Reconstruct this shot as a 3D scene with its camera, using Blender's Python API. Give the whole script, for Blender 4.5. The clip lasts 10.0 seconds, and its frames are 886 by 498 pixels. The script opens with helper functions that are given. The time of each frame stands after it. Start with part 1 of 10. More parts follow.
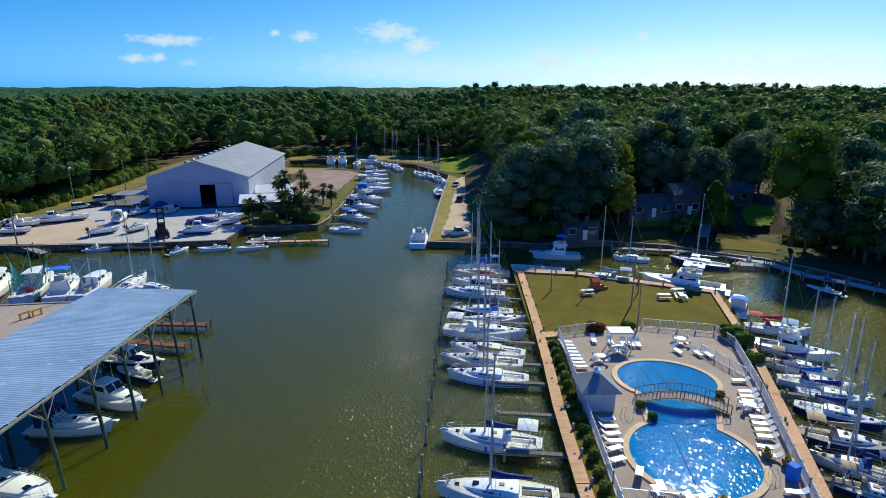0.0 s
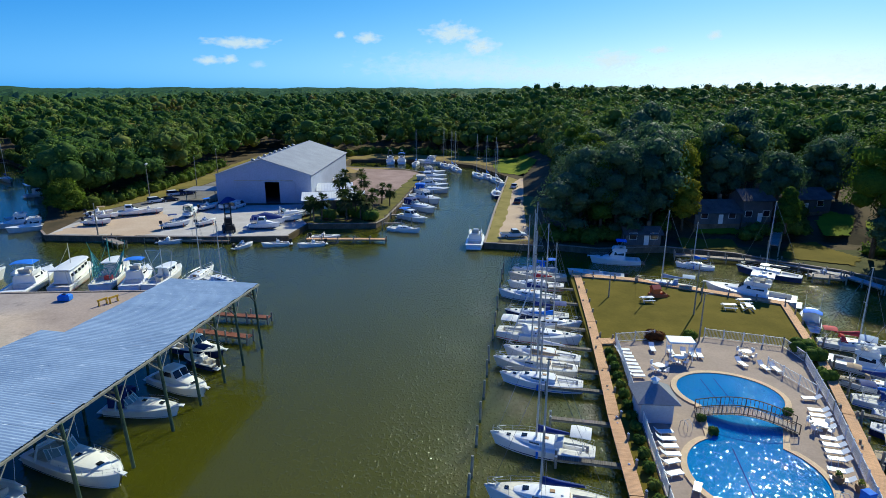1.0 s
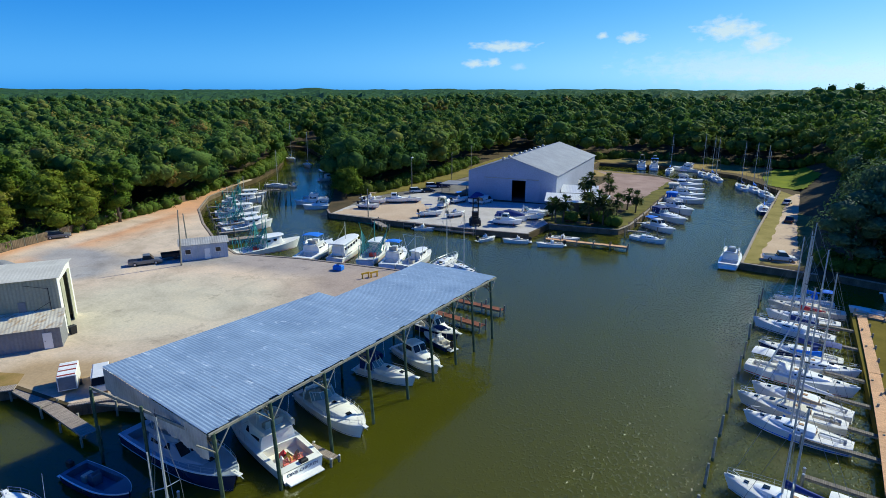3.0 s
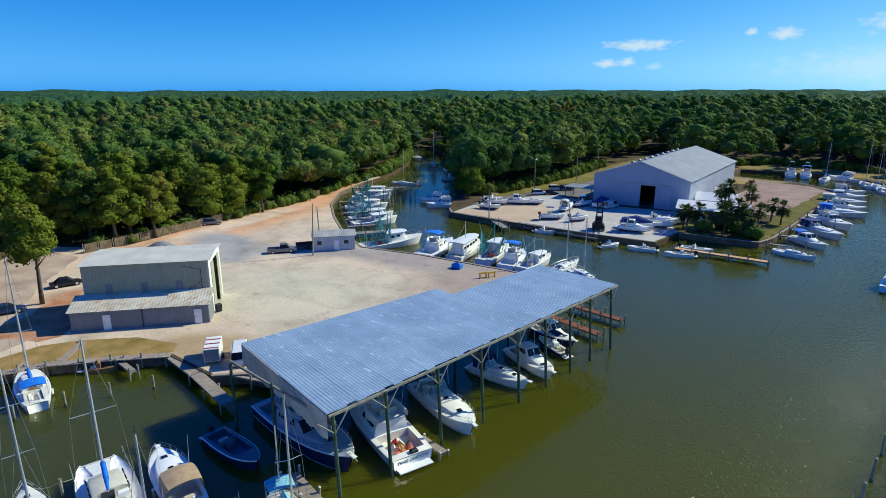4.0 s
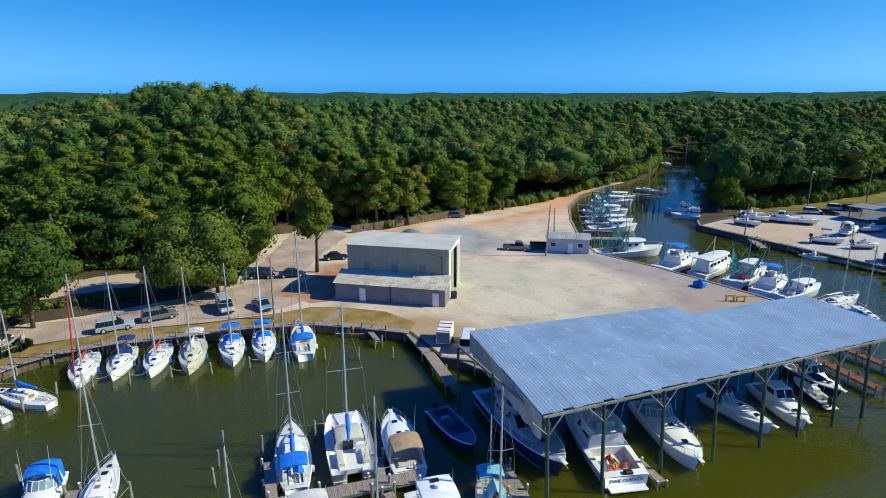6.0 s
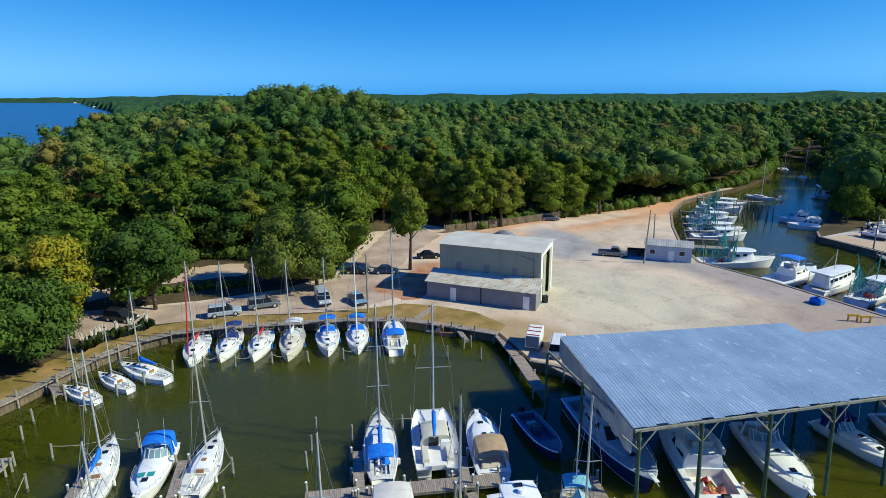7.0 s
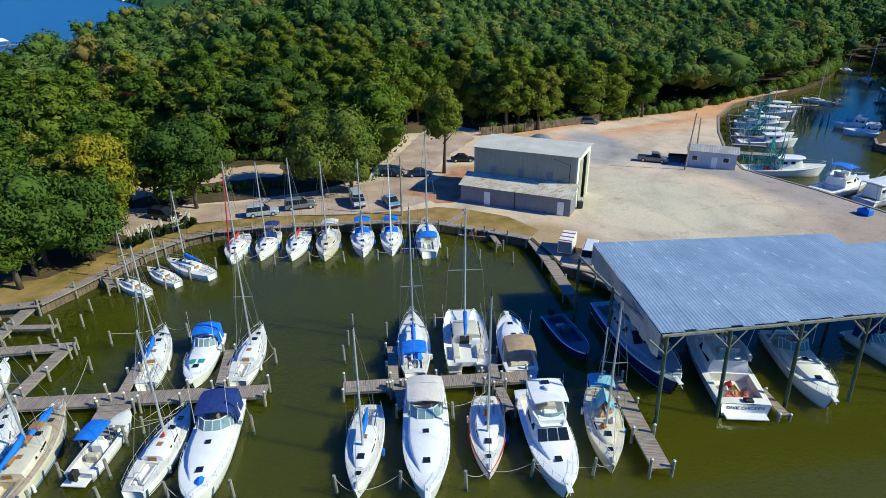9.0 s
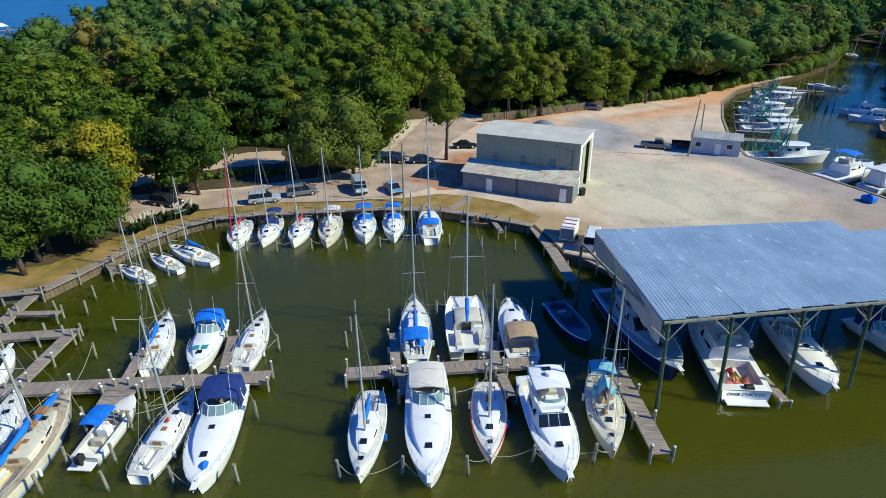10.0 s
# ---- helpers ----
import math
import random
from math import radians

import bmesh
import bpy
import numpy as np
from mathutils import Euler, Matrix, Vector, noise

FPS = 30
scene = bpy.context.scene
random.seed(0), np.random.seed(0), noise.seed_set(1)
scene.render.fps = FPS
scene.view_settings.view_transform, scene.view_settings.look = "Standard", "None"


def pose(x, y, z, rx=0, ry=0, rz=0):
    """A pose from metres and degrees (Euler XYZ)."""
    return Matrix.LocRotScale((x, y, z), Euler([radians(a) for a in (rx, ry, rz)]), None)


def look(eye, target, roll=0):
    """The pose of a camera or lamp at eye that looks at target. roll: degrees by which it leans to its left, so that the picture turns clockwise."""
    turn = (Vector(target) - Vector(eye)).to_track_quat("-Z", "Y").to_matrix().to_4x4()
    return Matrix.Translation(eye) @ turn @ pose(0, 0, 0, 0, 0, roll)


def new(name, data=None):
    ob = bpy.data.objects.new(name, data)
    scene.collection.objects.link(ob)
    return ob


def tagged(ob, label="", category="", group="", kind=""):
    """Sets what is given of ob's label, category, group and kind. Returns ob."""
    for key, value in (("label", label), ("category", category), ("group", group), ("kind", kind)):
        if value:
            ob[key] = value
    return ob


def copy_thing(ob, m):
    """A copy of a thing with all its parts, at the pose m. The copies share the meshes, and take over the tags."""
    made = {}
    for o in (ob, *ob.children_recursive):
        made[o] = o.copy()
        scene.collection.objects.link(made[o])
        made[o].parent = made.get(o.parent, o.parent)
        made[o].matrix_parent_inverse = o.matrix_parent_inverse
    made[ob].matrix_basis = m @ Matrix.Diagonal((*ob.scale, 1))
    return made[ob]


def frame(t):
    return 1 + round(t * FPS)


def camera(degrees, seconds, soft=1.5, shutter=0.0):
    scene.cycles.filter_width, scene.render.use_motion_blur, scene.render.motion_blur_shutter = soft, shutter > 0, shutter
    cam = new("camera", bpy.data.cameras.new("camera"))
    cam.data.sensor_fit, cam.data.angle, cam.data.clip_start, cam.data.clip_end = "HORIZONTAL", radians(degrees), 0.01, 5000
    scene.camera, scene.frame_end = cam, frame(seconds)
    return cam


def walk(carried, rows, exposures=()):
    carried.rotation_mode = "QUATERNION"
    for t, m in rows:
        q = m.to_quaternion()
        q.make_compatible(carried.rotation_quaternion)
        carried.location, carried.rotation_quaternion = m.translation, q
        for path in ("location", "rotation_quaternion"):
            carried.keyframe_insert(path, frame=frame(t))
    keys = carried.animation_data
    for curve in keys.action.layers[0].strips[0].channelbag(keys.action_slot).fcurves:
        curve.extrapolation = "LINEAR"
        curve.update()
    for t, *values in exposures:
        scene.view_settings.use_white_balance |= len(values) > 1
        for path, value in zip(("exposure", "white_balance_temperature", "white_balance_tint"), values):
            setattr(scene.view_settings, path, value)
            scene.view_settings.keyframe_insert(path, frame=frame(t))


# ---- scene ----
PATH = [
    (0, (0.0, 0.0, 32.0), (0.0001, 1.9264, 31.4625), 0.10),
    (0.5, (0.0, 0.0, 32.0), (-0.0726, 1.9254, 31.4637), 0.21),
    (1, (0.0, 0.0, 32.0), (-0.1920, 1.9175, 31.4649), 0.18),
    (1.5, (0.0, 0.0, 32.0), (-0.4566, 1.8725, 31.4659), 0.32),
    (2, (0.0, 0.0, 32.0), (-0.6052, 1.8298, 31.4655), 0.36),
    (2.5, (0.0, 0.0, 32.0), (-0.7628, 1.7701, 31.4663), 0.27),
    (3, (0.0, 0.0, 32.0), (-0.9548, 1.6748, 31.4677), 0.15),
    (4.5, (0.0, 0.0, 32.0), (-1.4284, 1.2965, 31.4721), -0.03),
    (5, (0.0, 0.0, 32.0), (-1.5613, 1.1340, 31.4742), -0.01),
    (5.5, (0.0, 0.0, 32.0), (-1.6726, 0.9631, 31.4758), -0.06),
    (6, (0.0, 0.0, 32.0), (-1.7537, 0.8074, 31.4778), -0.12),
    (7.5, (0.0, 0.0, 32.0), (-1.8846, 0.4330, 31.4892), -0.57),
    (8, (0.0, 0.0, 32.0), (-1.8880, 0.4181, 31.4895), -0.68),
    (8.5, (0.0, 0.0, 32.0), (-1.8351, 0.3943, 31.3094), -0.67),
    (9, (0.0, 0.0, 32.0), (-1.7830, 0.3711, 31.1734), -0.63),
    (9.5, (0.0, 0.0, 32.0), (-1.7681, 0.3623, 31.1383), -0.70),
    (10, (0.0, 0.0, 32.0), (-1.7657, 0.3599, 31.1324), -0.67),
]
cam = camera(74.6, 10.0, soft=0.75)
walk(cam, [(t, look(eye, target, roll)) for t, eye, target, roll in PATH], [(0.0, 0.05, 6400, -5), (10.0, 0.05, 6400, -5)])

# ---- light ----
SUN_EL, SUN_AZ = 37.0, 27.0  # degrees; azimuth clockwise from +y
world = bpy.data.worlds.new("sky")
scene.world = world
world.use_nodes = True
wn = world.node_tree
wn.nodes.clear()
sky = wn.nodes.new("ShaderNodeTexSky")
sky.sky_type = "NISHITA"
sky.sun_disc = False
sky.sun_elevation, sky.sun_rotation = radians(SUN_EL), radians(SUN_AZ)
sky.air_density, sky.dust_density, sky.ozone_density = 0.8, 0.35, 5.0
bg = wn.nodes.new("ShaderNodeBackground")
wout = wn.nodes.new("ShaderNodeOutputWorld")
bw = wn.nodes.new("ShaderNodeRGBToBW")
wn.links.new(sky.outputs[0], bw.inputs[0])


def sky_math(op, a, b):
    n = wn.nodes.new("ShaderNodeMath")
    n.operation = op
    for sock, v in zip(n.inputs, (a, b)):
        if isinstance(v, float):
            sock.default_value = v
        else:
            wn.links.new(v, sock)
    return n.outputs[0]


# the deep blue of a clear autumn sky, paling towards the horizon and the sun
lum = sky_math("MINIMUM", sky_math("DIVIDE", bw.outputs[0], 6.1), 2.2)
mixed = wn.nodes.new("ShaderNodeCombineColor")
for channel, (gain, power) in enumerate(((1.75, 2.5), (4.5, 1.16), (8.8, 0.42))):
    wn.links.new(sky_math("MULTIPLY", sky_math("POWER", lum, power), gain), mixed.inputs[channel])
bg.inputs["Strength"].default_value = 0.12
wn.links.new(mixed.outputs[0], bg.inputs["Color"])
wn.links.new(bg.outputs[0], wout.inputs["Surface"])
sun = new("sun", bpy.data.lights.new("sun", "SUN"))
sun.data.energy, sun.data.angle, sun.data.color = 5.0, radians(0.5), (1.0, 0.94, 0.77)
sx, sy = math.sin(radians(SUN_AZ)), math.cos(radians(SUN_AZ))
ce, se = math.cos(radians(SUN_EL)), math.sin(radians(SUN_EL))
sun.matrix_world = look((sx * ce * 100, sy * ce * 100, se * 100), (0, 0, 0))


# ---- materials ----
def material(name, rough=0.6, metal=0.0, ior=1.45):
    m = bpy.data.materials.new(name)
    m.use_nodes = True
    p = m.node_tree.nodes["Principled BSDF"]
    p.inputs["Roughness"].default_value = rough
    p.inputs["Metallic"].default_value = metal
    p.inputs["IOR"].default_value = ior
    return m, m.node_tree, p


def noise_node(nt, scale, detail=4.0, rough=0.55, distort=0.0, where=None):
    n = nt.nodes.new("ShaderNodeTexNoise")
    n.inputs["Scale"].default_value = scale
    n.inputs["Detail"].default_value = detail
    n.inputs["Roughness"].default_value = rough
    n.inputs["Distortion"].default_value = distort
    nt.links.new(where if where else position(nt), n.inputs["Vector"])
    return n.outputs["Fac"]


def position(nt):
    g = nt.nodes.new("ShaderNodeNewGeometry")
    return g.outputs["Position"]


def stretched(nt, sx_, sy_, sz_, local=False):
    mp = nt.nodes.new("ShaderNodeMapping")
    mp.inputs["Scale"].default_value = (sx_, sy_, sz_)
    if local:
        src = nt.nodes.new("ShaderNodeTexCoord").outputs["Object"]
    else:
        src = position(nt)
    nt.links.new(src, mp.inputs["Vector"])
    return mp.outputs["Vector"]


def ramp(nt, fac, stops):
    r = nt.nodes.new("ShaderNodeValToRGB")
    els = r.color_ramp.elements
    while len(els) < len(stops):
        els.new(0.5)
    for e, (at, c) in zip(els, stops):
        e.position, e.color = at, (*c, 1)
    nt.links.new(fac, r.inputs["Fac"])
    return r.outputs["Color"]


def mix(nt, fac, a, b, mode="MIX"):
    m = nt.nodes.new("ShaderNodeMix")
    m.data_type, m.blend_type = "RGBA", mode
    for sock, v in ((m.inputs[0], fac), (m.inputs[6], a), (m.inputs[7], b)):
        if isinstance(v, (int, float)):
            sock.default_value = v
        elif isinstance(v, tuple):
            sock.default_value = (*v, 1)
        else:
            nt.links.new(v, sock)
    return m.outputs[2]


def bump(nt, p, height, strength, dist):
    b = nt.nodes.new("ShaderNodeBump")
    b.inputs["Strength"].default_value, b.inputs["Distance"].default_value = strength, dist
    nt.links.new(height, b.inputs["Height"])
    nt.links.new(b.outputs[0], p.inputs["Normal"])
    return b


def mottled(name, c1, c2, scale=1.0, rough=0.6, metal=0.0, grain=0.0, fine=8.0, ior=1.45, vary=0.0, fleck=0.6):
    """A surface that wanders between two colours at a large and a fine scale."""
    m, nt, p = material(name, rough, metal, ior)
    big = noise_node(nt, scale, 5)
    small = noise_node(nt, scale * fine, 4)
    base = ramp(nt, big, [(0.3, c1), (0.7, c2)])
    shade = ramp(nt, small, [(0.25, (0.75, 0.75, 0.75)), (0.75, (1.12, 1.12, 1.12))])
    col = mix(nt, fleck, base, shade, "MULTIPLY")
    if vary:
        oi = nt.nodes.new("ShaderNodeObjectInfo")
        tone = ramp(nt, oi.outputs["Random"], [(0.0, (1 - vary,) * 3), (1.0, (1 + vary,) * 3)])
        col = mix(nt, 1.0, col, tone, "MULTIPLY")
    nt.links.new(col, p.inputs["Base Color"])
    if rough >= 0.9:
        p.inputs["Specular IOR Level"].default_value = 0.12
    if grain:
        bump(nt, p, small, grain, 0.02)
    return m


def plain(name, c, rough=0.4, metal=0.0, dirt=0.15, scale=1.5):
    d = tuple(v * (1 - dirt) for v in c)
    return mottled(name, d, c, scale, rough, metal, fleck=0.15)


def make_water(name, c1, c2, wave, low, tall, crest, rough=0.06, murk=0.0, sun_tone=None, gusts=0.0, crisp=3.0):
    """Water with long swell, short waves and a few steep ripple crests."""
    m, nt, p = material(name, rough, 0.0, 1.33)
    tone = ramp(nt, noise_node(nt, 0.03, 3), [(0.35, c1), (0.65, c2)])
    if sun_tone:  # the channel's sunlit brightness is put into its colour, growing eastwards
        sp = nt.nodes.new("ShaderNodeSeparateXYZ")
        nt.links.new(position(nt), sp.inputs[0])
        mr = nt.nodes.new("ShaderNodeMapRange")
        mr.inputs["From Min"].default_value, mr.inputs["From Max"].default_value = -42.0, -12.0
        nt.links.new(sp.outputs["X"], mr.inputs["Value"])
        tone = mix(nt, mr.outputs["Result"], tone, sun_tone)
        ru = nt.nodes.new("ShaderNodeMapRange")
        ru.inputs["From Min"].default_value, ru.inputs["From Max"].default_value = -22.0, 2.0
        ru.inputs["To Min"].default_value, ru.inputs["To Max"].default_value = 0.22, 1.0
        nt.links.new(sp.outputs["X"], ru.inputs["Value"])
    nt.links.new(tone, p.inputs["Base Color"])
    a = noise_node(nt, wave, 1.3, 0.5, 0.4, stretched(nt, 1.0, 0.55, 1.0))
    b = noise_node(nt, wave * 0.18, 2, 0.5, 0.3)
    c = ramp(nt, noise_node(nt, wave * crisp, 1.0, 0.5, 0.3, stretched(nt, 1.0, 0.7, 1.0)), [(0.52, (0, 0, 0)), (0.72, (1, 1, 1))])
    total = None
    for sock, k in ((a, low), (b, tall), (c, crest)):
        mm = nt.nodes.new("ShaderNodeMath")
        mm.operation = "MULTIPLY_ADD"
        mm.inputs[1].default_value = k
        nt.links.new(sock, mm.inputs[0])
        if total is None:
            mm.inputs[2].default_value = 0.0
        else:
            nt.links.new(total, mm.inputs[2])
        total = mm.outputs[0]
    ripple = bump(nt, p, total, 1.0, 0.1)
    if sun_tone:
        nt.links.new(ru.outputs["Result"], ripple.inputs["Strength"])
    if gusts:  # wind roughens the surface in patches
        gu = nt.nodes.new("ShaderNodeMapRange")
        gu.inputs["From Min"].default_value, gu.inputs["From Max"].default_value = 0.42, 0.60
        gu.inputs["To Min"].default_value, gu.inputs["To Max"].default_value = 1.0 - gusts, 1.0 + gusts
        nt.links.new(noise_node(nt, 0.22, 2, 0.5, 0.4), gu.inputs["Value"])
        nt.links.new(gu.outputs["Result"], ripple.inputs["Strength"])
    if murk:
        p.subsurface_method = "BURLEY"
        p.inputs["Subsurface Weight"].default_value = 1.0
        p.inputs["Subsurface Scale"].default_value = murk
        p.inputs["Subsurface Radius"].default_value = (1.0, 1.0, 0.6)
    return m


def zone(nt, cx, cy, rx, ry, turn, wander, soft=0.35):
    """1 inside an oval of ground, fading out over a ragged edge."""
    mp = nt.nodes.new("ShaderNodeMapping")
    mp.vector_type = "TEXTURE"
    mp.inputs["Location"].default_value = (cx, cy, 1.2)
    mp.inputs["Rotation"].default_value = (0, 0, radians(turn))
    mp.inputs["Scale"].default_value = (rx, ry, 50.0)
    nt.links.new(position(nt), mp.inputs["Vector"])
    ln = nt.nodes.new("ShaderNodeVectorMath")
    ln.operation = "LENGTH"
    nt.links.new(mp.outputs[0], ln.inputs[0])
    ad = nt.nodes.new("ShaderNodeMath")
    ad.operation = "MULTIPLY_ADD"
    ad.inputs[1].default_value = 0.9
    nt.links.new(wander, ad.inputs[0])
    nt.links.new(ln.outputs["Value"], ad.inputs[2])
    mr = nt.nodes.new("ShaderNodeMapRange")
    mr.inputs["From Min"].default_value, mr.inputs["From Max"].default_value = 1.45 - soft, 1.45 + soft
    mr.inputs["To Min"].default_value, mr.inputs["To Max"].default_value = 1.0, 0.0
    nt.links.new(ad.outputs[0], mr.inputs["Value"])
    return mr.outputs["Result"]


def make_ground():
    """A sand yard: pinkish sand by the woods, pale marl in the middle, grey-brown gravel along the quay."""
    m, nt, p = material("sandy_ground", 0.95)
    p.inputs["Specular IOR Level"].default_value = 0.12
    n2, n3 = noise_node(nt, 0.12, 6, 0.65), noise_node(nt, 2.5, 5, 0.7)
    wander = noise_node(nt, 0.09, 6, 0.62, 0.4)
    col = ramp(nt, noise_node(nt, 0.05, 6, 0.6, 0.6), [(0.32, (0.52, 0.40, 0.29)), (0.5, (0.66, 0.52, 0.39)), (0.68, (0.72, 0.55, 0.40))])
    for cx, cy, rx, ry, turn, tone in (
            (-133, 82, 11, 46, 17, (0.64, 0.35, 0.20)),
            (-128, 72, 3.5, 30, 17, (0.72, 0.54, 0.41)),
            (-143, 108, 9, 22, 28, (0.66, 0.36, 0.21)),
            (-76, 49, 17, 12, 25, (0.60, 0.525, 0.395)),
            (-112, 57, 11, 5, 0, (0.40, 0.37, 0.36)),
            (-104, 50, 9, 4.5, 40, (0.42, 0.39, 0.37)),
            (-72, 74, 22, 5, 12, (0.41, 0.34, 0.30)),
            (-56, 71, 10, 9, 0, (0.42, 0.325, 0.265)),
            (-95, 64, 12, 4, 35, (0.42, 0.38, 0.35)),
            (-98, 27, 7, 4, 70, (0.44, 0.26, 0.17)),
            (-66, 30, 7, 4, 20, (0.44, 0.31, 0.18))):
        col = mix(nt, zone(nt, cx, cy, rx, ry, turn, wander), col, tone)
    patch = ramp(nt, n2, [(0.3, (0.76, 0.75, 0.74)), (0.5, (1, 1, 1)), (0.72, (1.14, 1.10, 1.04))])
    col = mix(nt, 1.0, col, patch, "MULTIPLY")
    col = mix(nt, 0.5, col, ramp(nt, n3, [(0.3, (0.7, 0.7, 0.7)), (0.7, (1.2, 1.2, 1.2))]), "MULTIPLY")
    for sc_, tone_ in ((0.045, 0.78), (0.021, 0.84)):
        track = ramp(nt, noise_node(nt, sc_, 1.5, 0.45, 0.8), [(0.472, (1, 1, 1)), (0.492, (tone_,) * 3), (0.508, (tone_,) * 3), (0.528, (1, 1, 1))])
        col = mix(nt, 0.4, col, track, "MULTIPLY")
    spots_ = ramp(nt, noise_node(nt, 0.4, 5, 0.7), [(0.28, (0.62, 0.62, 0.64)), (0.42, (1, 1, 1))])
    col = mix(nt, 0.8, col, spots_, "MULTIPLY")
    nt.links.new(col, p.inputs["Base Color"])
    bump(nt, p, n3, 0.5, 0.05)
    return m


def make_slip_roof():
    """Galvanised sheets, the sky's blue reflection put into their base colour, with pale scuffs and thin rust flecks
    along the ribs.
    """
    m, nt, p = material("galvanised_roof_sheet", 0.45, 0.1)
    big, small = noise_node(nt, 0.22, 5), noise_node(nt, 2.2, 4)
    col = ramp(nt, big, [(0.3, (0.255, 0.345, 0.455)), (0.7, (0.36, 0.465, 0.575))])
    oi = nt.nodes.new("ShaderNodeObjectInfo")
    col = mix(nt, 1.0, col, ramp(nt, oi.outputs["Random"], [(0.0, (0.93, 0.93, 0.94)), (1.0, (1.07, 1.06, 1.05))]), "MULTIPLY")
    col = mix(nt, 0.5, col, ramp(nt, small, [(0.25, (0.78, 0.78, 0.78)), (0.75, (1.12, 1.12, 1.12))]), "MULTIPLY")
    scuff = ramp(nt, noise_node(nt, 1.0, 4, 0.7, 0.3, stretched(nt, 0.55, 2.6, 1.0)), [(0.61, (0, 0, 0)), (0.68, (1, 1, 1))])
    col = mix(nt, scuff, col, (0.62, 0.70, 0.76))
    rust = ramp(nt, noise_node(nt, 0.9, 4, 0.7, 0.2, stretched(nt, 0.5, 3.2, 1.0)), [(0.66, (0, 0, 0)), (0.73, (0.8, 0.8, 0.8))])
    col = mix(nt, rust, col, (0.24, 0.19, 0.17))
    nt.links.new(col, p.inputs["Base Color"])
    return m


def make_rusty():
    """Pale roof sheets with brown rust streaks running down the slope."""
    m, nt, p = material("rust_streaked_roof_sheet", 0.7)
    st = noise_node(nt, 1.6, 5, 0.65, 0.0, stretched(nt, 1.4, 0.35, 0.4))
    big = noise_node(nt, 0.5, 3)
    base = ramp(nt, big, [(0.3, (0.52, 0.46, 0.37)), (0.7, (0.68, 0.62, 0.51))])
    rust = ramp(nt, st, [(0.5, (1, 1, 1)), (0.62, (0.72, 0.55, 0.40)), (0.75, (0.45, 0.28, 0.18))])
    nt.links.new(mix(nt, 0.85, base, rust, "MULTIPLY"), p.inputs["Base Color"])
    return m


def make_planks(name, c1, c2, along=(6.5, 0.0), rough=0.85):
    """Weathered boards: thin dark joints across the local x axis and streaks along each board."""
    m, nt, p = material(name, rough)
    tc = nt.nodes.new("ShaderNodeTexCoord").outputs["Object"]
    w = nt.nodes.new("ShaderNodeTexWave")
    w.wave_type, w.bands_direction = "BANDS", "X"
    w.inputs["Scale"].default_value, w.inputs["Distortion"].default_value = 2.1, 0.15
    w.inputs["Detail"].default_value = 1.0
    nt.links.new(tc, w.inputs["Vector"])
    joints = ramp(nt, w.outputs["Fac"], [(0.0, (0.35, 0.35, 0.35)), (0.16, (1, 1, 1))])
    st = noise_node(nt, 3.0, 5, 0.6, 0.0, stretched(nt, 2.5, 0.3, 1, True))
    big = noise_node(nt, 0.35, 4)
    col = mix(nt, 1.0, ramp(nt, st, [(0.3, c1), (0.7, c2)]), joints, "MULTIPLY")
    col = mix(nt, 0.7, col, ramp(nt, big, [(0.3, (0.7, 0.7, 0.72)), (0.7, (1.15, 1.12, 1.08))]), "MULTIPLY")
    nt.links.new(col, p.inputs["Base Color"])
    bump(nt, p, st, 0.4, 0.02)
    return m


def make_leaves(name, stops, rough=0.6, by_tree=False, sheen=0.03):
    """Foliage: tone by tuft, by tree and by patch of wood, with fine light and dark between leaves."""
    m, nt, p = material(name, rough)
    g = nt.nodes.new("ShaderNodeNewGeometry")
    if by_tree:
        tone = nt.nodes.new("ShaderNodeAttribute")
        tone.attribute_name = "tone"
        own = tone.outputs["Fac"]
    else:
        own = nt.nodes.new("ShaderNodeObjectInfo").outputs["Random"]
    total = None
    for sock, k in ((noise_node(nt, 0.16, 3, 0.6), 0.55), (g.outputs["Random Per Island"], 0.22), (own, 0.55), (noise_node(nt, 0.025, 2, 0.5), 0.45)):
        ma = nt.nodes.new("ShaderNodeMath")
        ma.operation = "MULTIPLY_ADD"
        ma.inputs[1].default_value = k
        nt.links.new(sock, ma.inputs[0])
        if total is None:
            ma.inputs[2].default_value = -0.42
        else:
            nt.links.new(total, ma.inputs[2])
        total = ma.outputs[0]
    col = ramp(nt, total, stops)
    fine = ramp(nt, noise_node(nt, 2.6, 4, 0.7), [(0.3, (0.62, 0.64, 0.66)), (0.5, (0.95, 0.95, 0.95)), (0.7, (1.38, 1.34, 1.2))])
    col = mix(nt, 0.85, col, fine, "MULTIPLY")
    nt.links.new(col, p.inputs["Base Color"])
    p.inputs["Specular IOR Level"].default_value = sheen
    bump(nt, p, noise_node(nt, 1.6, 4, 0.7), 0.55, 0.35)
    tl = nt.nodes.new("ShaderNodeBsdfTranslucent")
    nt.links.new(mix(nt, 1.0, col, (1.25, 1.4, 1.0), "MULTIPLY"), tl.inputs["Color"])
    ms = nt.nodes.new("ShaderNodeMixShader")
    ms.inputs[0].default_value = 0.28
    nt.links.new(p.outputs[0], ms.inputs[1])
    nt.links.new(tl.outputs[0], ms.inputs[2])
    nt.links.new(ms.outputs[0], nt.nodes["Material Output"].inputs["Surface"])
    return m


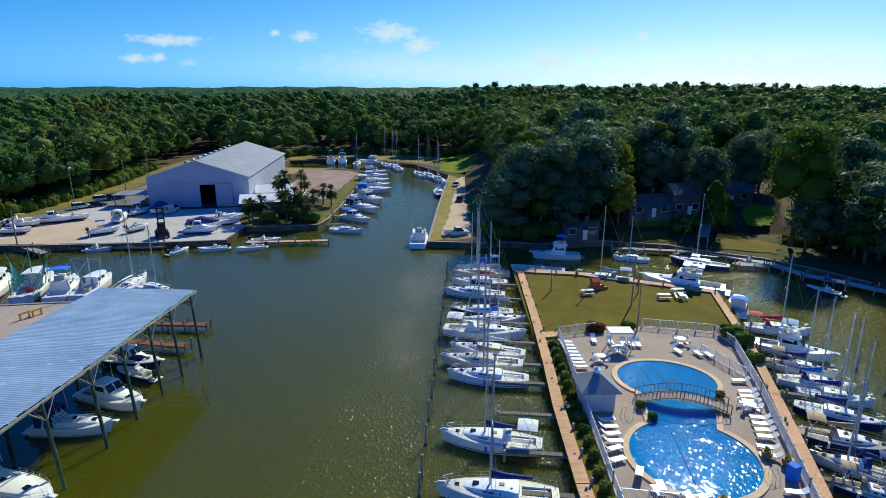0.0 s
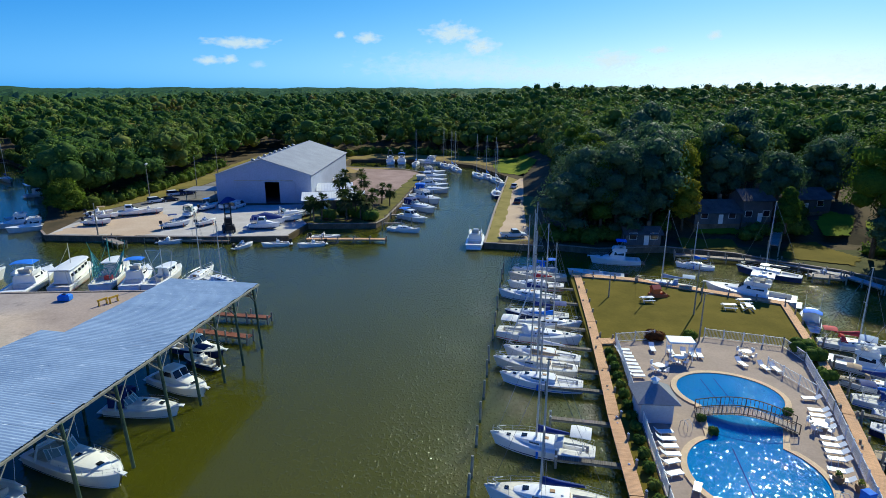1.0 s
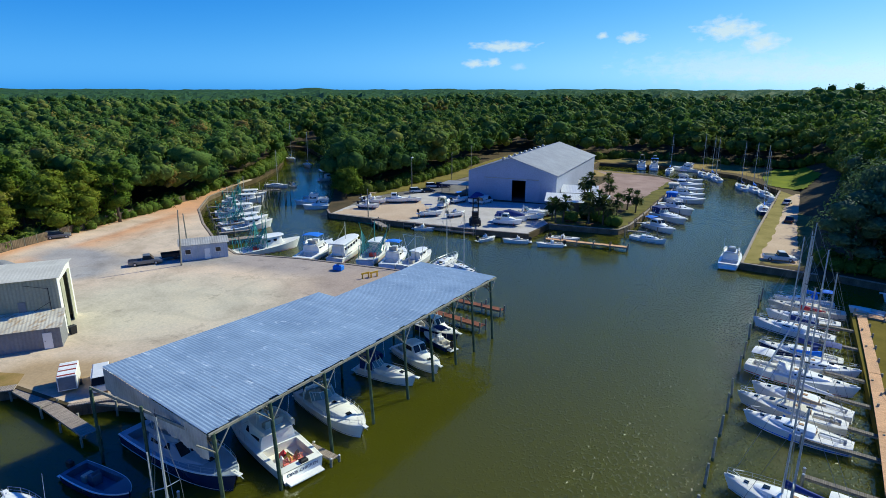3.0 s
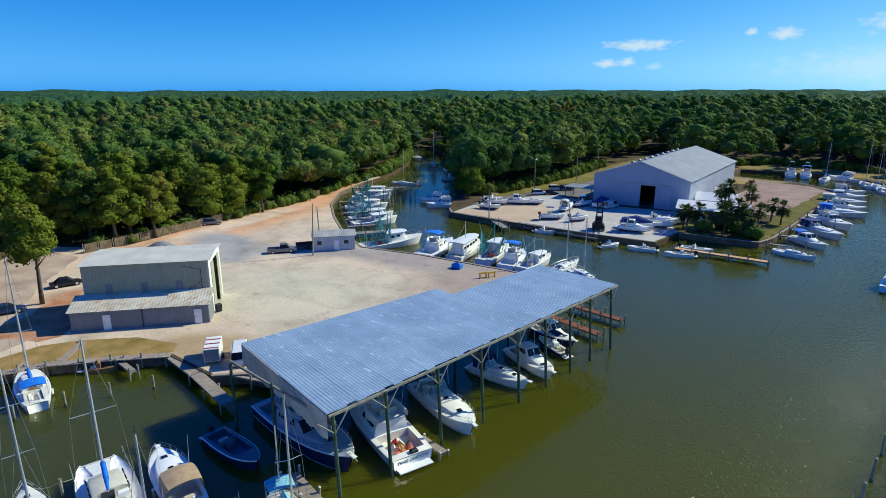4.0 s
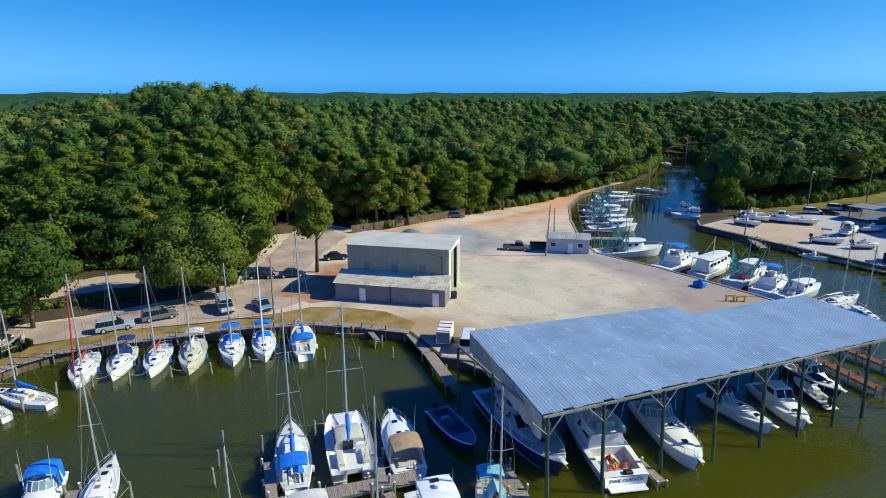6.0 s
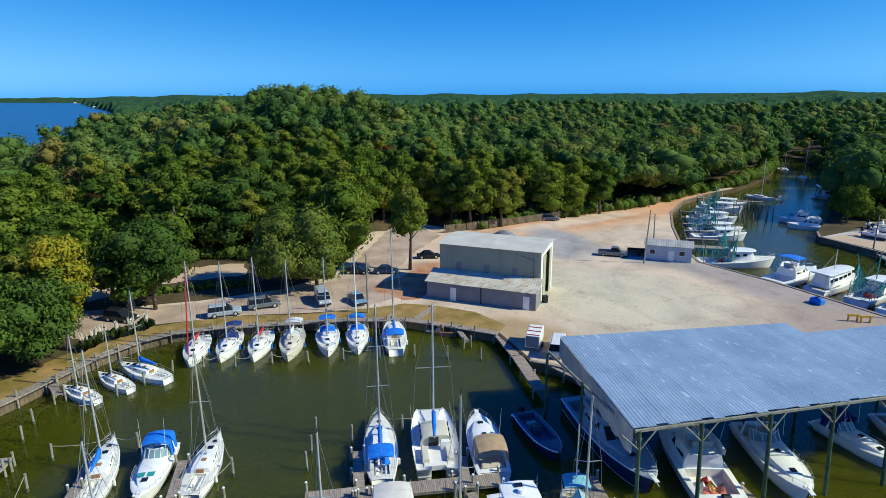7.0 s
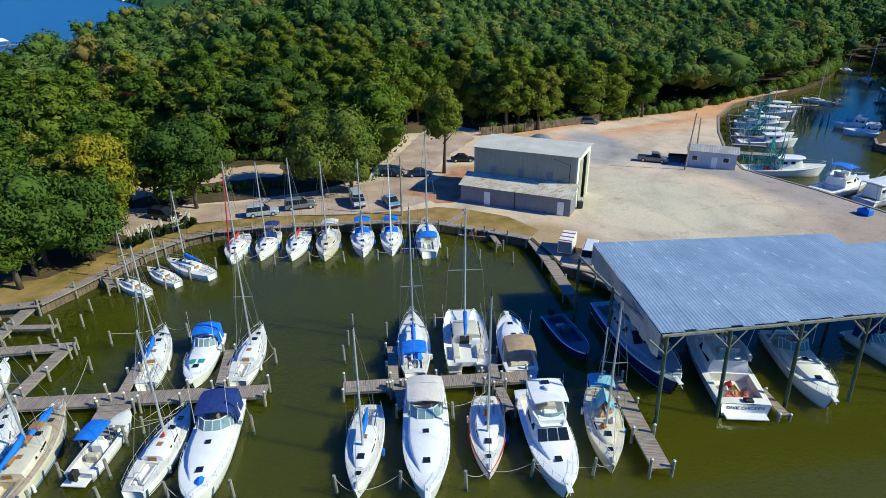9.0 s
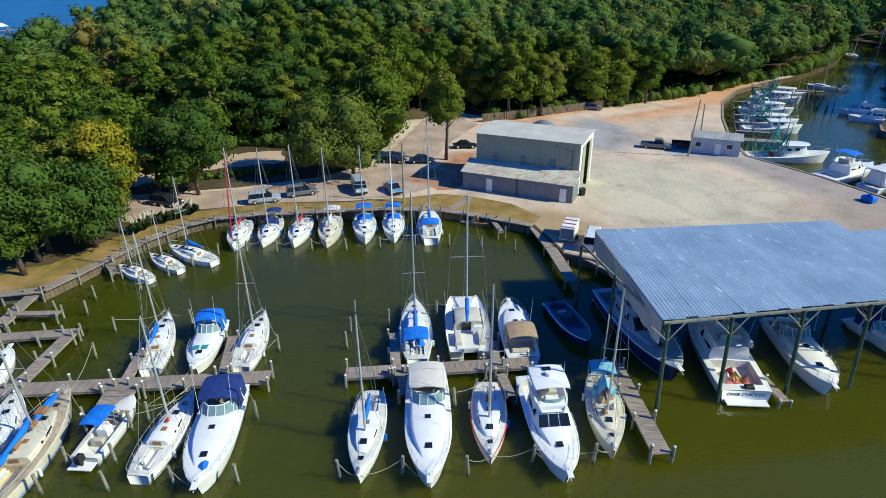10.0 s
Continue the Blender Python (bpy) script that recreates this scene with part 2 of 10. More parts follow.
WATER = make_water("murky_water", (0.044, 0.050, 0.004), (0.056, 0.059, 0.005), 1.6, 0.50, 0.60, 0.60, 0.085, 2.5, (0.070, 0.067, 0.004), crisp=2.2)
# the bay's blue sky reflection is put into its base colour
BAY = make_water("bay_water", (0.008, 0.065, 0.18), (0.018, 0.11, 0.25), 0.5, 2.0, 3.0, 0.0, 0.3)
POOL_WATER = make_water("pool_water", (0.002, 0.13, 0.37), (0.006, 0.20, 0.47), 2.3, 0.42, 0.66, 0.20, 0.04, gusts=0.4)
GROUND = make_ground()
GRASS = mottled("dry_lawn_grass", (0.11, 0.088, 0.010), (0.17, 0.128, 0.018), 0.25, 0.95, grain=0.5, fine=18)
LUSH = mottled("green_lawn_grass", (0.11, 0.15, 0.010), (0.22, 0.25, 0.014), 0.2, 0.95, grain=0.5, fine=18)
FOREST_FLOOR = mottled("leaf_litter_ground", (0.07, 0.055, 0.03), (0.13, 0.09, 0.05), 0.2, 0.95, grain=0.4)
ASPHALT = mottled("worn_asphalt", (0.14, 0.13, 0.12), (0.24, 0.22, 0.2), 0.15, 0.9, grain=0.4, fine=20)
CONCRETE = mottled("pale_concrete", (0.44, 0.39, 0.34), (0.56, 0.51, 0.46), 0.3, 0.85, grain=0.3, fine=12)
POOL_LINE = plain("dark_blue_tile_line", (0.003, 0.05, 0.22), 0.95)
POOL_DECK = mottled("pool_deck_concrete", (0.30, 0.22, 0.17), (0.40, 0.29, 0.22), 0.3, 0.85, grain=0.3, fine=12)
COPING = mottled("tan_coping", (0.55, 0.38, 0.22), (0.68, 0.48, 0.29), 1.0, 0.8)
BOARDWALK = make_planks("new_pine_boards", (0.58, 0.30, 0.14), (0.78, 0.46, 0.25))
DOCK_WOOD = make_planks("grey_weathered_boards", (0.23, 0.18, 0.145), (0.46, 0.38, 0.31))
# dock boards darkened in colour for the shade between the moored boats
SHADED_WOOD = make_planks("shade_darkened_boards", (0.10, 0.085, 0.065), (0.22, 0.185, 0.145))
RED_WOOD = make_planks("red_brown_boards", (0.16, 0.045, 0.02), (0.28, 0.09, 0.045))
PILE = mottled("weathered_pile_wood", (0.20, 0.185, 0.14), (0.38, 0.355, 0.28), 2.0, 0.9, grain=0.4)
# house walls darkened in colour for the tree shade they stand in
HOUSE_SHADE_GREY = mottled("shade_darkened_siding", (0.07, 0.075, 0.085), (0.12, 0.125, 0.13), 0.5, 0.7, fine=10)
SAND_TAN = mottled("sandy_tan_apron", (0.52, 0.37, 0.25), (0.62, 0.47, 0.33), 0.15, 0.95, grain=0.3, fine=16)
POST_GREEN = mottled("treated_post_wood", (0.05, 0.075, 0.045), (0.10, 0.14, 0.085), 1.5, 0.9, grain=0.3)
TIMBER = mottled("bulkhead_timber", (0.12, 0.09, 0.06), (0.24, 0.18, 0.12), 0.8, 0.9, grain=0.4)
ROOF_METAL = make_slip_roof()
OLD_METAL = mottled("stained_roof_sheet", (0.36, 0.33, 0.29), (0.55, 0.53, 0.49), 0.5, 0.6, 0.2, fine=6, vary=0.1)
PALE_ROOF = mottled("pale_beige_roof_sheet", (0.54, 0.50, 0.42), (0.66, 0.62, 0.53), 0.4, 0.6, 0.0, fine=10, vary=0.04)
RUSTY_ROOF = make_rusty()
SHED_WALL = mottled("pale_blue_grey_siding", (0.35, 0.39, 0.51), (0.42, 0.46, 0.59), 0.2, 0.55, fine=14)
SHED_ROOF = mottled("white_grey_metal_roof", (0.25, 0.25, 0.27), (0.33, 0.33, 0.35), 0.25, 0.5, 0.1, fine=12)
BEIGE = mottled("sage_beige_metal_siding", (0.355, 0.345, 0.235), (0.425, 0.415, 0.295), 0.3, 0.6, fine=14)
GREY_SIDING = mottled("grey_metal_siding", (0.20, 0.20, 0.21), (0.27, 0.27, 0.28), 0.3, 0.65, fine=14)
HUT_WALL = mottled("pale_grey_hut_siding", (0.42, 0.46, 0.52), (0.52, 0.56, 0.62), 0.5, 0.65, fine=10)
WHITE = plain("white_gelcoat", (0.90, 0.885, 0.84), 0.28, 0.0, 0.08, 1.2)
CREAM = plain("cream_gelcoat", (0.72, 0.66, 0.52), 0.35, 0.0, 0.18, 1.5)
NAVY = plain("navy_gelcoat", (0.02, 0.035, 0.10), 0.25)
SLATE = plain("slate_blue_deck_paint", (0.085, 0.125, 0.18), 0.5)
# white deck and cabin tinted blue-grey, the roof's shade put into the colour
SHADE_SLATE = plain("shade_tinted_deck_paint", (0.32, 0.38, 0.44), 0.5)
PALE_TEAL = mottled("pale_teal_canvas", (0.16, 0.42, 0.52), (0.28, 0.56, 0.64), 2.0, 0.8, grain=0.3)
TEAL = plain("teal_paint", (0.05, 0.32, 0.30), 0.5)
RED = plain("red_paint", (0.5, 0.04, 0.03), 0.5)
ORANGE = plain("orange_paint", (0.75, 0.16, 0.04), 0.5)
YELLOW = plain("yellow_paint", (0.75, 0.45, 0.05), 0.5)
BLUE_CANVAS = mottled("blue_canvas", (0.010, 0.14, 0.60), (0.02, 0.22, 0.78), 2.0, 0.8, grain=0.3)
NAVY_CANVAS = mottled("navy_canvas", (0.012, 0.03, 0.14), (0.02, 0.05, 0.22), 2.0, 0.8, grain=0.3)
RED_CANVAS = mottled("red_canvas", (0.4, 0.02, 0.03), (0.55, 0.04, 0.05), 2.0, 0.8)
TAN_CANVAS = mottled("tan_canvas", (0.36, 0.24, 0.14), (0.48, 0.34, 0.2), 2.0, 0.8)
CREAM_CANVAS = mottled("cream_canvas", (0.66, 0.60, 0.53), (0.76, 0.70, 0.62), 1.5, 0.8)
WHITE_CANVAS = mottled("white_canvas", (0.66, 0.65, 0.62), (0.78, 0.77, 0.74), 2.0, 0.8)
GREY_CANVAS = mottled("grey_blue_canvas", (0.25, 0.32, 0.42), (0.35, 0.42, 0.52), 1.0, 0.8)
TEAK = mottled("teak_wood", (0.26, 0.13, 0.05), (0.38, 0.2, 0.09), 2.5, 0.6)
CLEAR_GLASS = plain("pale_tinted_windscreen", (0.22, 0.32, 0.34), 0.08)
GLASS = plain("dark_boat_glass", (0.015, 0.02, 0.03), 0.08)
ALU = plain("anodised_aluminium", (0.62, 0.62, 0.60), 0.5, 0.4)
STEEL = plain("stainless_steel", (0.68, 0.67, 0.65), 0.45, 0.35)
WIRE = plain("rigging_wire", (0.30, 0.30, 0.30), 0.4, 0.5)
BLACK = plain("black_plastic", (0.02, 0.02, 0.022), 0.5)
ROPE = plain("mooring_rope", (0.45, 0.4, 0.3), 0.9)
ANTIFOUL = plain("dark_blue_bottom_paint", (0.02, 0.06, 0.16), 0.7)
RED_BOTTOM = plain("red_bottom_paint", (0.28, 0.04, 0.03), 0.7)
DECK_GREY = mottled("nonskid_deck", (0.68, 0.65, 0.58), (0.80, 0.77, 0.70), 1.2, 0.8, fine=12)
TAN_DECK = mottled("tan_teak_deck", (0.36, 0.26, 0.16), (0.56, 0.45, 0.31), 0.9, 0.8, fine=12)
CUSHION = mottled("cream_cushion", (0.5, 0.44, 0.35), (0.62, 0.56, 0.46), 1.5, 0.9)
BARK = mottled("tree_bark", (0.09, 0.07, 0.05), (0.18, 0.14, 0.11), 1.5, 0.95, grain=0.6)
GREENS = [(0.1, (0.055, 0.098, 0.019)), (0.32, (0.099, 0.157, 0.023)), (0.55, (0.155, 0.207, 0.028)), (0.76, (0.231, 0.233, 0.037)), (0.9, (0.236, 0.217, 0.053)), (1.0, (0.236, 0.171, 0.058))]
DEEP_GREENS = [(0.1, (0.052, 0.102, 0.034)), (0.32, (0.088, 0.156, 0.040)), (0.55, (0.134, 0.200, 0.048)), (0.76, (0.193, 0.222, 0.060)), (0.9, (0.236, 0.217, 0.053)), (1.0, (0.236, 0.171, 0.058))]
LEAF = make_leaves("broad_leaves", GREENS)
WOODS = make_leaves("mixed_wood_leaves", DEEP_GREENS, 0.6, True)
WOODS_FAR = make_leaves("far_wood_leaves", [(0.1, (0.026, 0.070, 0.030)), (0.5, (0.048, 0.106, 0.036)), (0.9, (0.082, 0.138, 0.044))])
LEAF_DARK = make_leaves("dark_oak_leaves", [(0.15, (0.058, 0.105, 0.024)), (0.5, (0.106, 0.168, 0.032)), (0.85, (0.190, 0.211, 0.042))])
# oak leaves with blue haze and skylit shade put into their colour
LEAF_HAZE_BLUE = make_leaves("haze_blue_oak_leaves", [(0.15, (0.060, 0.112, 0.062)), (0.5, (0.100, 0.168, 0.084)), (0.85, (0.158, 0.205, 0.100))], sheen=0.15)
LEAF_YELLOW = make_leaves("yellowing_leaves", [(0.1, (0.109, 0.158, 0.019)), (0.45, (0.27, 0.26, 0.028)), (0.85, (0.50, 0.36, 0.037))])
LEAF_RED = make_leaves("reddish_leaves", [(0.15, (0.09, 0.045, 0.015)), (0.5, (0.16, 0.05, 0.02)), (0.85, (0.2, 0.08, 0.03))])
PALM = make_leaves("palm_fronds", [(0.15, (0.03, 0.05, 0.015)), (0.5, (0.06, 0.09, 0.025)), (0.85, (0.13, 0.13, 0.05))])


# ---- builders ----
class Solid:
    """Collects the faces of one part."""

    def __init__(self):
        self.v, self.f, self.n = [], [], []

    def add(self, verts, faces, normals=None):
        """normals: a shading normal for each vertex, for foliage that shades as rounded masses."""
        n = len(self.v)
        if normals:
            self.n += [tuple(p) for p in normals]
        self.v += [tuple(p) for p in verts]
        self.f += [tuple(i + n for i in q) for q in faces]
        return self

    def box(self, x, y, z, lx, ly, lz, turn=0.0, top=1.0, tilt=0.0):
        """A box centred at x, y with its base at z; top narrows the upper face."""
        c, s = math.cos(radians(turn)), math.sin(radians(turn))
        pts = []
        for k, zz in ((1.0, z), (top, z + lz)):
            for ax, ay in ((-1, -1), (1, -1), (1, 1), (-1, 1)):
                px, py = ax * lx / 2 * k, ay * ly / 2 * k
                pts.append((x + px * c - py * s, y + px * s + py * c, zz + tilt * px))
        return self.add(pts, [(3, 2, 1, 0), (4, 5, 6, 7), (0, 1, 5, 4), (1, 2, 6, 5), (2, 3, 7, 6), (3, 0, 4, 7)])

    def soft(self, x, y, z, lx, ly, lz, b=0.05, turn=0.0):
        """A box with bevelled upper edges."""
        c, s = math.cos(radians(turn)), math.sin(radians(turn))
        pts = []
        for inset, zz in ((0, z), (0, z + lz - b), (b, z + lz)):
            for ax, ay in ((-1, -1), (1, -1), (1, 1), (-1, 1)):
                px, py = ax * (lx / 2 - inset), ay * (ly / 2 - inset)
                pts.append((x + px * c - py * s, y + px * s + py * c, zz))
        f = [(3, 2, 1, 0), (8, 9, 10, 11)]
        for r in (0, 4):
            f += [(r + i, r + (i + 1) % 4, r + 4 + (i + 1) % 4, r + 4 + i) for i in range(4)]
        return self.add(pts, f)

    def rod(self, a, b, r0, r1=None, n=6):
        a, b = Vector(a), Vector(b)
        d = (b - a)
        if d.length < 1e-6:
            return self
        d.normalize()
        u = d.orthogonal().normalized()
        w = d.cross(u)
        r1 = r0 if r1 is None else r1
        pts = []
        for p, r in ((a, r0), (b, r1)):
            pts += [p + (u * math.cos(6.28319 * i / n) + w * math.sin(6.28319 * i / n)) * r for i in range(n)]
        f = [(i, (i + 1) % n, n + (i + 1) % n, n + i) for i in range(n)]
        return self.add(pts, f + [tuple(range(n - 1, -1, -1)), tuple(range(n, 2 * n))])

    def tube(self, pts, r, n=5):
        """A bent rod through points."""
        pts = [Vector(p) for p in pts]
        rings_ = []
        for i, p in enumerate(pts):
            d = (pts[min(i + 1, len(pts) - 1)] - pts[max(i - 1, 0)])
            if d.length < 1e-6:
                d = pts[1] - pts[0]
            d.normalize()
            u = Vector((0, 0, 1)).cross(d)
            u = u.normalized() if u.length > 0.05 else Vector((1, 0, 0)).cross(d).normalized()
            w = d.cross(u)
            rings_.append([p + (u * math.cos(6.28319 * k / n) + w * math.sin(6.28319 * k / n)) * r for k in range(n)])
        return self.loft(rings_, closed=True, caps=True)

    def loft(self, rings, closed=False, caps=False):
        """Joins rings of equal length; closed: each ring runs round."""
        n, m = len(rings[0]), len(rings)
        pts = [p for ring in rings for p in ring]
        f = []
        for i in range(m - 1):
            for j in range(n if closed else n - 1):
                k = (j + 1) % n
                f.append((i * n + j, i * n + k, (i + 1) * n + k, (i + 1) * n + j))
        if caps:
            f += [tuple(range(n - 1, -1, -1)), tuple((m - 1) * n + j for j in range(n))]
        return self.add(pts, f)

    def slab(self, outline, z0, z1):
        """A prism over an outline that runs counter-clockwise."""
        n = len(outline)
        pts = [(x, y, z0) for x, y in outline] + [(x, y, z1) for x, y in outline]
        f = [(i, (i + 1) % n, n + (i + 1) % n, n + i) for i in range(n)]
        return self.add(pts, f + [tuple(range(n - 1, -1, -1)), tuple(range(n, 2 * n))])

    def mesh(self, name, mat, smooth=False):
        if self.n:
            return massed(name, self.v, self.f, self.n, mat)
        seen, where, v = {}, [], []
        for p in self.v:
            key = (round(p[0], 4), round(p[1], 4), round(p[2], 4))
            if key not in seen:
                seen[key] = len(v)
                v.append(p)
            where.append(seen[key])
        f = []
        for q in self.f:
            q = [where[i] for i in q]
            q = [i for k, i in enumerate(q) if i != q[k - 1]]
            if len(q) > 2 and len(set(q)) == len(q):
                f.append(q)
        me = bpy.data.meshes.new(name)
        me.from_pydata(v, [], f)
        me.materials.append(mat)
        if smooth:
            me.polygons.foreach_set("use_smooth", [True] * len(me.polygons))
        if smooth == "rounded":
            bm = bmesh.new()
            bm.from_mesh(me)
            bmesh.ops.recalc_face_normals(bm, faces=bm.faces)
            for e in bm.edges:
                e.smooth = len(e.link_faces) == 2 and e.calc_face_angle() < 0.62
            bm.to_mesh(me)
            bm.free()
        me.update()
        return me


def massed(name, verts, faces, normals, mat):
    """A mesh of leaves with given shading normals."""
    me = bpy.data.meshes.new(name)
    me.from_pydata(verts, [], faces)
    me.materials.append(mat)
    me.polygons.foreach_set("use_smooth", [True] * len(me.polygons))
    me.normals_split_custom_set_from_vertices(normals)
    me.update()
    return me


def part(name, solid, mat, parent=None, label="", smooth=False):
    ob = new(name, solid.mesh(name, mat, smooth))
    if parent:
        ob.parent = parent
    return tagged(ob, label)


def thing(name, label, category, m=None, group="", kind=""):
    ob = new(name)
    if m is not None:
        ob.matrix_basis = m
    return tagged(ob, label, category, group, kind)


def flat(name, outline, z, mat, label="", category="", kind="structure", depth=0.0, parent=None):
    """A level sheet over any outline, with a skirt of the given depth."""
    bm = bmesh.new()
    vs = [bm.verts.new((x, y, z)) for x, y in outline]
    es = [bm.edges.new((a, b)) for a, b in zip(vs, vs[1:] + vs[:1])]
    bmesh.ops.triangle_fill(bm, use_beauty=True, edges=es, normal=(0, 0, 1))
    if depth:
        low = [bm.verts.new((x, y, z - depth)) for x, y in outline]
        n = len(vs)
        for i in range(n):
            bm.faces.new((vs[i], vs[(i + 1) % n], low[(i + 1) % n], low[i]))
    bmesh.ops.recalc_face_normals(bm, faces=bm.faces)
    for f in bm.faces:
        if abs(f.normal.z) > 0.9 and f.normal.z < 0:
            f.normal_flip()
    me = bpy.data.meshes.new(name)
    bm.to_mesh(me)
    bm.free()
    me.materials.append(mat)
    ob = new(name, me)
    if parent:
        ob.parent = parent
        return tagged(ob, label)
    return tagged(ob, label, category, "", kind)


def ragged(outline, amp, seed, step=1.6):
    """The outline broken up into an uneven edge."""
    r, out = random.Random(seed), []
    for (x0, y0), (x1, y1) in zip(outline, outline[1:] + outline[:1]):
        n = max(1, int(math.hypot(x1 - x0, y1 - y0) / step))
        out += [(x0 + (x1 - x0) * k / n + r.uniform(-amp, amp), y0 + (y1 - y0) * k / n + r.uniform(-amp, amp)) for k in range(n)]
    return out


def inside(x, y, poly):
    hit = False
    for (x0, y0), (x1, y1) in zip(poly, poly[1:] + poly[:1]):
        if (y0 > y) != (y1 > y) and x < (x1 - x0) * (y - y0) / (y1 - y0) + x0:
            hit = not hit
    return hit


def ellipse(cx, cy, rx, ry, n=32, turn=0.0):
    c, s = math.cos(radians(turn)), math.sin(radians(turn))
    return [(cx + rx * math.cos(6.28319 * i / n) * c - ry * math.sin(6.28319 * i / n) * s, cy + rx * math.cos(6.28319 * i / n) * s + ry * math.sin(6.28319 * i / n) * c) for i in range(n)]


# ---- ground and water ----
WEST_SHORE = [(-64, -60), (-63, -42), (-62.3, -35.3), (-62.3, -31.4), (-65.7, -28.9), (-69.5, -26.4), (-73.8, -23.5), (-77.6, -19.5), (-79.2, -16), (-79.6, -10.8), (-78.6, -2.2), (-77.5, 7.3), (-75.2, 15.1), (-71.2, 20.6), (-67, 25.8)]
YARD_SHORE = [(-58.4, 26.6), (-55.8, 29.5), (-52, 31), (-50, 52), (-46, 70), (-48.5, 81), (-57, 80.5), (-75, 77.6), (-88, 73.8), (-100, 79), (-115, 88), (-130, 98.5), (-143, 112), (-152, 129)]
CANAL_W = [(-157, 143), (-173, 169), (-190, 190), (-212, 212), (-232, 228), (-234, 236)]
CANAL_E = [(-222, 238), (-205, 226), (-178, 204), (-152, 175), (-126, 149), (-112, 131), (-101, 115.5)]
NORTH_SHORE = [(-97, 111.8), (-80.8, 112.4), (-58, 114.8), (-45, 117), (-44.5, 128.5), (-29, 131), (-27.8, 137), (-27.5, 151), (-27.3, 192), (-28, 214), (-33, 221), (-41, 227.5), (-62, 229), (-66, 252), (-35, 256), (-12, 240), (-3.5, 222), (2.2, 210), (0.4, 180), (-1.5, 150), (-3.1, 116), (8.8, 114.8)]
EAST_SHORE = [(12, 116), (19.5, 114), (33, 117), (45.5, 113.5), (52, 108.5), (60, 104), (66, 97), (70, 90), (80, 74), (105, 55)]
BAY_SHORE = [(400, 30), (4500, 20), (4500, 4500), (-4600, 4500), (-4600, -2900), (-3950, -1750), (-3200, -905), (-2200, -600), (-1240, -290), (-620, -152), (-350, -104), (-225, -86), (-165, -77), (-110, -72)]
LAND = WEST_SHORE + YARD_SHORE + CANAL_W + CANAL_E + NORTH_SHORE + EAST_SHORE + BAY_SHORE
flat("ground", LAND, 1.2, FOREST_FLOOR, "brown leaf-littered ground of the wooded shore", "ground", depth=3.2)
flat("ground_yard", [(-58.6, 27), (-56, 30), (-52.4, 31.4), (-50.4, 52), (-46.4, 70), (-48.6, 80.6), (-57, 80.1), (-75, 77.2), (-88, 73.4), (-100.2, 78.6), (-115.2, 87.6), (-130.2, 98.2), (-143.2, 111.8), (-152.3, 129), (-157.2, 142), (-160, 143), (-155.5, 129), (-146, 110), (-139.5, 95), (-135, 78), (-129.5, 58), (-124.5, 42), (-127, 38), (-137, 31), (-134, 20), (-113, 12), (-99, 7), (-94, -2), (-92, -14), (-92, -36), (-84, -36), (-83.4, -22), (-83.6, -7), (-82, 2), (-81.4, 10), (-76.2, 15.4), (-72, 20.9), (-67.8, 26.2)], 1.203, GROUND, "sandy pale gravel yard with reddish clay patches", "ground")
wat = Solid()
rings = [0, 60, 150, 260, 350]
wat.loft([[(r * math.cos(6.28319 * i / 48), r * math.sin(6.28319 * i / 48), 0.0) for i in range(48)] for r in rings], closed=True)
tagged(part("water", wat, WATER), "murky olive green harbour water with fine ripples", "water", "", "structure")

bay = Solid()
bay.loft([[(r * math.cos(6.28319 * i / 64), r * math.sin(6.28319 * i / 64), 0.0) for i in range(64)] for r in (350, 600, 1400, 3000, 4900)], closed=True)
tagged(part("water_bay", bay, BAY), "open bay water with small waves, sky reflection in its blue colour", "water", "", "structure")

ISLAND = [(12.2, 97.2), (15, 97.0), (23, 95.6), (32.2, 91.4), (43.2, 86.6), (43.0, 82), (38.6, 66), (35.2, 54.3), (30.2, 37.6), (26.5, 25), (10.8, 25), (11.0, 40), (11.6, 56)]
flat("ground", ISLAND, 1.0, GRASS, "dry olive lawn of the pool island", "ground", depth=3.0)


def rise(x, y):
    """Height of the wooded hills over the flat shore."""
    h = 0.0
    if x > 6 and y > 118:
        h += 5.0 * min(1, (y - 118) / 22) * min(1, (x - 6) / 14)
    d = math.hypot(x, y)
    az = math.degrees(math.atan2(x, y))
    start = 240 + 110 * max(0.0, min(1.0, 1.6 - abs(az + 43.5) / 4.5)) + 60 * max(0.0, min(1.0, (18 - abs(az + 18)) / 5))  # the canal runs on between the hills
    if d > start and az > -101:
        k = min(1, (d - start) / 330) * min(1, (az + 101) / 3)
        east = max(0.0, min(1.0, (az + 52) / 30))
        h += k * (4.5 + 4.5 * east + 3.5 * noise.noise((x / 95, y / 95, 2)))
        if 5 < az < 40:
            h += 0.5 * k * math.sin((az - 5) / 35 * math.pi)
    if -102 < az < -74 and d > 130:
        h += 15.8 * min(1, (d - 130) / 75) * math.sin((az + 102) / 28 * math.pi) * max(0, min(1, (420 - d) / 150))
    return h


def hill_sheet():
    s = Solid()
    n_r, n_a = 46, 110
    ringz = []
    for i in range(n_r):
        d = 85 * (4600 / 85) ** (i / (n_r - 1))
        ring = []
        for j in range(n_a):
            az = radians(-106 + 200 * j / (n_a - 1))
            x, y = d * math.sin(az), d * math.cos(az)
            h = rise(x, y)
            ring.append((x, y, 1.2 + h - 0.25 if h > 0.25 else -5.0))
        ringz.append(ring)
    s.loft(ringz)
    return s


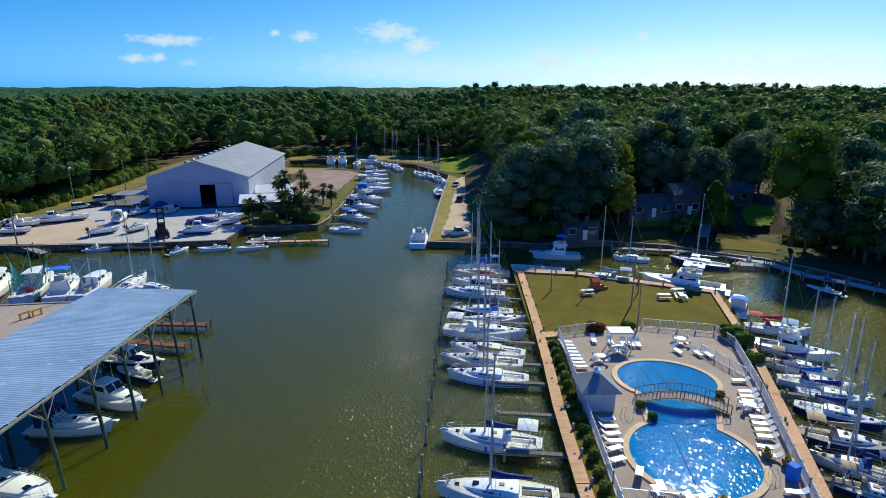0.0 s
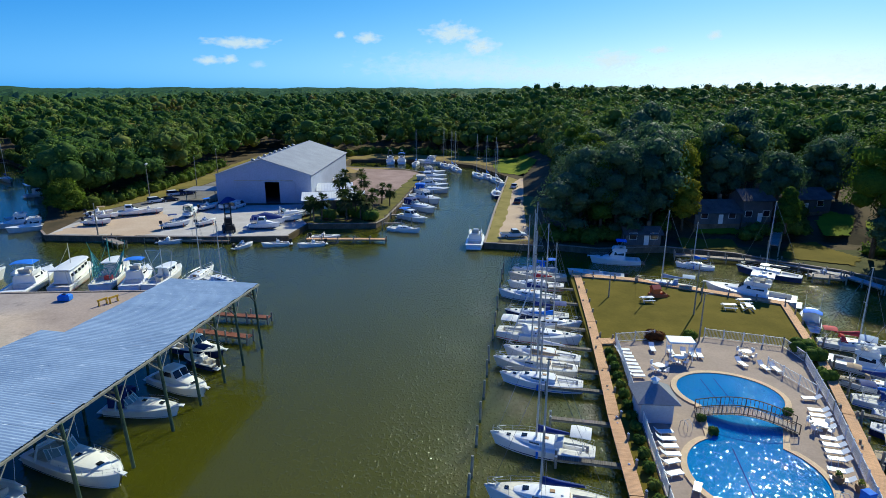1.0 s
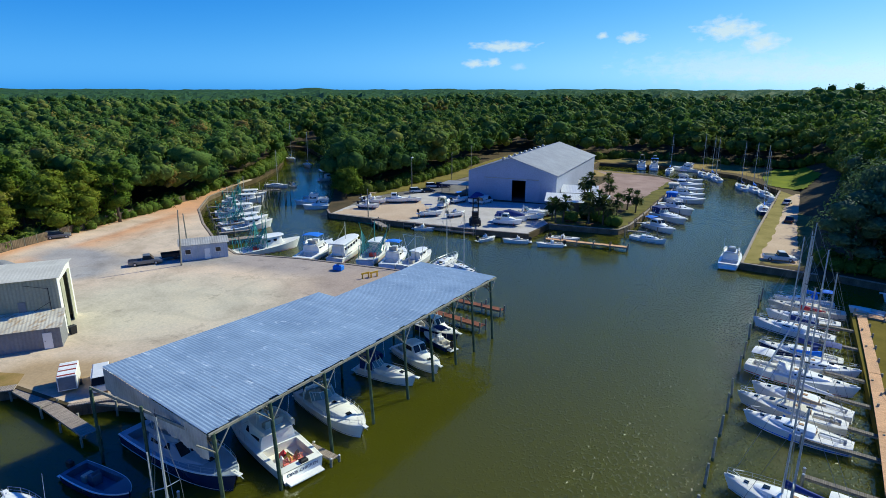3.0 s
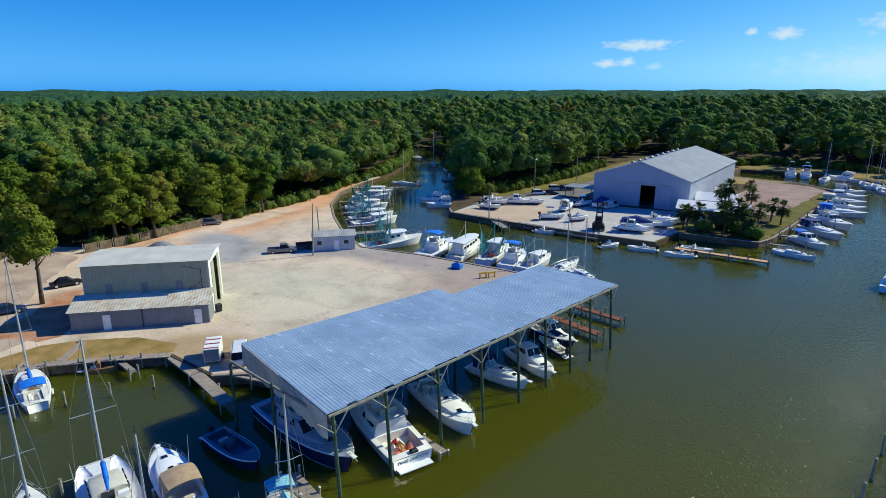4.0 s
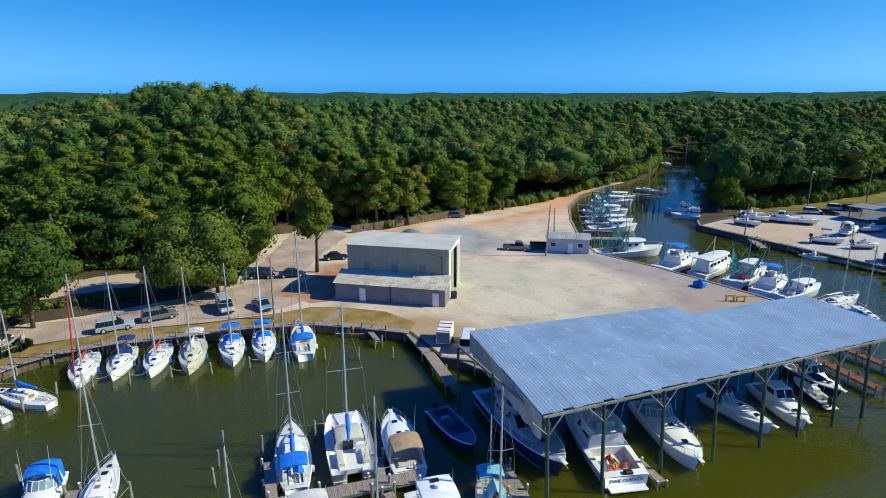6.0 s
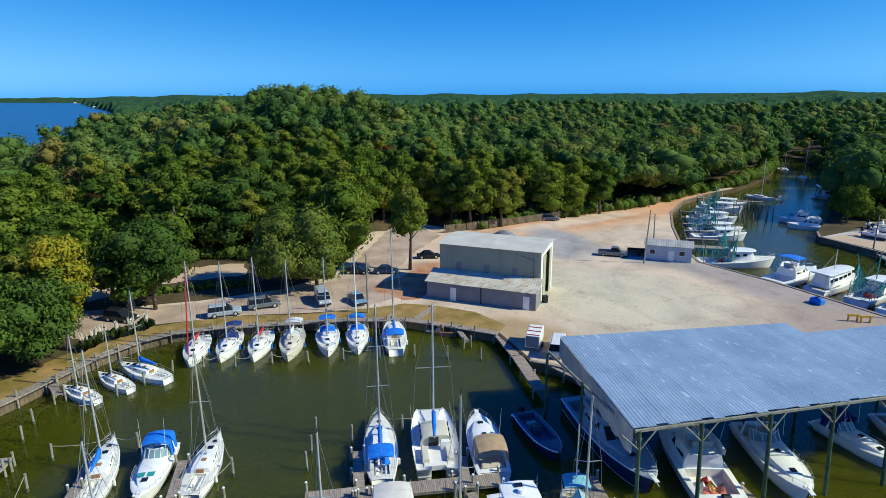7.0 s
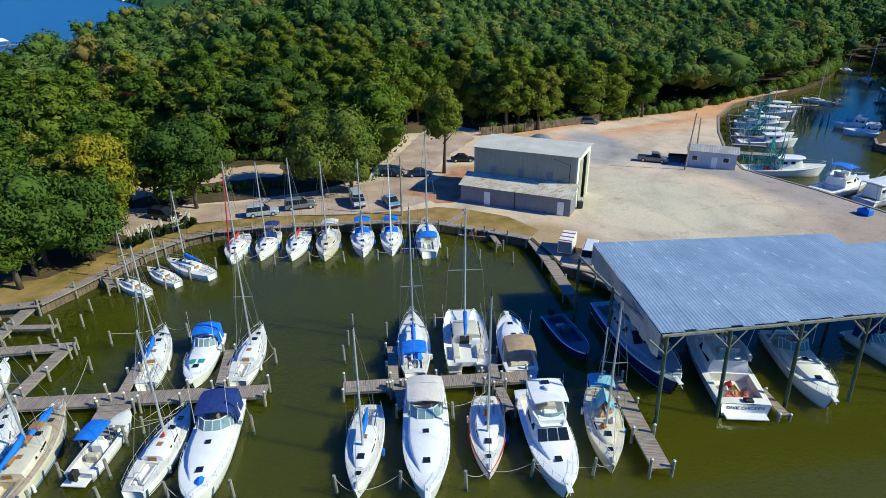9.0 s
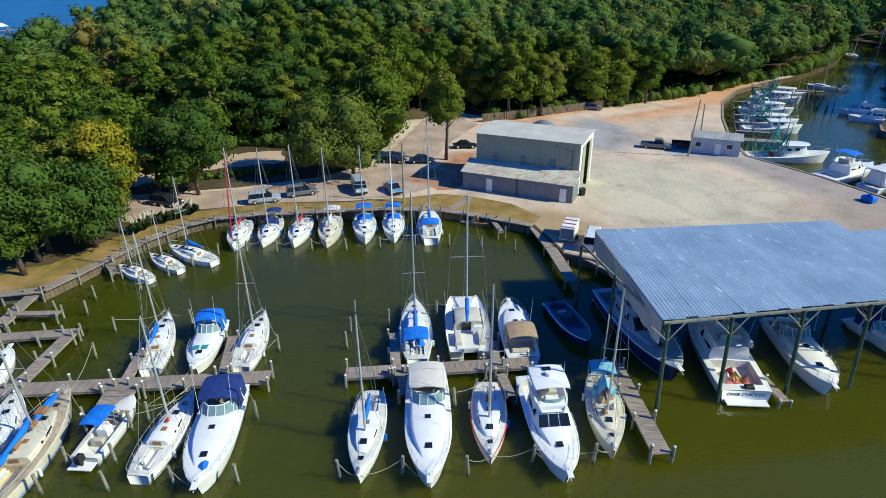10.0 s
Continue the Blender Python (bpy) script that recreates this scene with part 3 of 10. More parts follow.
tagged(part("ground_hills", hill_sheet(), FOREST_FLOOR, None, "", True), "leaf-littered wooded hills behind the harbour", "ground", "", "structure")

# surfaces laid on the flat ground
flat("lawn", [(-63, -42), (-62.7, -35.3), (-62.7, -31.2), (-66, -28.5), (-69.8, -26), (-74.1, -23.1), (-77.9, -19.1), (-79.6, -15.8), (-80, -10.8), (-79, -2.2), (-77.9, 7.3), (-75.6, 15.4), (-71.6, 20.9), (-67.4, 26.1), (-69.6, 28), (-75.5, 25.4), (-79.5, 20.7), (-81.8, 16.4), (-81.2, 9.4), (-81.6, 1), (-83.4, -7), (-83.3, -15), (-82.4, -20.4), (-79.4, -24.9), (-74, -29), (-69, -33), (-68, -42)], 1.206, mottled("dry_bank_grass", (0.17, 0.135, 0.03), (0.44, 0.27, 0.11), 0.35, 0.95, grain=0.4, fine=14), "dry yellow grass bank along the basin", "grass")
flat("road", ragged([(-84, -36), (-80.4, -26), (-83.2, -20.4), (-83.8, -15), (-84, -7), (-82.2, 1), (-81.8, 9.4), (-84.6, 15.5), (-97, 17), (-108, 23), (-122, 33), (-135, 30), (-130, 22), (-112, 14), (-98, 9), (-93, 0), (-91, -12), (-92, -36)], 0.35, 4), 1.204, mottled("pale_lane", (0.33, 0.23, 0.175), (0.57, 0.43, 0.335), 0.22, 0.95, grain=0.3, fine=18), "pale grey worn lane under the trees", "road")
flat("road_upper", ragged([(-99, -38), (-106, -30), (-112, -20), (-112, -8), (-104, -7.5), (-103.5, -16), (-101, -24), (-94, -34), (-92, -38)], 0.6, 5), 1.206, SAND_TAN, "sandy upper lane among the trees", "road")
flat("apron_sand", ragged([(-96.6, 113.0), (-77, 113.7), (-73, 120), (-78, 129), (-86, 138), (-97, 131)], 0.7, 12), 1.209, SAND_TAN, "sandy tan ground on the boatyard apron", "ground")
flat("clay_bank", ragged([(-102, 25), (-97, 20.5), (-93.5, 15.5), (-91.5, 12.5), (-88.5, 13.5), (-86, 15.5), (-83.8, 16.5), (-83.4, 18.5), (-88, 22), (-94, 25.5), (-100.8, 27.5)], 0.7, 3), 1.21, mottled("red_clay", (0.40, 0.16, 0.08), (0.57, 0.34, 0.21), 0.45, 0.95, grain=0.4), "bare red clay beside the metal building", "soil")
flat("pavement_yard", [(-97, 112.6), (-58, 115.4), (-45.6, 117.6), (-45, 129), (-52, 140), (-52, 152), (-76, 146), (-80, 150), (-92, 152), (-96, 140), (-99, 122)], 1.206, CONCRETE, "pale concrete boatyard apron", "pavement")
flat("road_north", [(-99, 122), (-96, 140), (-92, 152), (-80, 150), (-79, 214), (-92, 224), (-101, 284), (-107, 284), (-99, 226), (-96, 190), (-96, 158), (-103, 134)], 1.212, ASPHALT, "grey worn asphalt lane beside the storage shed", "road")
flat("lot_north", [(-50, 157), (-30, 165), (-30, 214), (-36, 221), (-60, 226), (-50, 212)], 1.208, mottled("pinkish_gravel", (0.29, 0.195, 0.16), (0.41, 0.285, 0.24), 0.2, 0.95, grain=0.3), "pinkish gravel lot behind the palms", "gravel")
flat("lawn_pier", ragged([(-2.9, 116.6), (0, 117), (4, 150), (4.5, 182), (7, 200), (2.6, 209.5), (0.8, 180), (-1.2, 150)], 0.3, 9), 1.206, mottled("sparse_pier_grass", (0.22, 0.18, 0.05), (0.34, 0.27, 0.09), 0.3, 0.95), "sparse yellow grass along the pier", "grass")
flat("lawn_verge", ragged([(-103.4, 134), (-96.4, 158), (-96.4, 190), (-99.4, 226), (-107.4, 284), (-114, 284), (-110, 226), (-105, 190), (-105, 165), (-112, 156), (-112, 140)], 0.5, 8), 1.209, mottled("verge_grass", (0.16, 0.14, 0.035), (0.26, 0.20, 0.06), 0.12, 0.95, grain=0.4, fine=20), "uneven yellow-green grass verge along the lane", "grass")
flat("lawn_shed", [(-78.6, 206), (-55, 212), (-48, 221.5), (-42, 227.8), (-62, 229.4), (-66.4, 240), (-67.4, 254), (-80, 262), (-91, 250), (-92, 226)], 1.206, mottled("dry_far_grass", (0.24, 0.18, 0.06), (0.38, 0.26, 0.10), 0.08, 0.95), "dry yellow grass behind the storage shed", "grass")
flat("lawn_lane", ragged([(0.5, 117.2), (4.8, 118.2), (9, 119), (12.5, 130), (16, 152), (16.5, 200), (18, 214), (12, 216), (7.5, 203), (4.6, 182), (4.1, 150)], 0.5, 6), 1.204, mottled("patchy_lane_grass", (0.14, 0.12, 0.03), (0.26, 0.19, 0.07), 0.25, 0.95), "patchy yellow-green grass beside the pier lane", "grass")
flat("road_pier", ragged([(-0.2, 120.5), (6.4, 119.6), (6.2, 140), (6.2, 162), (8.0, 196), (9.0, 206), (6.4, 206), (4.5, 197), (2.6, 161), (1.4, 140), (-0.2, 126)], 0.25, 7), 1.208, SAND_TAN, "sandy two-track lane along the channel pier", "road")
flat("lawn_palms", ragged([(-44, 129.2), (-29.6, 131.8), (-28.6, 137), (-28.3, 151), (-28.2, 192), (-29, 212), (-31.5, 212), (-32, 190), (-33, 150), (-40, 146), (-50, 147), (-51, 138)], 0.4, 10), 1.21, mottled("palm_bank_grass", (0.10, 0.09, 0.025), (0.20, 0.175, 0.04), 0.3, 0.95, grain=0.4, fine=16), "olive grass strip under the palms", "grass")
flat("lawn_far", [(-78, 228), (-66.5, 232), (-68, 255), (-35, 259), (-12, 246), (-4, 236), (4, 262), (-14, 276), (-34, 280), (-62, 280), (-80, 262)], 1.21, mottled("far_dry_grass", (0.20, 0.16, 0.05), (0.36, 0.24, 0.09), 0.06, 0.95), "dry yellow grass beyond the channel", "grass")
# bank grass darkened in its colour to stand for tree shade
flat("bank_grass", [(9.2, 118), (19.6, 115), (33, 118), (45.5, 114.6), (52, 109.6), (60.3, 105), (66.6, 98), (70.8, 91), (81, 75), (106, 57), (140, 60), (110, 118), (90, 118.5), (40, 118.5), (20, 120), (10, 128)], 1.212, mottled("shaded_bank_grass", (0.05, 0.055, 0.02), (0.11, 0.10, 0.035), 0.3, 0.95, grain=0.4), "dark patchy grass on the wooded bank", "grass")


# ---- woods ----
def blob(s, cx, cy, cz, rx, ry, rz, rng, sub):
    """A rough lobe of foliage."""
    bm = bmesh.new()
    bmesh.ops.create_icosphere(bm, subdivisions=sub, radius=1.0)
    o = Vector((rng.uniform(-50, 50), rng.uniform(-50, 50), rng.uniform(-50, 50)))
    pts, nrm = [], []
    for v in bm.verts:
        k = 1 + 0.32 * noise.noise(v.co * 1.7 + o)
        pts.append((cx + v.co.x * rx * k, cy + v.co.y * ry * k, cz + v.co.z * rz * k))
        nrm.append((v.co + Vector((0, 0, -0.2))).normalized())
    s.add(pts, [tuple(v.index for v in f.verts) for f in bm.faces], nrm)
    bm.free()


def leaf_cards(s, cx, cy, cz, rx, ry, rz, rng, count, size):
    """Small tufts of leaves standing out of a lobe, each a bent pair of triangles."""
    for _ in range(count):
        u, a = rng.uniform(-0.45, 1), rng.uniform(0, 6.28319)
        q = math.sqrt(1 - u * u)
        nrm = Vector((q * math.cos(a), q * math.sin(a), u))
        k = rng.uniform(0.72, 1.0) if rng.random() < 0.6 else rng.uniform(0.95, 1.22)
        c = Vector((cx + nrm.x * rx * k, cy + nrm.y * ry * k, cz + nrm.z * rz * k))
        nn = (nrm + Vector((rng.uniform(-1, 1), rng.uniform(-1, 1), rng.uniform(-0.5, 1))) * 0.55).normalized()
        t1 = nn.orthogonal().normalized()
        t1.rotate(Matrix.Rotation(rng.uniform(0, 6.28), 3, nn))
        t2 = nn.cross(t1)
        lit = (nrm * 1.0 + nn * 0.55 + Vector((rng.uniform(-1, 1), rng.uniform(-1, 1), rng.uniform(-1, 1))) * 0.22).normalized()
        w, l = size * rng.uniform(0.28, 0.62), size * rng.uniform(0.9, 1.6)
        tip = c + t1 * l - nn * l * 0.25
        back = c - t1 * l * 0.7 - nn * l * 0.2
        s.add([back, c + t2 * w, tip, c - t2 * w + nn * w * 0.15], [(0, 2, 1), (0, 3, 2)], [lit] * 4)


def crown_solid(rng, height, spread, lobes, cards, size, sub=2, conic=0.0):
    """A crown over a base at z 0: uneven lobes set round an axis, with leaf tufts."""
    s = Solid()
    for i in range(lobes):
        f = (i + 0.5) / lobes
        z = height * (0.24 + 0.60 * f)
        reach = spread * (0.52 * math.sin(math.pi * (0.22 + 0.62 * f)) ** 0.7) * (1 - conic * f)
        a = i * 2.4 + rng.uniform(-0.5, 0.5)
        d = reach * rng.uniform(0.6, 1.0) if i < lobes - 1 else 0.3
        r = spread * rng.uniform(0.36, 0.66) * (1 - 0.2 * f - 0.3 * conic * f)
        x, y = d * math.cos(a), d * math.sin(a)
        rz = r * rng.uniform(0.6, 0.95)
        blob(s, x, y, z, r * 0.74, r * 0.74, rz * 0.74, rng, sub)
        leaf_cards(s, x, y, z, r, r, rz, rng, cards, size)
    return s


def far_crown(rng, height, spread, clumps, sub, cards, size):
    """A lighter crown for trees deep in the woods: a few uneven clumps with tufts."""
    s = Solid()
    for i in range(clumps):
        a = i * 6.2832 / max(1, clumps - 1) + rng.uniform(-0.4, 0.4)
        top = i == 0
        d = 0.1 if top else spread * rng.uniform(0.36, 0.54)
        z = height * (0.80 if top else rng.uniform(0.46, 0.74))
        r = spread * rng.uniform(0.42, 0.76)
        x, y = d * math.cos(a), d * math.sin(a)
        blob(s, x, y, z, r * 0.66, r * 0.66, r * rng.uniform(0.5, 0.62), rng, sub)
        leaf_cards(s, x, y, z, r * 0.92, r * 0.92, r * 0.80, rng, cards // clumps, size)
    return s


def trunk_solid(rng, height, r):
    s = Solid()
    lean = (rng.uniform(-0.3, 0.3), rng.uniform(-0.3, 0.3))
    p = [(lean[0] * k * height * 0.1, lean[1] * k * height * 0.1, height * 0.62 * k) for k in (0, 0.33, 0.66, 1)]
    for i in range(3):
        s.rod(p[i], p[i + 1], r * (1 - 0.22 * i), r * (0.78 - 0.22 * i), 7)
    for i in range(5):
        a = i * 1.3 + rng.uniform(-0.3, 0.3)
        z = height * rng.uniform(0.3, 0.55)
        s.rod((0, 0, z), (math.cos(a) * height * 0.11, math.sin(a) * height * 0.11, z + height * 0.12), r * 0.4, r * 0.12, 5)
    return s


def tree_kind(name, label, seed, height, spread, lobes, cards, size, leaf, conic=0.0, sub=1):
    rng = random.Random(seed)
    root = thing(name, label, "tree", pose(0, 0, -400))
    part("trunk", trunk_solid(rng, height, height * 0.018 + 0.05), BARK, root, "rough grey-brown trunk with limbs", True)
    part("crown", crown_solid(rng, height, spread, lobes, cards, size, sub, conic), leaf, root, "", True)
    return root


KINDS = [
    tree_kind("oak_tree", "broad dark green oak tree with a rounded crown", 1, 15, 5.0, 10, 160, 0.32, LEAF_DARK),
    tree_kind("oak_tree", "spreading green oak tree at the wood's edge", 2, 14, 4.9, 10, 160, 0.32, LEAF),
    tree_kind("pine_tree", "tall green pine tree with layered foliage", 3, 17.5, 3.7, 10, 160, 0.32, LEAF, 0.35),
    tree_kind("pine_tree", "tall slender pine tree with a sparse top", 4, 18.5, 3.4, 10, 160, 0.32, LEAF, 0.4),
    tree_kind("gum_tree", "mid-green leafy tree with an uneven crown", 5, 16, 4.3, 10, 160, 0.32, LEAF),
    tree_kind("gum_tree", "yellowing autumn tree beside the basin", 6, 13, 4.6, 9, 160, 0.32, LEAF_YELLOW),
    tree_kind("gum_tree", "reddish autumn tree among green woods", 7, 15, 4.2, 9, 160, 0.32, LEAF_RED),
    tree_kind("oak_tree", "broad oak with a rounded crown, leaves tinted haze-blue", 8, 15, 5.0, 10, 160, 0.32, LEAF_HAZE_BLUE),
]
CLEAR = [
    # yard, lanes, canal, boatyard, channel and house lots kept free of trees
    [(-64, -38), (-68, -29), (-72, -26), (-80.5, -22), (-84.5, -32), (-90, -36), (-88, -22), (-94, -21), (-96, -28), (-100, -38), (-108, -36), (-114, -26), (-113.5, 2), (-108, 10), (-104, 10), (-113, 12), (-134, 20), (-137, 31), (-125, 38), (-128.2, 60), (-133.6, 80), (-139, 98), (-152.4, 129), (-159, 143), (-175.5, 171), (-193, 194), (-215, 215), (-236, 230), (-234, 240), (-220, 242), (-203, 229), (-176, 207), (-150, 178), (-126, 151), (-112, 134), (-106, 138), (-103, 150), (-103, 162), (-104, 190), (-110, 226), (-114, 285), (-100, 288), (-95, 250), (-80, 242), (-67, 262), (-62, 274), (-34, 274), (-14, 270), (16, 262), (19, 214), (17, 200), (16.5, 152), (13, 130), (10, 119), (20, 115.5), (33, 119), (39, 136), (52, 140), (58, 146), (78, 170), (100, 178), (106, 152), (92, 128), (72, 114), (68, 104), (74, 94), (85, 78), (110, 58), (110, -100), (-64, -100)],
]


def wooded(x, y):
    if any(inside(x, y, c) for c in CLEAR):
        return False
    return inside(x, y, LAND)


rng = random.Random(11)
spots = []
gx = -560
while gx < 420:
    gy = -150
    while gy < 640:
        x, y = gx + rng.uniform(-2.7, 2.7), gy + rng.uniform(-2.7, 2.7)
        d = math.hypot(x, y)
        az = math.degrees(math.atan2(x, y))
        if 60 < d < 600 and -118 < az < 41 and wooded(x, y):
            spots.append((d, x, y))
        gy += 5.6
    gx += 5.6
spots.sort()
NEAR_TREES = 265
for d, x, y in spots[:NEAR_TREES]:
    dark = x > 5
    r = rng.random()
    if dark:
        k = 7 if r < 0.72 else (1 if r < 0.84 else (4 if r < 0.97 else 5))
    else:
        k = (0, 1, 2, 3, 4)[int(r * 5)] if r > 0.02 else 6
    sc = rng.uniform(0.8, 1.2)
    if -100 < x < -60 and y < 30:
        sc *= 0.85
    z = 1.2 + rise(x, y) - 0.3
    t = copy_thing(KINDS[k], pose(x, y, z, 0, 0, rng.uniform(0, 360)))
    t.scale = (sc * 1.2, sc * 1.2, sc * rng.uniform(0.9, 1.15) * (1.3 if dark and d < 170 and x > 30 and y > 118 else 1.0))
    t["group"] = "trees at the edge of the woods"


def canopy(spots_, low, seed):
    """Many crowns joined into one wood."""
    rg = random.Random(seed)
    protos = []
    for i in range(7):
        h, sp, con = ((15, 4.5, 0), (16.5, 3.9, 0.3), (17.5, 3.5, 0.5), (14, 5.0, 0), (16.5, 4.0, 0.2), (18, 3.3, 0.6), (15.5, 4.3, 0.1))[i]
        c = far_crown(rg, h, sp * (1.22, 1.35, 1.55)[low], (8, 4, 3)[low], 1, (400, 96, 36)[low], (0.47, 0.64, 0.78)[low])
        protos.append((np.array(c.v), c.f, np.array(c.n)))
    vs, fs, ns, tones, n = [], [], [], [], 0
    for d, x, y in spots_:
        v, f, nr = protos[rg.randrange(7)]
        a, k = rg.uniform(0, 6.28), rg.choice((0.68, 0.85, 0.95, 1.05, 1.15, 1.4)) * rg.uniform(0.93, 1.07) * (1.15 if low == 2 else 1.0)
        ca, sa = math.cos(a) * k, math.sin(a) * k
        q = np.stack([v[:, 0] * ca - v[:, 1] * sa + x, v[:, 0] * sa + v[:, 1] * ca + y, v[:, 2] * min(k, 1.15) * rg.uniform(0.85, 1.15) + 1.0 + rise(x, y)], 1)
        vs.append(q)
        ns.append(np.stack([(nr[:, 0] * ca - nr[:, 1] * sa) / k, (nr[:, 0] * sa + nr[:, 1] * ca) / k, nr[:, 2]], 1))
        tones.append(np.full(len(v), rg.random() ** 1.3 if rg.random() > 0.03 else 1.35))
        fs += [tuple(i + n for i in p) for p in f]
        n += len(v)
    me = massed("woods", np.concatenate(vs).tolist(), fs, np.concatenate(ns).tolist(), WOODS)
    me.attributes.new("tone", "FLOAT", "POINT").data.foreach_set("value", np.concatenate(tones).astype(np.float32))
    me.update()
    return me


rest = spots[NEAR_TREES:]
mid = [s_ for s_ in rest if s_[0] < 250]
far = [s_ for i, s_ in enumerate(rest) if 250 <= s_[0] < 360 and i % 4]
deep = [s_ for i, s_ in enumerate(rest) if 360 <= s_[0] < 600 and i % 4 == 0]
tagged(new("woods", canopy(mid, 0, 5)), "dense mixed green woods behind the harbour", "woods", "", "stuff")
tagged(new("woods_far", canopy(far, 1, 6)), "dense distant green woods on low hills", "woods", "", "stuff")
tagged(new("woods_deep", canopy(deep, 2, 7)), "far green woods rising towards the horizon", "woods", "", "stuff")


def far_canopy():
    """The bumpy top of the farthest woods, out to the horizon."""
    s = Solid()
    n_r, n_a = 70, 520
    rings_ = []
    for i in range(n_r):
        d = 560 * (4550 / 560) ** (i / (n_r - 1))
        ring = []
        for j in range(n_a):
            az = -118 + 168 * j / (n_a - 1)
            x, y = d * math.sin(radians(az)), d * math.cos(radians(az))
            q = 9.0 / (1 + (d - 560) / 1500)
            h = 1.2 + rise(x, y) + 11 + q * noise.noise((x / 14, y / 14, 0)) + 5 * noise.noise((x / 60, y / 60, 3)) + d / 4500 * (24 * max(0, noise.noise((az / 4, 0, 7)) + 0.15) + 7 * max(0.0, min(1.0, (-70 - az) / 10)))
            ring.append((x, y, h if inside(x, y, LAND) else -3))
        rings_.append(ring)
    s.loft(rings_)
    return s


tagged(part("backdrop_woods", far_canopy(), WOODS_FAR, None, "", False), "unbroken distant woodland reaching the horizon", "woods", "", "structure")
for k in KINDS:
    for o in (*k.children_recursive, k):
        bpy.data.objects.remove(o)


# ---- buildings ----
def siding(s, a, b, z0, z1, pitch=0.3, depth=0.04):
    """A wall of ribbed metal from a to b; its outer side is on the right of the way."""
    a, b = Vector((*a, 0)), Vector((*b, 0))
    d = b - a
    n = max(2, int(d.length / pitch))
    out = Vector((d.y, -d.x, 0)).normalized()
    pts = []
    for i in range(n * 2 + 1):
        p = a + d * (i / (2 * n)) + out * (depth if i % 2 else 0)
        pts.append(p)
    s.loft([[(p.x, p.y, z0) for p in pts], [(p.x, p.y, z1) for p in pts]])
    return s


def roof_panel(name, p00, p10, p11, p01, mat, parent, waves=3, depth=0.028):
    """A corrugated sheet; ribs run from the p00-p10 edge to the p01-p11 edge."""
    s = Solid()
    a, b, c, d = (Vector(p) for p in (p00, p10, p11, p01))
    rows_ = []
    for q0, q1 in ((a, b), (d, c)):
        rows_.append([q0.lerp(q1, i / (2 * waves)) + Vector((0, 0, depth if i % 2 else 0)) for i in range(2 * waves + 1)])
    s.loft(rows_)
    s.loft([[v - Vector((0, 0, 0.03)) for v in r] for r in rows_[::-1]])
    return part(name, s, mat, parent)


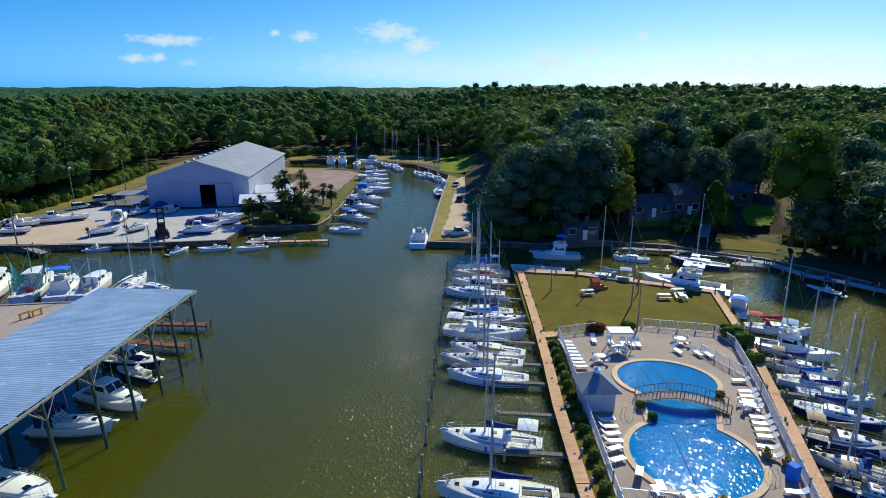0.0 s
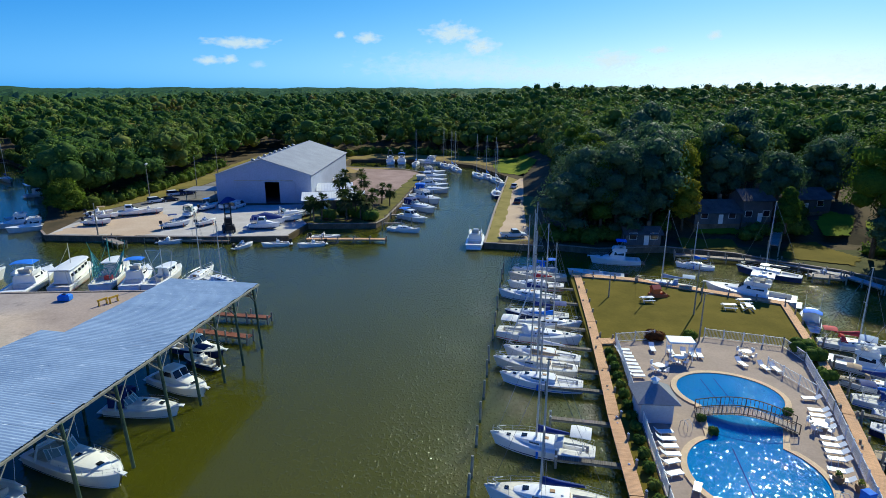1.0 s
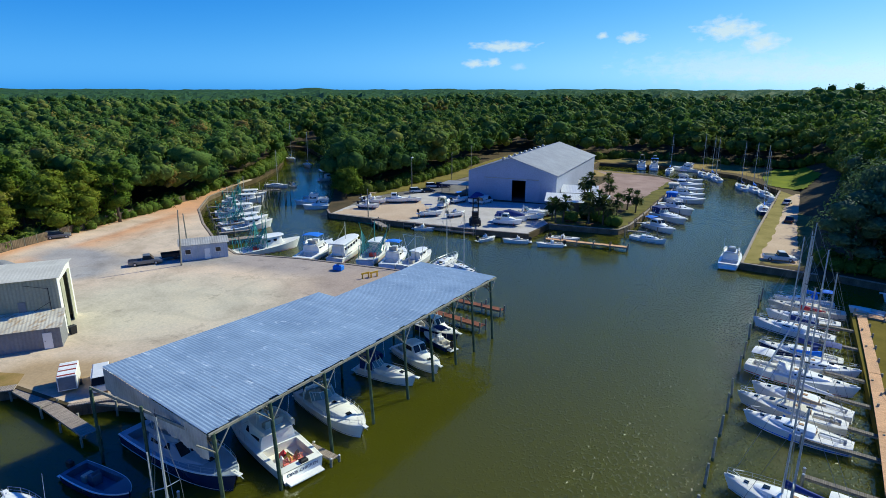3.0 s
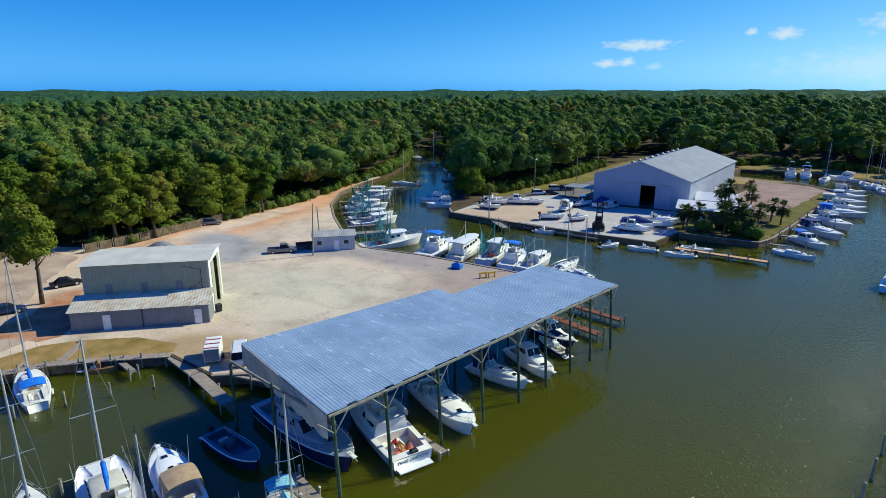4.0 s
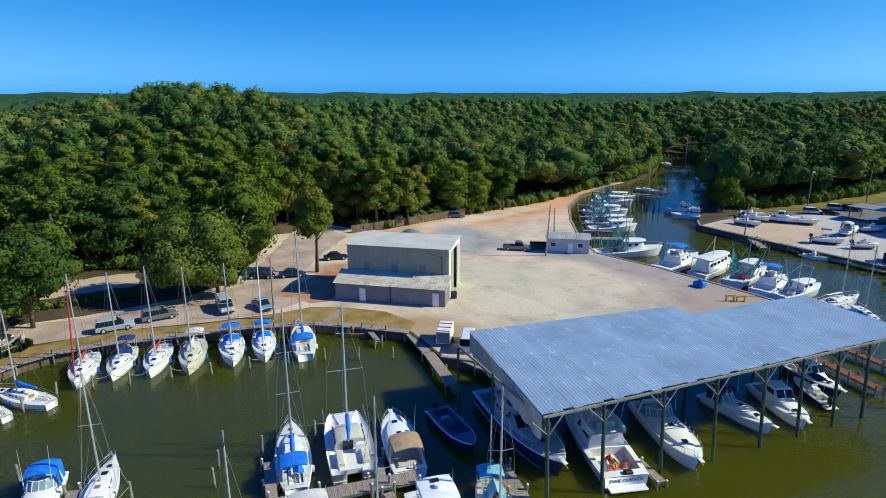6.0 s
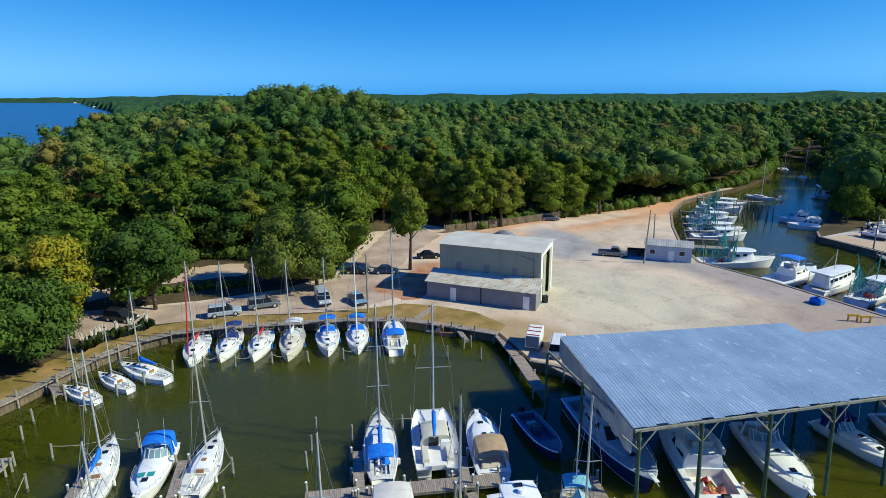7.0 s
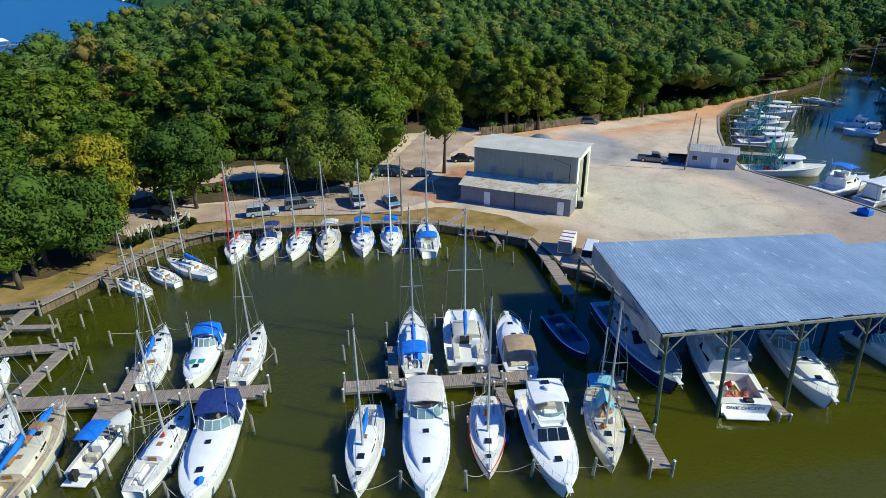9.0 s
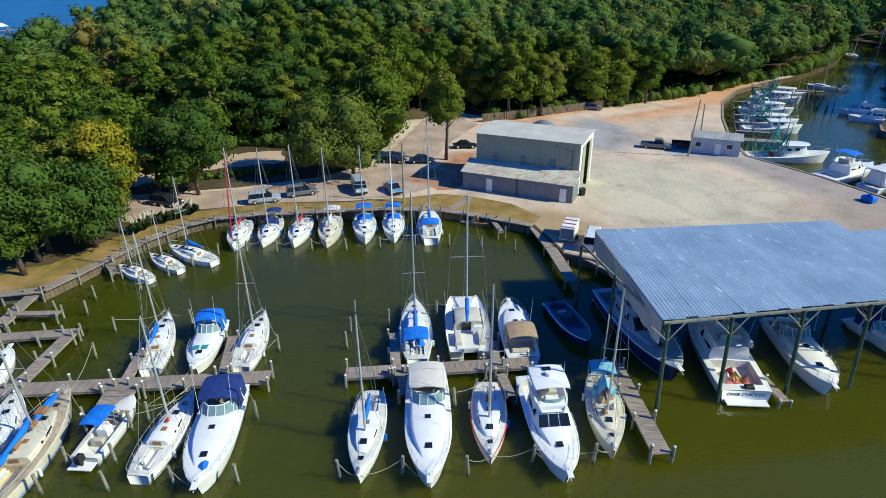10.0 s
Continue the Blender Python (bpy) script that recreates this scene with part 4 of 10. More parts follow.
def covered_slip():
    root = thing("covered_slip", "long open boat shelter with a corrugated metal roof on tall posts", "boat shelter")
    # front edge over the water, back edge over the bank
    fa, fb = Vector((-33.0, 23.55, 8.0)), Vector((-30.3, 67.2, 8.0))
    na, nb = Vector((-51.0, 26.6, 7.4)), Vector((-42.6, 69.6, 7.4))
    ends, step_at = 46, 0.585  # the back edge steps in past the middle of the length
    for i in range(ends):
        k0, k1 = i / ends, (i + 1) / ends
        f0, f1 = fa.lerp(fb, k0), fa.lerp(fb, k1)
        lap = Vector((0.16 * math.sin(i * 2.4) * math.sin(i * 0.7), 0, 0))
        f0, f1 = f0 + lap, f1 + lap
        if (k0 + k1) / 2 < step_at:
            b0, b1 = na.lerp(nb, k0 * 0.74), na.lerp(nb, k1 * 0.74)
            b0.y, b1.y = na.y + (nb.y - na.y) * k0, na.y + (nb.y - na.y) * k1
        else:
            b0, b1 = na.lerp(nb, 0.79 + (k0 - step_at) * 0.37), na.lerp(nb, 0.79 + (k1 - step_at) * 0.37)
            b0.y, b1.y = f0.y + (na.y + (nb.y - na.y) * k0 - f0.y) * 0.81, f1.y + (na.y + (nb.y - na.y) * k1 - f1.y) * 0.81
        b0.z = 8.0 - 0.6 * (f0.xy - b0.xy).length / 18.2
        b1.z = 8.0 - 0.6 * (f1.xy - b1.xy).length / 18.2
        m0, m1 = f0.lerp(b0, 0.5) + Vector((0, 0, 0.02)), f1.lerp(b1, 0.5) + Vector((0, 0, 0.02))
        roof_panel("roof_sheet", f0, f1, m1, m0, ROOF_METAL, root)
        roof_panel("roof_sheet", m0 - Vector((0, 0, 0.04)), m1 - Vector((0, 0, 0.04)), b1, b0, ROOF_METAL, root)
    skirt = Solid()
    n_s = 74
    line = [na.lerp(fa, i / n_s) + Vector((0, -0.06 if i % 2 else 0.0, 0)) for i in range(n_s + 1)]
    skirt.loft([[(p.x, p.y, p.z - 2.3 + 0.12 * math.sin(i * 0.7)) for i, p in enumerate(line)], [(p.x, p.y, p.z - 0.06) for p in line]])
    part("end_skirt", skirt, OLD_METAL, root, "grey stained hanging metal end wall")
    sk2 = Solid()
    siding(sk2, (-31.4, 67.3), (-40.6, 69.2), 6.0, 7.5, 0.5, 0.05)
    part("end_skirt", sk2, OLD_METAL, root, "short hanging metal end wall")
    ys = [23.9, 29.1, 35.1, 40.9, 46.6, 51.4, 56.2, 60.5, 65.3]
    for i, y in enumerate(ys):
        x = -32.75 + (y - 23.55) / 43.65 * 2.7
        part("post", Solid().rod((x + 0.7, y - 0.1, -2), (x, y, 7.85), 0.17, 0.14, 8), POST_GREEN, root)
        br = Solid()
        for s_ in (-1, 1):
            br.rod((x + 0.16, y, 6.35), (x, y + s_ * 1.5, 7.8), 0.07, 0.07, 5)
        br.rod((x + 0.16, y, 6.35), (x - 1.6, y, 7.75), 0.07, 0.07, 5)
        part("brace", br, PILE, root)
        for dx in (-8.5, -15.5):
            if dx < -15 and y > 50:
                continue
            part("post", Solid().rod((x + dx, y, -2), (x + dx, y, 7.6 if dx > -10 else 7.2), 0.15, 0.13, 7), POST_GREEN, root)
        tr = Solid()
        w = 16.0 if y < 50 else 10.6
        tr.box(x - w / 2, y + 0.2, 7.0, w, 0.12, 0.25)
        part("rafter", tr, PILE, root)
    beam = Solid()
    beam.rod((-32.85, 23.6, 7.83), (-30.2, 67.2, 7.83), 0.13, 0.13, 4)
    part("edge_beam", beam, PILE, root)
    for k in (0.25, 0.5, 0.75):
        pu = Solid().rod((-32.85 - 17 * k, 24.2 + 2.4 * k, 7.42), (-30.3 - 11 * k, 67.2 + k, 7.42), 0.08, 0.08, 4)
        part("purlin", pu, PILE, root)
    return root


covered_slip()


def frame_at(ox, oy, turn):
    """Local to world for walls laid out along a turned plan."""
    c, s_ = math.cos(radians(turn)), math.sin(radians(turn))
    return lambda x, y: (ox + x * c - y * s_, oy + x * s_ + y * c)


def metal_building():
    """Tall beige shed with a lean-to along the basin side."""
    root = thing("metal_building", "tall beige metal workshop with a grey lean-to annex", "building")
    at = frame_at(-76.2, 36.0, 233.0)  # x runs along the long side, y to the yard side away from the basin
    L, W, Hh = 16.2, 8.6, 7.95
    z = 1.2
    w = Solid()
    for a, b in (((L, 0), (0, 0)), ((L, -W), (L, 0)), ((0, -W), (L, -W))):
        siding(w, at(*a), at(*b), z, z + Hh, 0.4, 0.05)
    part("wall", w, BEIGE, root)
    # front gable to the yard with a tall opening
    g = Solid()
    for y0, y1, z0, z1 in ((-0.02, -1.4, z, z + Hh), (-1.4, -W + 1.2, z + Hh - 0.9, z + Hh), (-W + 1.2, -W, z, z + Hh)):
        p, q = at(0, y0), at(0, y1)
        g.box((p[0] + q[0]) / 2, (p[1] + q[1]) / 2, z0, 0.12, abs(y1 - y0), z1 - z0, 233.0)
    part("front_wall", g, WHITE, root, "pale metal front wall with a tall opening")
    for y0, nm in ((-1.4, -3.2), (-W + 1.2, -W + 2.8)):
        p, q = at(-0.1, y0), at(-0.1, nm)
        d = Solid().box((p[0] + q[0]) / 2, (p[1] + q[1]) / 2, z + 0.05, 0.1, abs(nm - y0), Hh - 1.0, 233.0)
        part("sliding_door", d, BEIGE, root)
    inner = Solid()
    p = at(L / 2, -W / 2)
    inner.box(p[0], p[1], z + 0.01, L - 0.5, W - 0.5, 0.05, 233.0)
    part("floor_slab", inner, ASPHALT, root)
    n = 14
    for i in range(n):
        x0, x1 = -0.4 + (L + 0.8) * i / n, -0.4 + (L + 0.8) * (i + 1) / n
        e0, e1 = at(x0, 0.35), at(x1, 0.35)
        r0, r1 = at(x0, -W / 2), at(x1, -W / 2)
        f0, f1 = at(x0, -W - 0.35), at(x1, -W - 0.35)
        roof_panel("roof_sheet", (*e0, z + Hh), (*e1, z + Hh), (*r1, z + Hh + 0.4), (*r0, z + Hh + 0.4), PALE_ROOF, root, 3, 0.012)
        roof_panel("roof_sheet", (*r0, z + Hh + 0.4), (*r1, z + Hh + 0.4), (*f1, z + Hh), (*f0, z + Hh), PALE_ROOF, root, 3, 0.012)
    for x in (4.0, 8.5, 13.0):
        p = at(x, 0.10)
        part("window", Solid().box(p[0], p[1], z + 3.0, 0.8, 0.08, 2.2, 233.0), GREY_SIDING, root, "dim tall wall panel")
    dp = Solid()
    p = at(1.0, 0.18)
    dp.rod((*p, z + 2.5), (*p, z + Hh - 1.2), 0.05)
    q = at(4.0, 0.18)
    dp.rod((*at(1.0, 0.2), z + 4.9), (*q, z + 3.2), 0.03)
    dp.rod((*at(1.0, 0.2), z + Hh - 1.3), (*at(3.6, 0.2), z + Hh - 0.6), 0.03)
    part("downpipe", dp, BLACK, root)
    # lean-to
    D = 3.5
    lw = Solid()
    siding(lw, at(L + 0.8, D), at(-0.2, D), z, z + 2.75, 0.4, 0.04)
    siding(lw, at(-0.2, D), at(-0.2, 0), z, z + 2.75, 0.4, 0.04)
    siding(lw, at(L + 0.8, 0), at(L + 0.8, D), z, z + 2.75, 0.4, 0.04)
    part("annex_wall", lw, GREY_SIDING, root, "grey ribbed metal annex wall")
    for i in range(15):
        x0, x1 = -0.5 + (L + 1.6) * i / 15, -0.5 + (L + 1.6) * (i + 1) / 15
        a0, a1, b0, b1 = at(x0, D + 0.3), at(x1, D + 0.3), at(x0, 0.08), at(x1, 0.08)
        roof_panel("annex_roof_sheet", (*a0, z + 2.7), (*a1, z + 2.7), (*b1, z + 3.9), (*b0, z + 3.9), RUSTY_ROOF, root, 3, 0.02)
    for x in (1.2, 12.6):
        p = at(x, D + 0.08)
        d = part("door", Solid().box(p[0], p[1], z + 0.02, 0.95, 0.08, 2.05, 233.0), WHITE, root, "white annex door")
        p = at(x + 0.3, D + 0.15)
        part("door_handle", Solid().box(p[0], p[1], z + 1.0, 0.06, 0.06, 0.12, 233.0), BLACK, d)
    p = at(8.2, D + 0.07)
    part("seam_post", Solid().box(p[0], p[1], z, 0.12, 0.08, 2.7, 233.0), BLACK, root)
    return root


metal_building()


def storage_shed():
    """Big pale gabled dry-storage shed across the water."""
    root = thing("storage_shed", "large pale blue-grey gabled metal boat storage shed", "building")
    A, Bp = Vector((-77.2, 150.4)), Vector((-51.4, 152.8))
    ax = (Bp - A).normalized()
    ln = Vector((-ax.y, ax.x))
    W, D, z, eh, rh = (Bp - A).length, 56.0, 1.2, 8.0, 12.2
    P = lambda u, v: tuple(A + ax * u + ln * v)
    turn = math.degrees(math.atan2(ax.y, ax.x))
    doors = (13.2, 17.2, 5.9)
    g = Solid()
    top = lambda u: eh + (rh - eh) * (1 - abs(u - W / 2) / (W / 2))
    us = [0, doors[0], doors[1], W]
    us = sorted(set(us + [W / 2]))
    for u0, u1 in zip(us, us[1:]):
        zb = doors[2] if doors[0] - 0.01 <= u0 and u1 <= doors[1] + 0.01 else 0
        for v in (0.0, 0.25):
            g.add([(*P(u0, v), z + zb), (*P(u1, v), z + zb), (*P(u1, v), z + top(u1)), (*P(u0, v), z + top(u0))], [(0, 1, 2, 3)])
    for u in doors[:2]:
        g.add([(*P(u, 0), z), (*P(u, 0.25), z), (*P(u, 0.25), z + doors[2]), (*P(u, 0), z + doors[2])], [(0, 1, 2, 3)])
    part("gable_wall", g, SHED_WALL, root)
    g2 = Solid()
    g2.add([(*P(0, D), z), (*P(W, D), z), (*P(W, D), z + eh), (*P(W / 2, D), z + rh), (*P(0, D), z + eh)], [(4, 3, 2, 1, 0)])
    part("gable_wall", g2, SHED_WALL, root)
    for u, a, b in ((W, (W, 0), (W, D)), (0, (0, D), (0, 0))):
        sw = Solid()
        siding(sw, P(*a), P(*b), z, z + eh, 1.2, 0.06)
        part("side_wall", sw, SHED_WALL, root, "pale ribbed side wall")
    fl = Solid().add([(*P(0.3, 0.3), z + 0.03), (*P(W - 0.3, 0.3), z + 0.03), (*P(W - 0.3, D - 0.3), z + 0.03), (*P(0.3, D - 0.3), z + 0.03)], [(0, 1, 2, 3)])
    part("floor_slab", fl, ASPHALT, root)
    for i in range(28):
        v0, v1 = -0.4 + (D + 0.8) * i / 28, -0.4 + (D + 0.8) * (i + 1) / 28
        e = 0.5 * (rh - eh) / (W / 2)
        roof_panel("roof_sheet", (*P(-0.5, v0), z + eh - e), (*P(-0.5, v1), z + eh - e), (*P(W / 2, v1), z + rh), (*P(W / 2, v0), z + rh), SHED_ROOF, root, 2, 0.05)
        roof_panel("roof_sheet", (*P(W / 2, v0), z + rh), (*P(W / 2, v1), z + rh), (*P(W + 0.5, v1), z + eh - e), (*P(W + 0.5, v0), z + eh - e), SHED_ROOF, root, 2, 0.05)
    for i in range(9):
        p = P(W * 0.33, 6 + i * 5.5)
        part("roof_vent", Solid().rod((*p, z + 9.6), (*p, z + 11.2), 0.45, 0.45, 8).rod((*p, z + 11.2), (*p, z + 11.5), 0.7, 0.3, 8), OLD_METAL, root)
    c = P((doors[0] + doors[1]) / 2 + 4.2, -0.15)
    part("sliding_door", Solid().box(c[0], c[1], z + 0.1, 4.3, 0.12, 6.0, turn), SHED_WALL, root, "pale sliding door pushed open")
    c = P(W / 2, -0.12)
    part("door_track", Solid().box(c[0], c[1], z + 6.2, 16, 0.12, 0.2, turn), OLD_METAL, root)
    for v in (10, 14, 30):
        c = P(W + 0.1, v)
        d = part("door", Solid().box(c[0], c[1], z + 0.02, 0.1, 1.6, 2.6, turn), WHITE, root)
        c = P(W + 0.2, v + 0.5)
        part("door_handle", Solid().box(c[0], c[1], z + 1.0, 0.06, 0.08, 0.15, turn), BLACK, d)
    c = P(-5, 4)
    lt = Solid()
    lt.box(c[0], c[1], z + 3.2, 9, 7, 0.2, turn)
    part("side_canopy_roof", lt, SHED_ROOF, root, "low flat lean-to roof")
    for dx, dy in ((-4, -3), (4, -3), (-4, 3), (4, 3)):
        q = (c[0] + dx * ax.x - dy * ax.y, c[1] + dx * ax.y + dy * ax.x)
        part("canopy_post", Solid().rod((*q, z), (*q, z + 3.2), 0.12, 0.12, 6), PILE, root)


storage_shed()


def gable_hut(name, label, cx, cy, turn, L, W, eh, rh, wall, roof, z=1.2, doors=(), windows=(), over=0.3):
    """A small gabled building; the ridge runs along its local x."""
    root = thing(name, label, "building", pose(cx, cy, z, 0, 0, turn))
    w = Solid()
    siding(w, (-L / 2, -W / 2), (L / 2, -W / 2), 0, eh, 0.4, 0.03)
    siding(w, (L / 2, W / 2), (-L / 2, W / 2), 0, eh, 0.4, 0.03)
    for sx_ in (-1, 1):
        x = sx_ * L / 2
        f = (0, 1, 2, 3, 4) if sx_ > 0 else (4, 3, 2, 1, 0)
        w.add([(x, -W / 2, 0), (x, W / 2, 0), (x, W / 2, eh), (x, 0, rh), (x, -W / 2, eh)], [f])
    part("wall", w, wall, root)
    n = max(3, int(L / 1.1))
    dr = over * (rh - eh) / (W / 2)
    for i in range(n):
        x0, x1 = -L / 2 - over + (L + 2 * over) * i / n, -L / 2 - over + (L + 2 * over) * (i + 1) / n
        roof_panel("roof_sheet", (x0, -W / 2 - over, eh - dr), (x1, -W / 2 - over, eh - dr), (x1, 0, rh), (x0, 0, rh), roof, root, 3, 0.03)
        roof_panel("roof_sheet", (x0, 0, rh), (x1, 0, rh), (x1, W / 2 + over, eh - dr), (x0, W / 2 + over, eh - dr), roof, root, 3, 0.03)
    for x, side in doors:
        d = part("door", Solid().box(x, side * (W / 2 + 0.06), 0.02, 0.95, 0.08, 2.0), WHITE, root)
        part("door_handle", Solid().box(x + 0.3, side * (W / 2 + 0.12), 1.0, 0.06, 0.06, 0.12), BLACK, d)
    for x, side, ww, hh in windows:
        fr = part("window", Solid().box(x, side * (W / 2 + 0.05), 1.2, ww + 0.16, 0.06, hh + 0.16), WHITE, root)
        part("pane", Solid().box(x, side * (W / 2 + 0.085), 1.28, ww, 0.03, hh), GLASS, fr)
    return root


gable_hut("office_hut", "small pale grey metal dock office with dark stains", -92.2, 70.0, 54, 8.2, 5.2, 3.0, 3.6, HUT_WALL, OLD_METAL, 1.2, [(0.5, -1)], [(2.4, -1, 0.9, 0.8), (-2.8, -1, 0.9, 0.8)])


# ---- docks ----
def dock(name, pts, width, z, mat, label, piles=2.6, group="", both=True, pile_top=0.65, thick=0.22):
    """A plank walk along points, on round piles."""
    root = thing(name, label, "dock", None, group)
    z += 0.006 * (len([o for o in scene.objects if o.name.startswith(name)]) % 6)  # no two decks lie in one plane
    for (x0, y0), (x1, y1) in zip(pts, pts[1:]):
        ln = math.hypot(x1 - x0, y1 - y0)
        a = math.degrees(math.atan2(y1 - y0, x1 - x0))
        d = part("decking", Solid().box(0, 0, 0, ln + 0.1, width, 0.07), mat, root)
        d.matrix_basis = pose((x0 + x1) / 2, (y0 + y1) / 2, z - 0.07, 0, 0, a)
        s_ = Solid()
        for off in (-width / 2 + 0.1, width / 2 - 0.1):
            s_.box(0, off, 0, ln, 0.1, thick)
        b = part("stringer", s_, PILE, root)
        b.matrix_basis = pose((x0 + x1) / 2, (y0 + y1) / 2, z - 0.07 - thick, 0, 0, a)
        n = max(1, int(ln / piles))
        for i in range(n + 1):
            for off in ((-1, 1) if both else (1,)):
                k = i / n
                px = x0 + (x1 - x0) * k - math.sin(radians(a)) * off * (width / 2 + 0.12)
                py = y0 + (y1 - y0) * k + math.cos(radians(a)) * off * (width / 2 + 0.12)
                h = pile_top + rng.uniform(-0.25, 0.25)
                p = part("dock_post", Solid().rod((0, 0, -2.5 - z), (0, 0, h), 0.125, 0.115, 8), PILE, root)
                p.matrix_basis = pose(px, py, z, rng.uniform(-2, 2), rng.uniform(-2, 2), 0)
                if math.hypot(px, py) > 56:
                    continue
                part("post_cap", Solid().rod((0, 0, h), (0, 0, h + 0.09), 0.135, 0.05, 8), WHITE_CANVAS, p, "pale cone cap")
    return root


def bulkhead(pts, z, name="bulkhead", cap=0.5):
    """A timber retaining wall with a plank cap."""
    root = thing(name, "weathered timber bulkhead with a plank cap", "bulkhead", None, "", "structure")
    for (x0, y0), (x1, y1) in zip(pts, pts[1:]):
        ln = math.hypot(x1 - x0, y1 - y0)
        a = math.degrees(math.atan2(y1 - y0, x1 - x0))
        m = pose((x0 + x1) / 2, (y0 + y1) / 2, 0, 0, 0, a)
        w = Solid()
        n = max(1, int(ln / 0.5))
        for i in range(n):
            w.box(-ln / 2 + (i + 0.5) * ln / n, 0, -2.2, ln / n - 0.03, 0.14, 2.2 + z)
        b = part("sheet_pile", w, TIMBER, root)
        b.matrix_basis = m
        c = part("cap", Solid().soft(0, 0.06, z, ln + 0.06, cap, 0.12, 0.02), DOCK_WOOD, root)
        c.matrix_basis = m
    return root


rng = random.Random(21)
bulkhead(WEST_SHORE[1:], 1.2, cap=1.25)
bulkhead(YARD_SHORE[:3], 1.2)
bulkhead(YARD_SHORE[5:], 1.2)
bulkhead([CANAL_E[-1]] + NORTH_SHORE[:4], 1.2)
bulkhead(NORTH_SHORE[4:13], 1.2)
bulkhead(NORTH_SHORE[-5:] , 1.2)
bulkhead(EAST_SHORE[:8], 1.2)


def fender_posts(pts, step, z0, z1, label, name="bulkhead_post", r=0.13):
    for (x0, y0), (x1, y1) in zip(pts, pts[1:]):
        n = max(1, int(math.hypot(x1 - x0, y1 - y0) / step))
        for i in range(n):
            x, y = x0 + (x1 - x0) * i / n, y0 + (y1 - y0) * i / n
            p = thing(name, label, "post", pose(x, y, 0, rng.uniform(-2, 2), rng.uniform(-2, 2)), "posts along the bulkhead")
            part("shaft", Solid().rod((0, 0, z0), (0, 0, z1 + rng.uniform(-0.2, 0.2)), r, r * 0.92, 8), PILE, p)


fender_posts([(x + 0.35, y) for x, y in WEST_SHORE[1:]], 2.4, -2, 2.0, "weathered round timber post along the bulkhead")

# foreground docks in the basin
dock("dock", [(-42.2, -6.6), (-45.4, -30.0)], 1.6, 0.9, DOCK_WOOD, "grey weathered plank pier with capped piles", 3.3)
dock("finger_pier", [(-43.4, -10.6), (-49.2, -10.4)], 0.8, 0.9, DOCK_WOOD, "narrow grey plank finger pier", 3.5)
dock("finger_pier", [(-43.6, -18.6), (-51.4, -18.0)], 0.9, 0.9, DOCK_WOOD, "narrow grey plank finger pier", 3.5)
dock("finger_pier", [(-42.9, -18.6), (-39.4, -18.95)], 2.5, 0.9, DOCK_WOOD, "grey plank finger pier with worn boards", 3.0)
dock("dock", [(-53.2, -25.7), (-45.2, -27.4)], 1.2, 0.95, DOCK_WOOD, "grey weathered plank walkway between piers", 3.2)
dock("dock", [(-53.2, -25.2), (-54.4, -38)], 1.3, 0.95, DOCK_WOOD, "grey plank pier with capped piles", 3.2)
dock("dock", [(-62.2, -32.4), (-56.0, -33.2), (-54.2, -36)], 1.3, 0.95, DOCK_WOOD, "grey plank walkway from the bank", 3.2)
dock("finger_pier", [(-58.3, -32.6), (-57.4, -28.2)], 0.8, 0.95, DOCK_WOOD, "short grey plank finger pier", 4.0)
dock("dock", [(-41.2, -0.2), (-39.2, 15.6)], 1.5, 0.9, DOCK_WOOD, "grey weathered plank pier with capped piles", 3.3)
dock("finger_pier", [(-40.4, 4.0), (-46.3, 4.6)], 0.9, 0.9, DOCK_WOOD, "narrow grey plank finger pier", 2.5)
dock("finger_pier", [(-40.0, 4.4), (-37.4, 4.4)], 0.9, 0.9, DOCK_WOOD, "narrow grey plank finger pier", 2.5)
dock("finger_pier", [(-39.4, 12.7), (-43.0, 13.4)], 0.8, 0.9, DOCK_WOOD, "narrow grey plank finger pier", 2.5)
dock("finger_pier", [(-38.2, 12.7), (-35.4, 12.7)], 0.8, 0.9, DOCK_WOOD, "narrow grey plank finger pier", 2.5)
dock("finger_pier", [(-37.4, 22.7), (-27.1, 21.2)], 1.4, 0.9, DOCK_WOOD, "grey plank pier beside the boat shelter", 2.8)
dock("dock", [(-66.8, 26.0), (-60.4, 25.8), (-51.9, 25.0)], 1.4, 1.1, DOCK_WOOD, "pale grey plank walk beside the van", 4.2, pile_top=0.1)
dock("dock", [(-57.5, 29.6), (-52.5, 31.6)], 3.0, 1.1, DOCK_WOOD, "wide plank landing under the shelter roof", 2.6)
dock("finger_pier", [(-68.2, -26.6), (-65.4, -25.0)], 0.8, 0.95, DOCK_WOOD, "short pale finger pier off the bank", 2.8)
dock("finger_pier", [(-70.4, 21.4), (-66.4, 21.4)], 0.7, 0.95, DOCK_WOOD, "short finger pier off the bank", 2.8)
dock("finger_pier", [(-33.4, 34.2), (-30.2, 33.9)], 0.75, 0.7, DOCK_WOOD, "short pale plank landing between moored yachts", 5.0, pile_top=0.1)
dock("finger_pier", [(-41.0, 73.8), (-31.8, 73.3)], 1.1, 0.9, RED_WOOD, "red-brown plank finger pier", 2.6)
dock("finger_pier", [(-41.0, 68.0), (-31.7, 66.6)], 1.2, 0.9, RED_WOOD, "red-brown plank finger pier", 2.6)
dock("dock", [(-41.0, 116.9), (-24.1, 118.6)], 1.3, 0.8, BOARDWALK, "pale plank pier beside the grass bank", 3.2)
dock("dock", [(-75.0, 113.0), (-57.0, 114.2)], 1.0, 0.6, BOARDWALK, "low floating plank walk along the quay", 6.0)
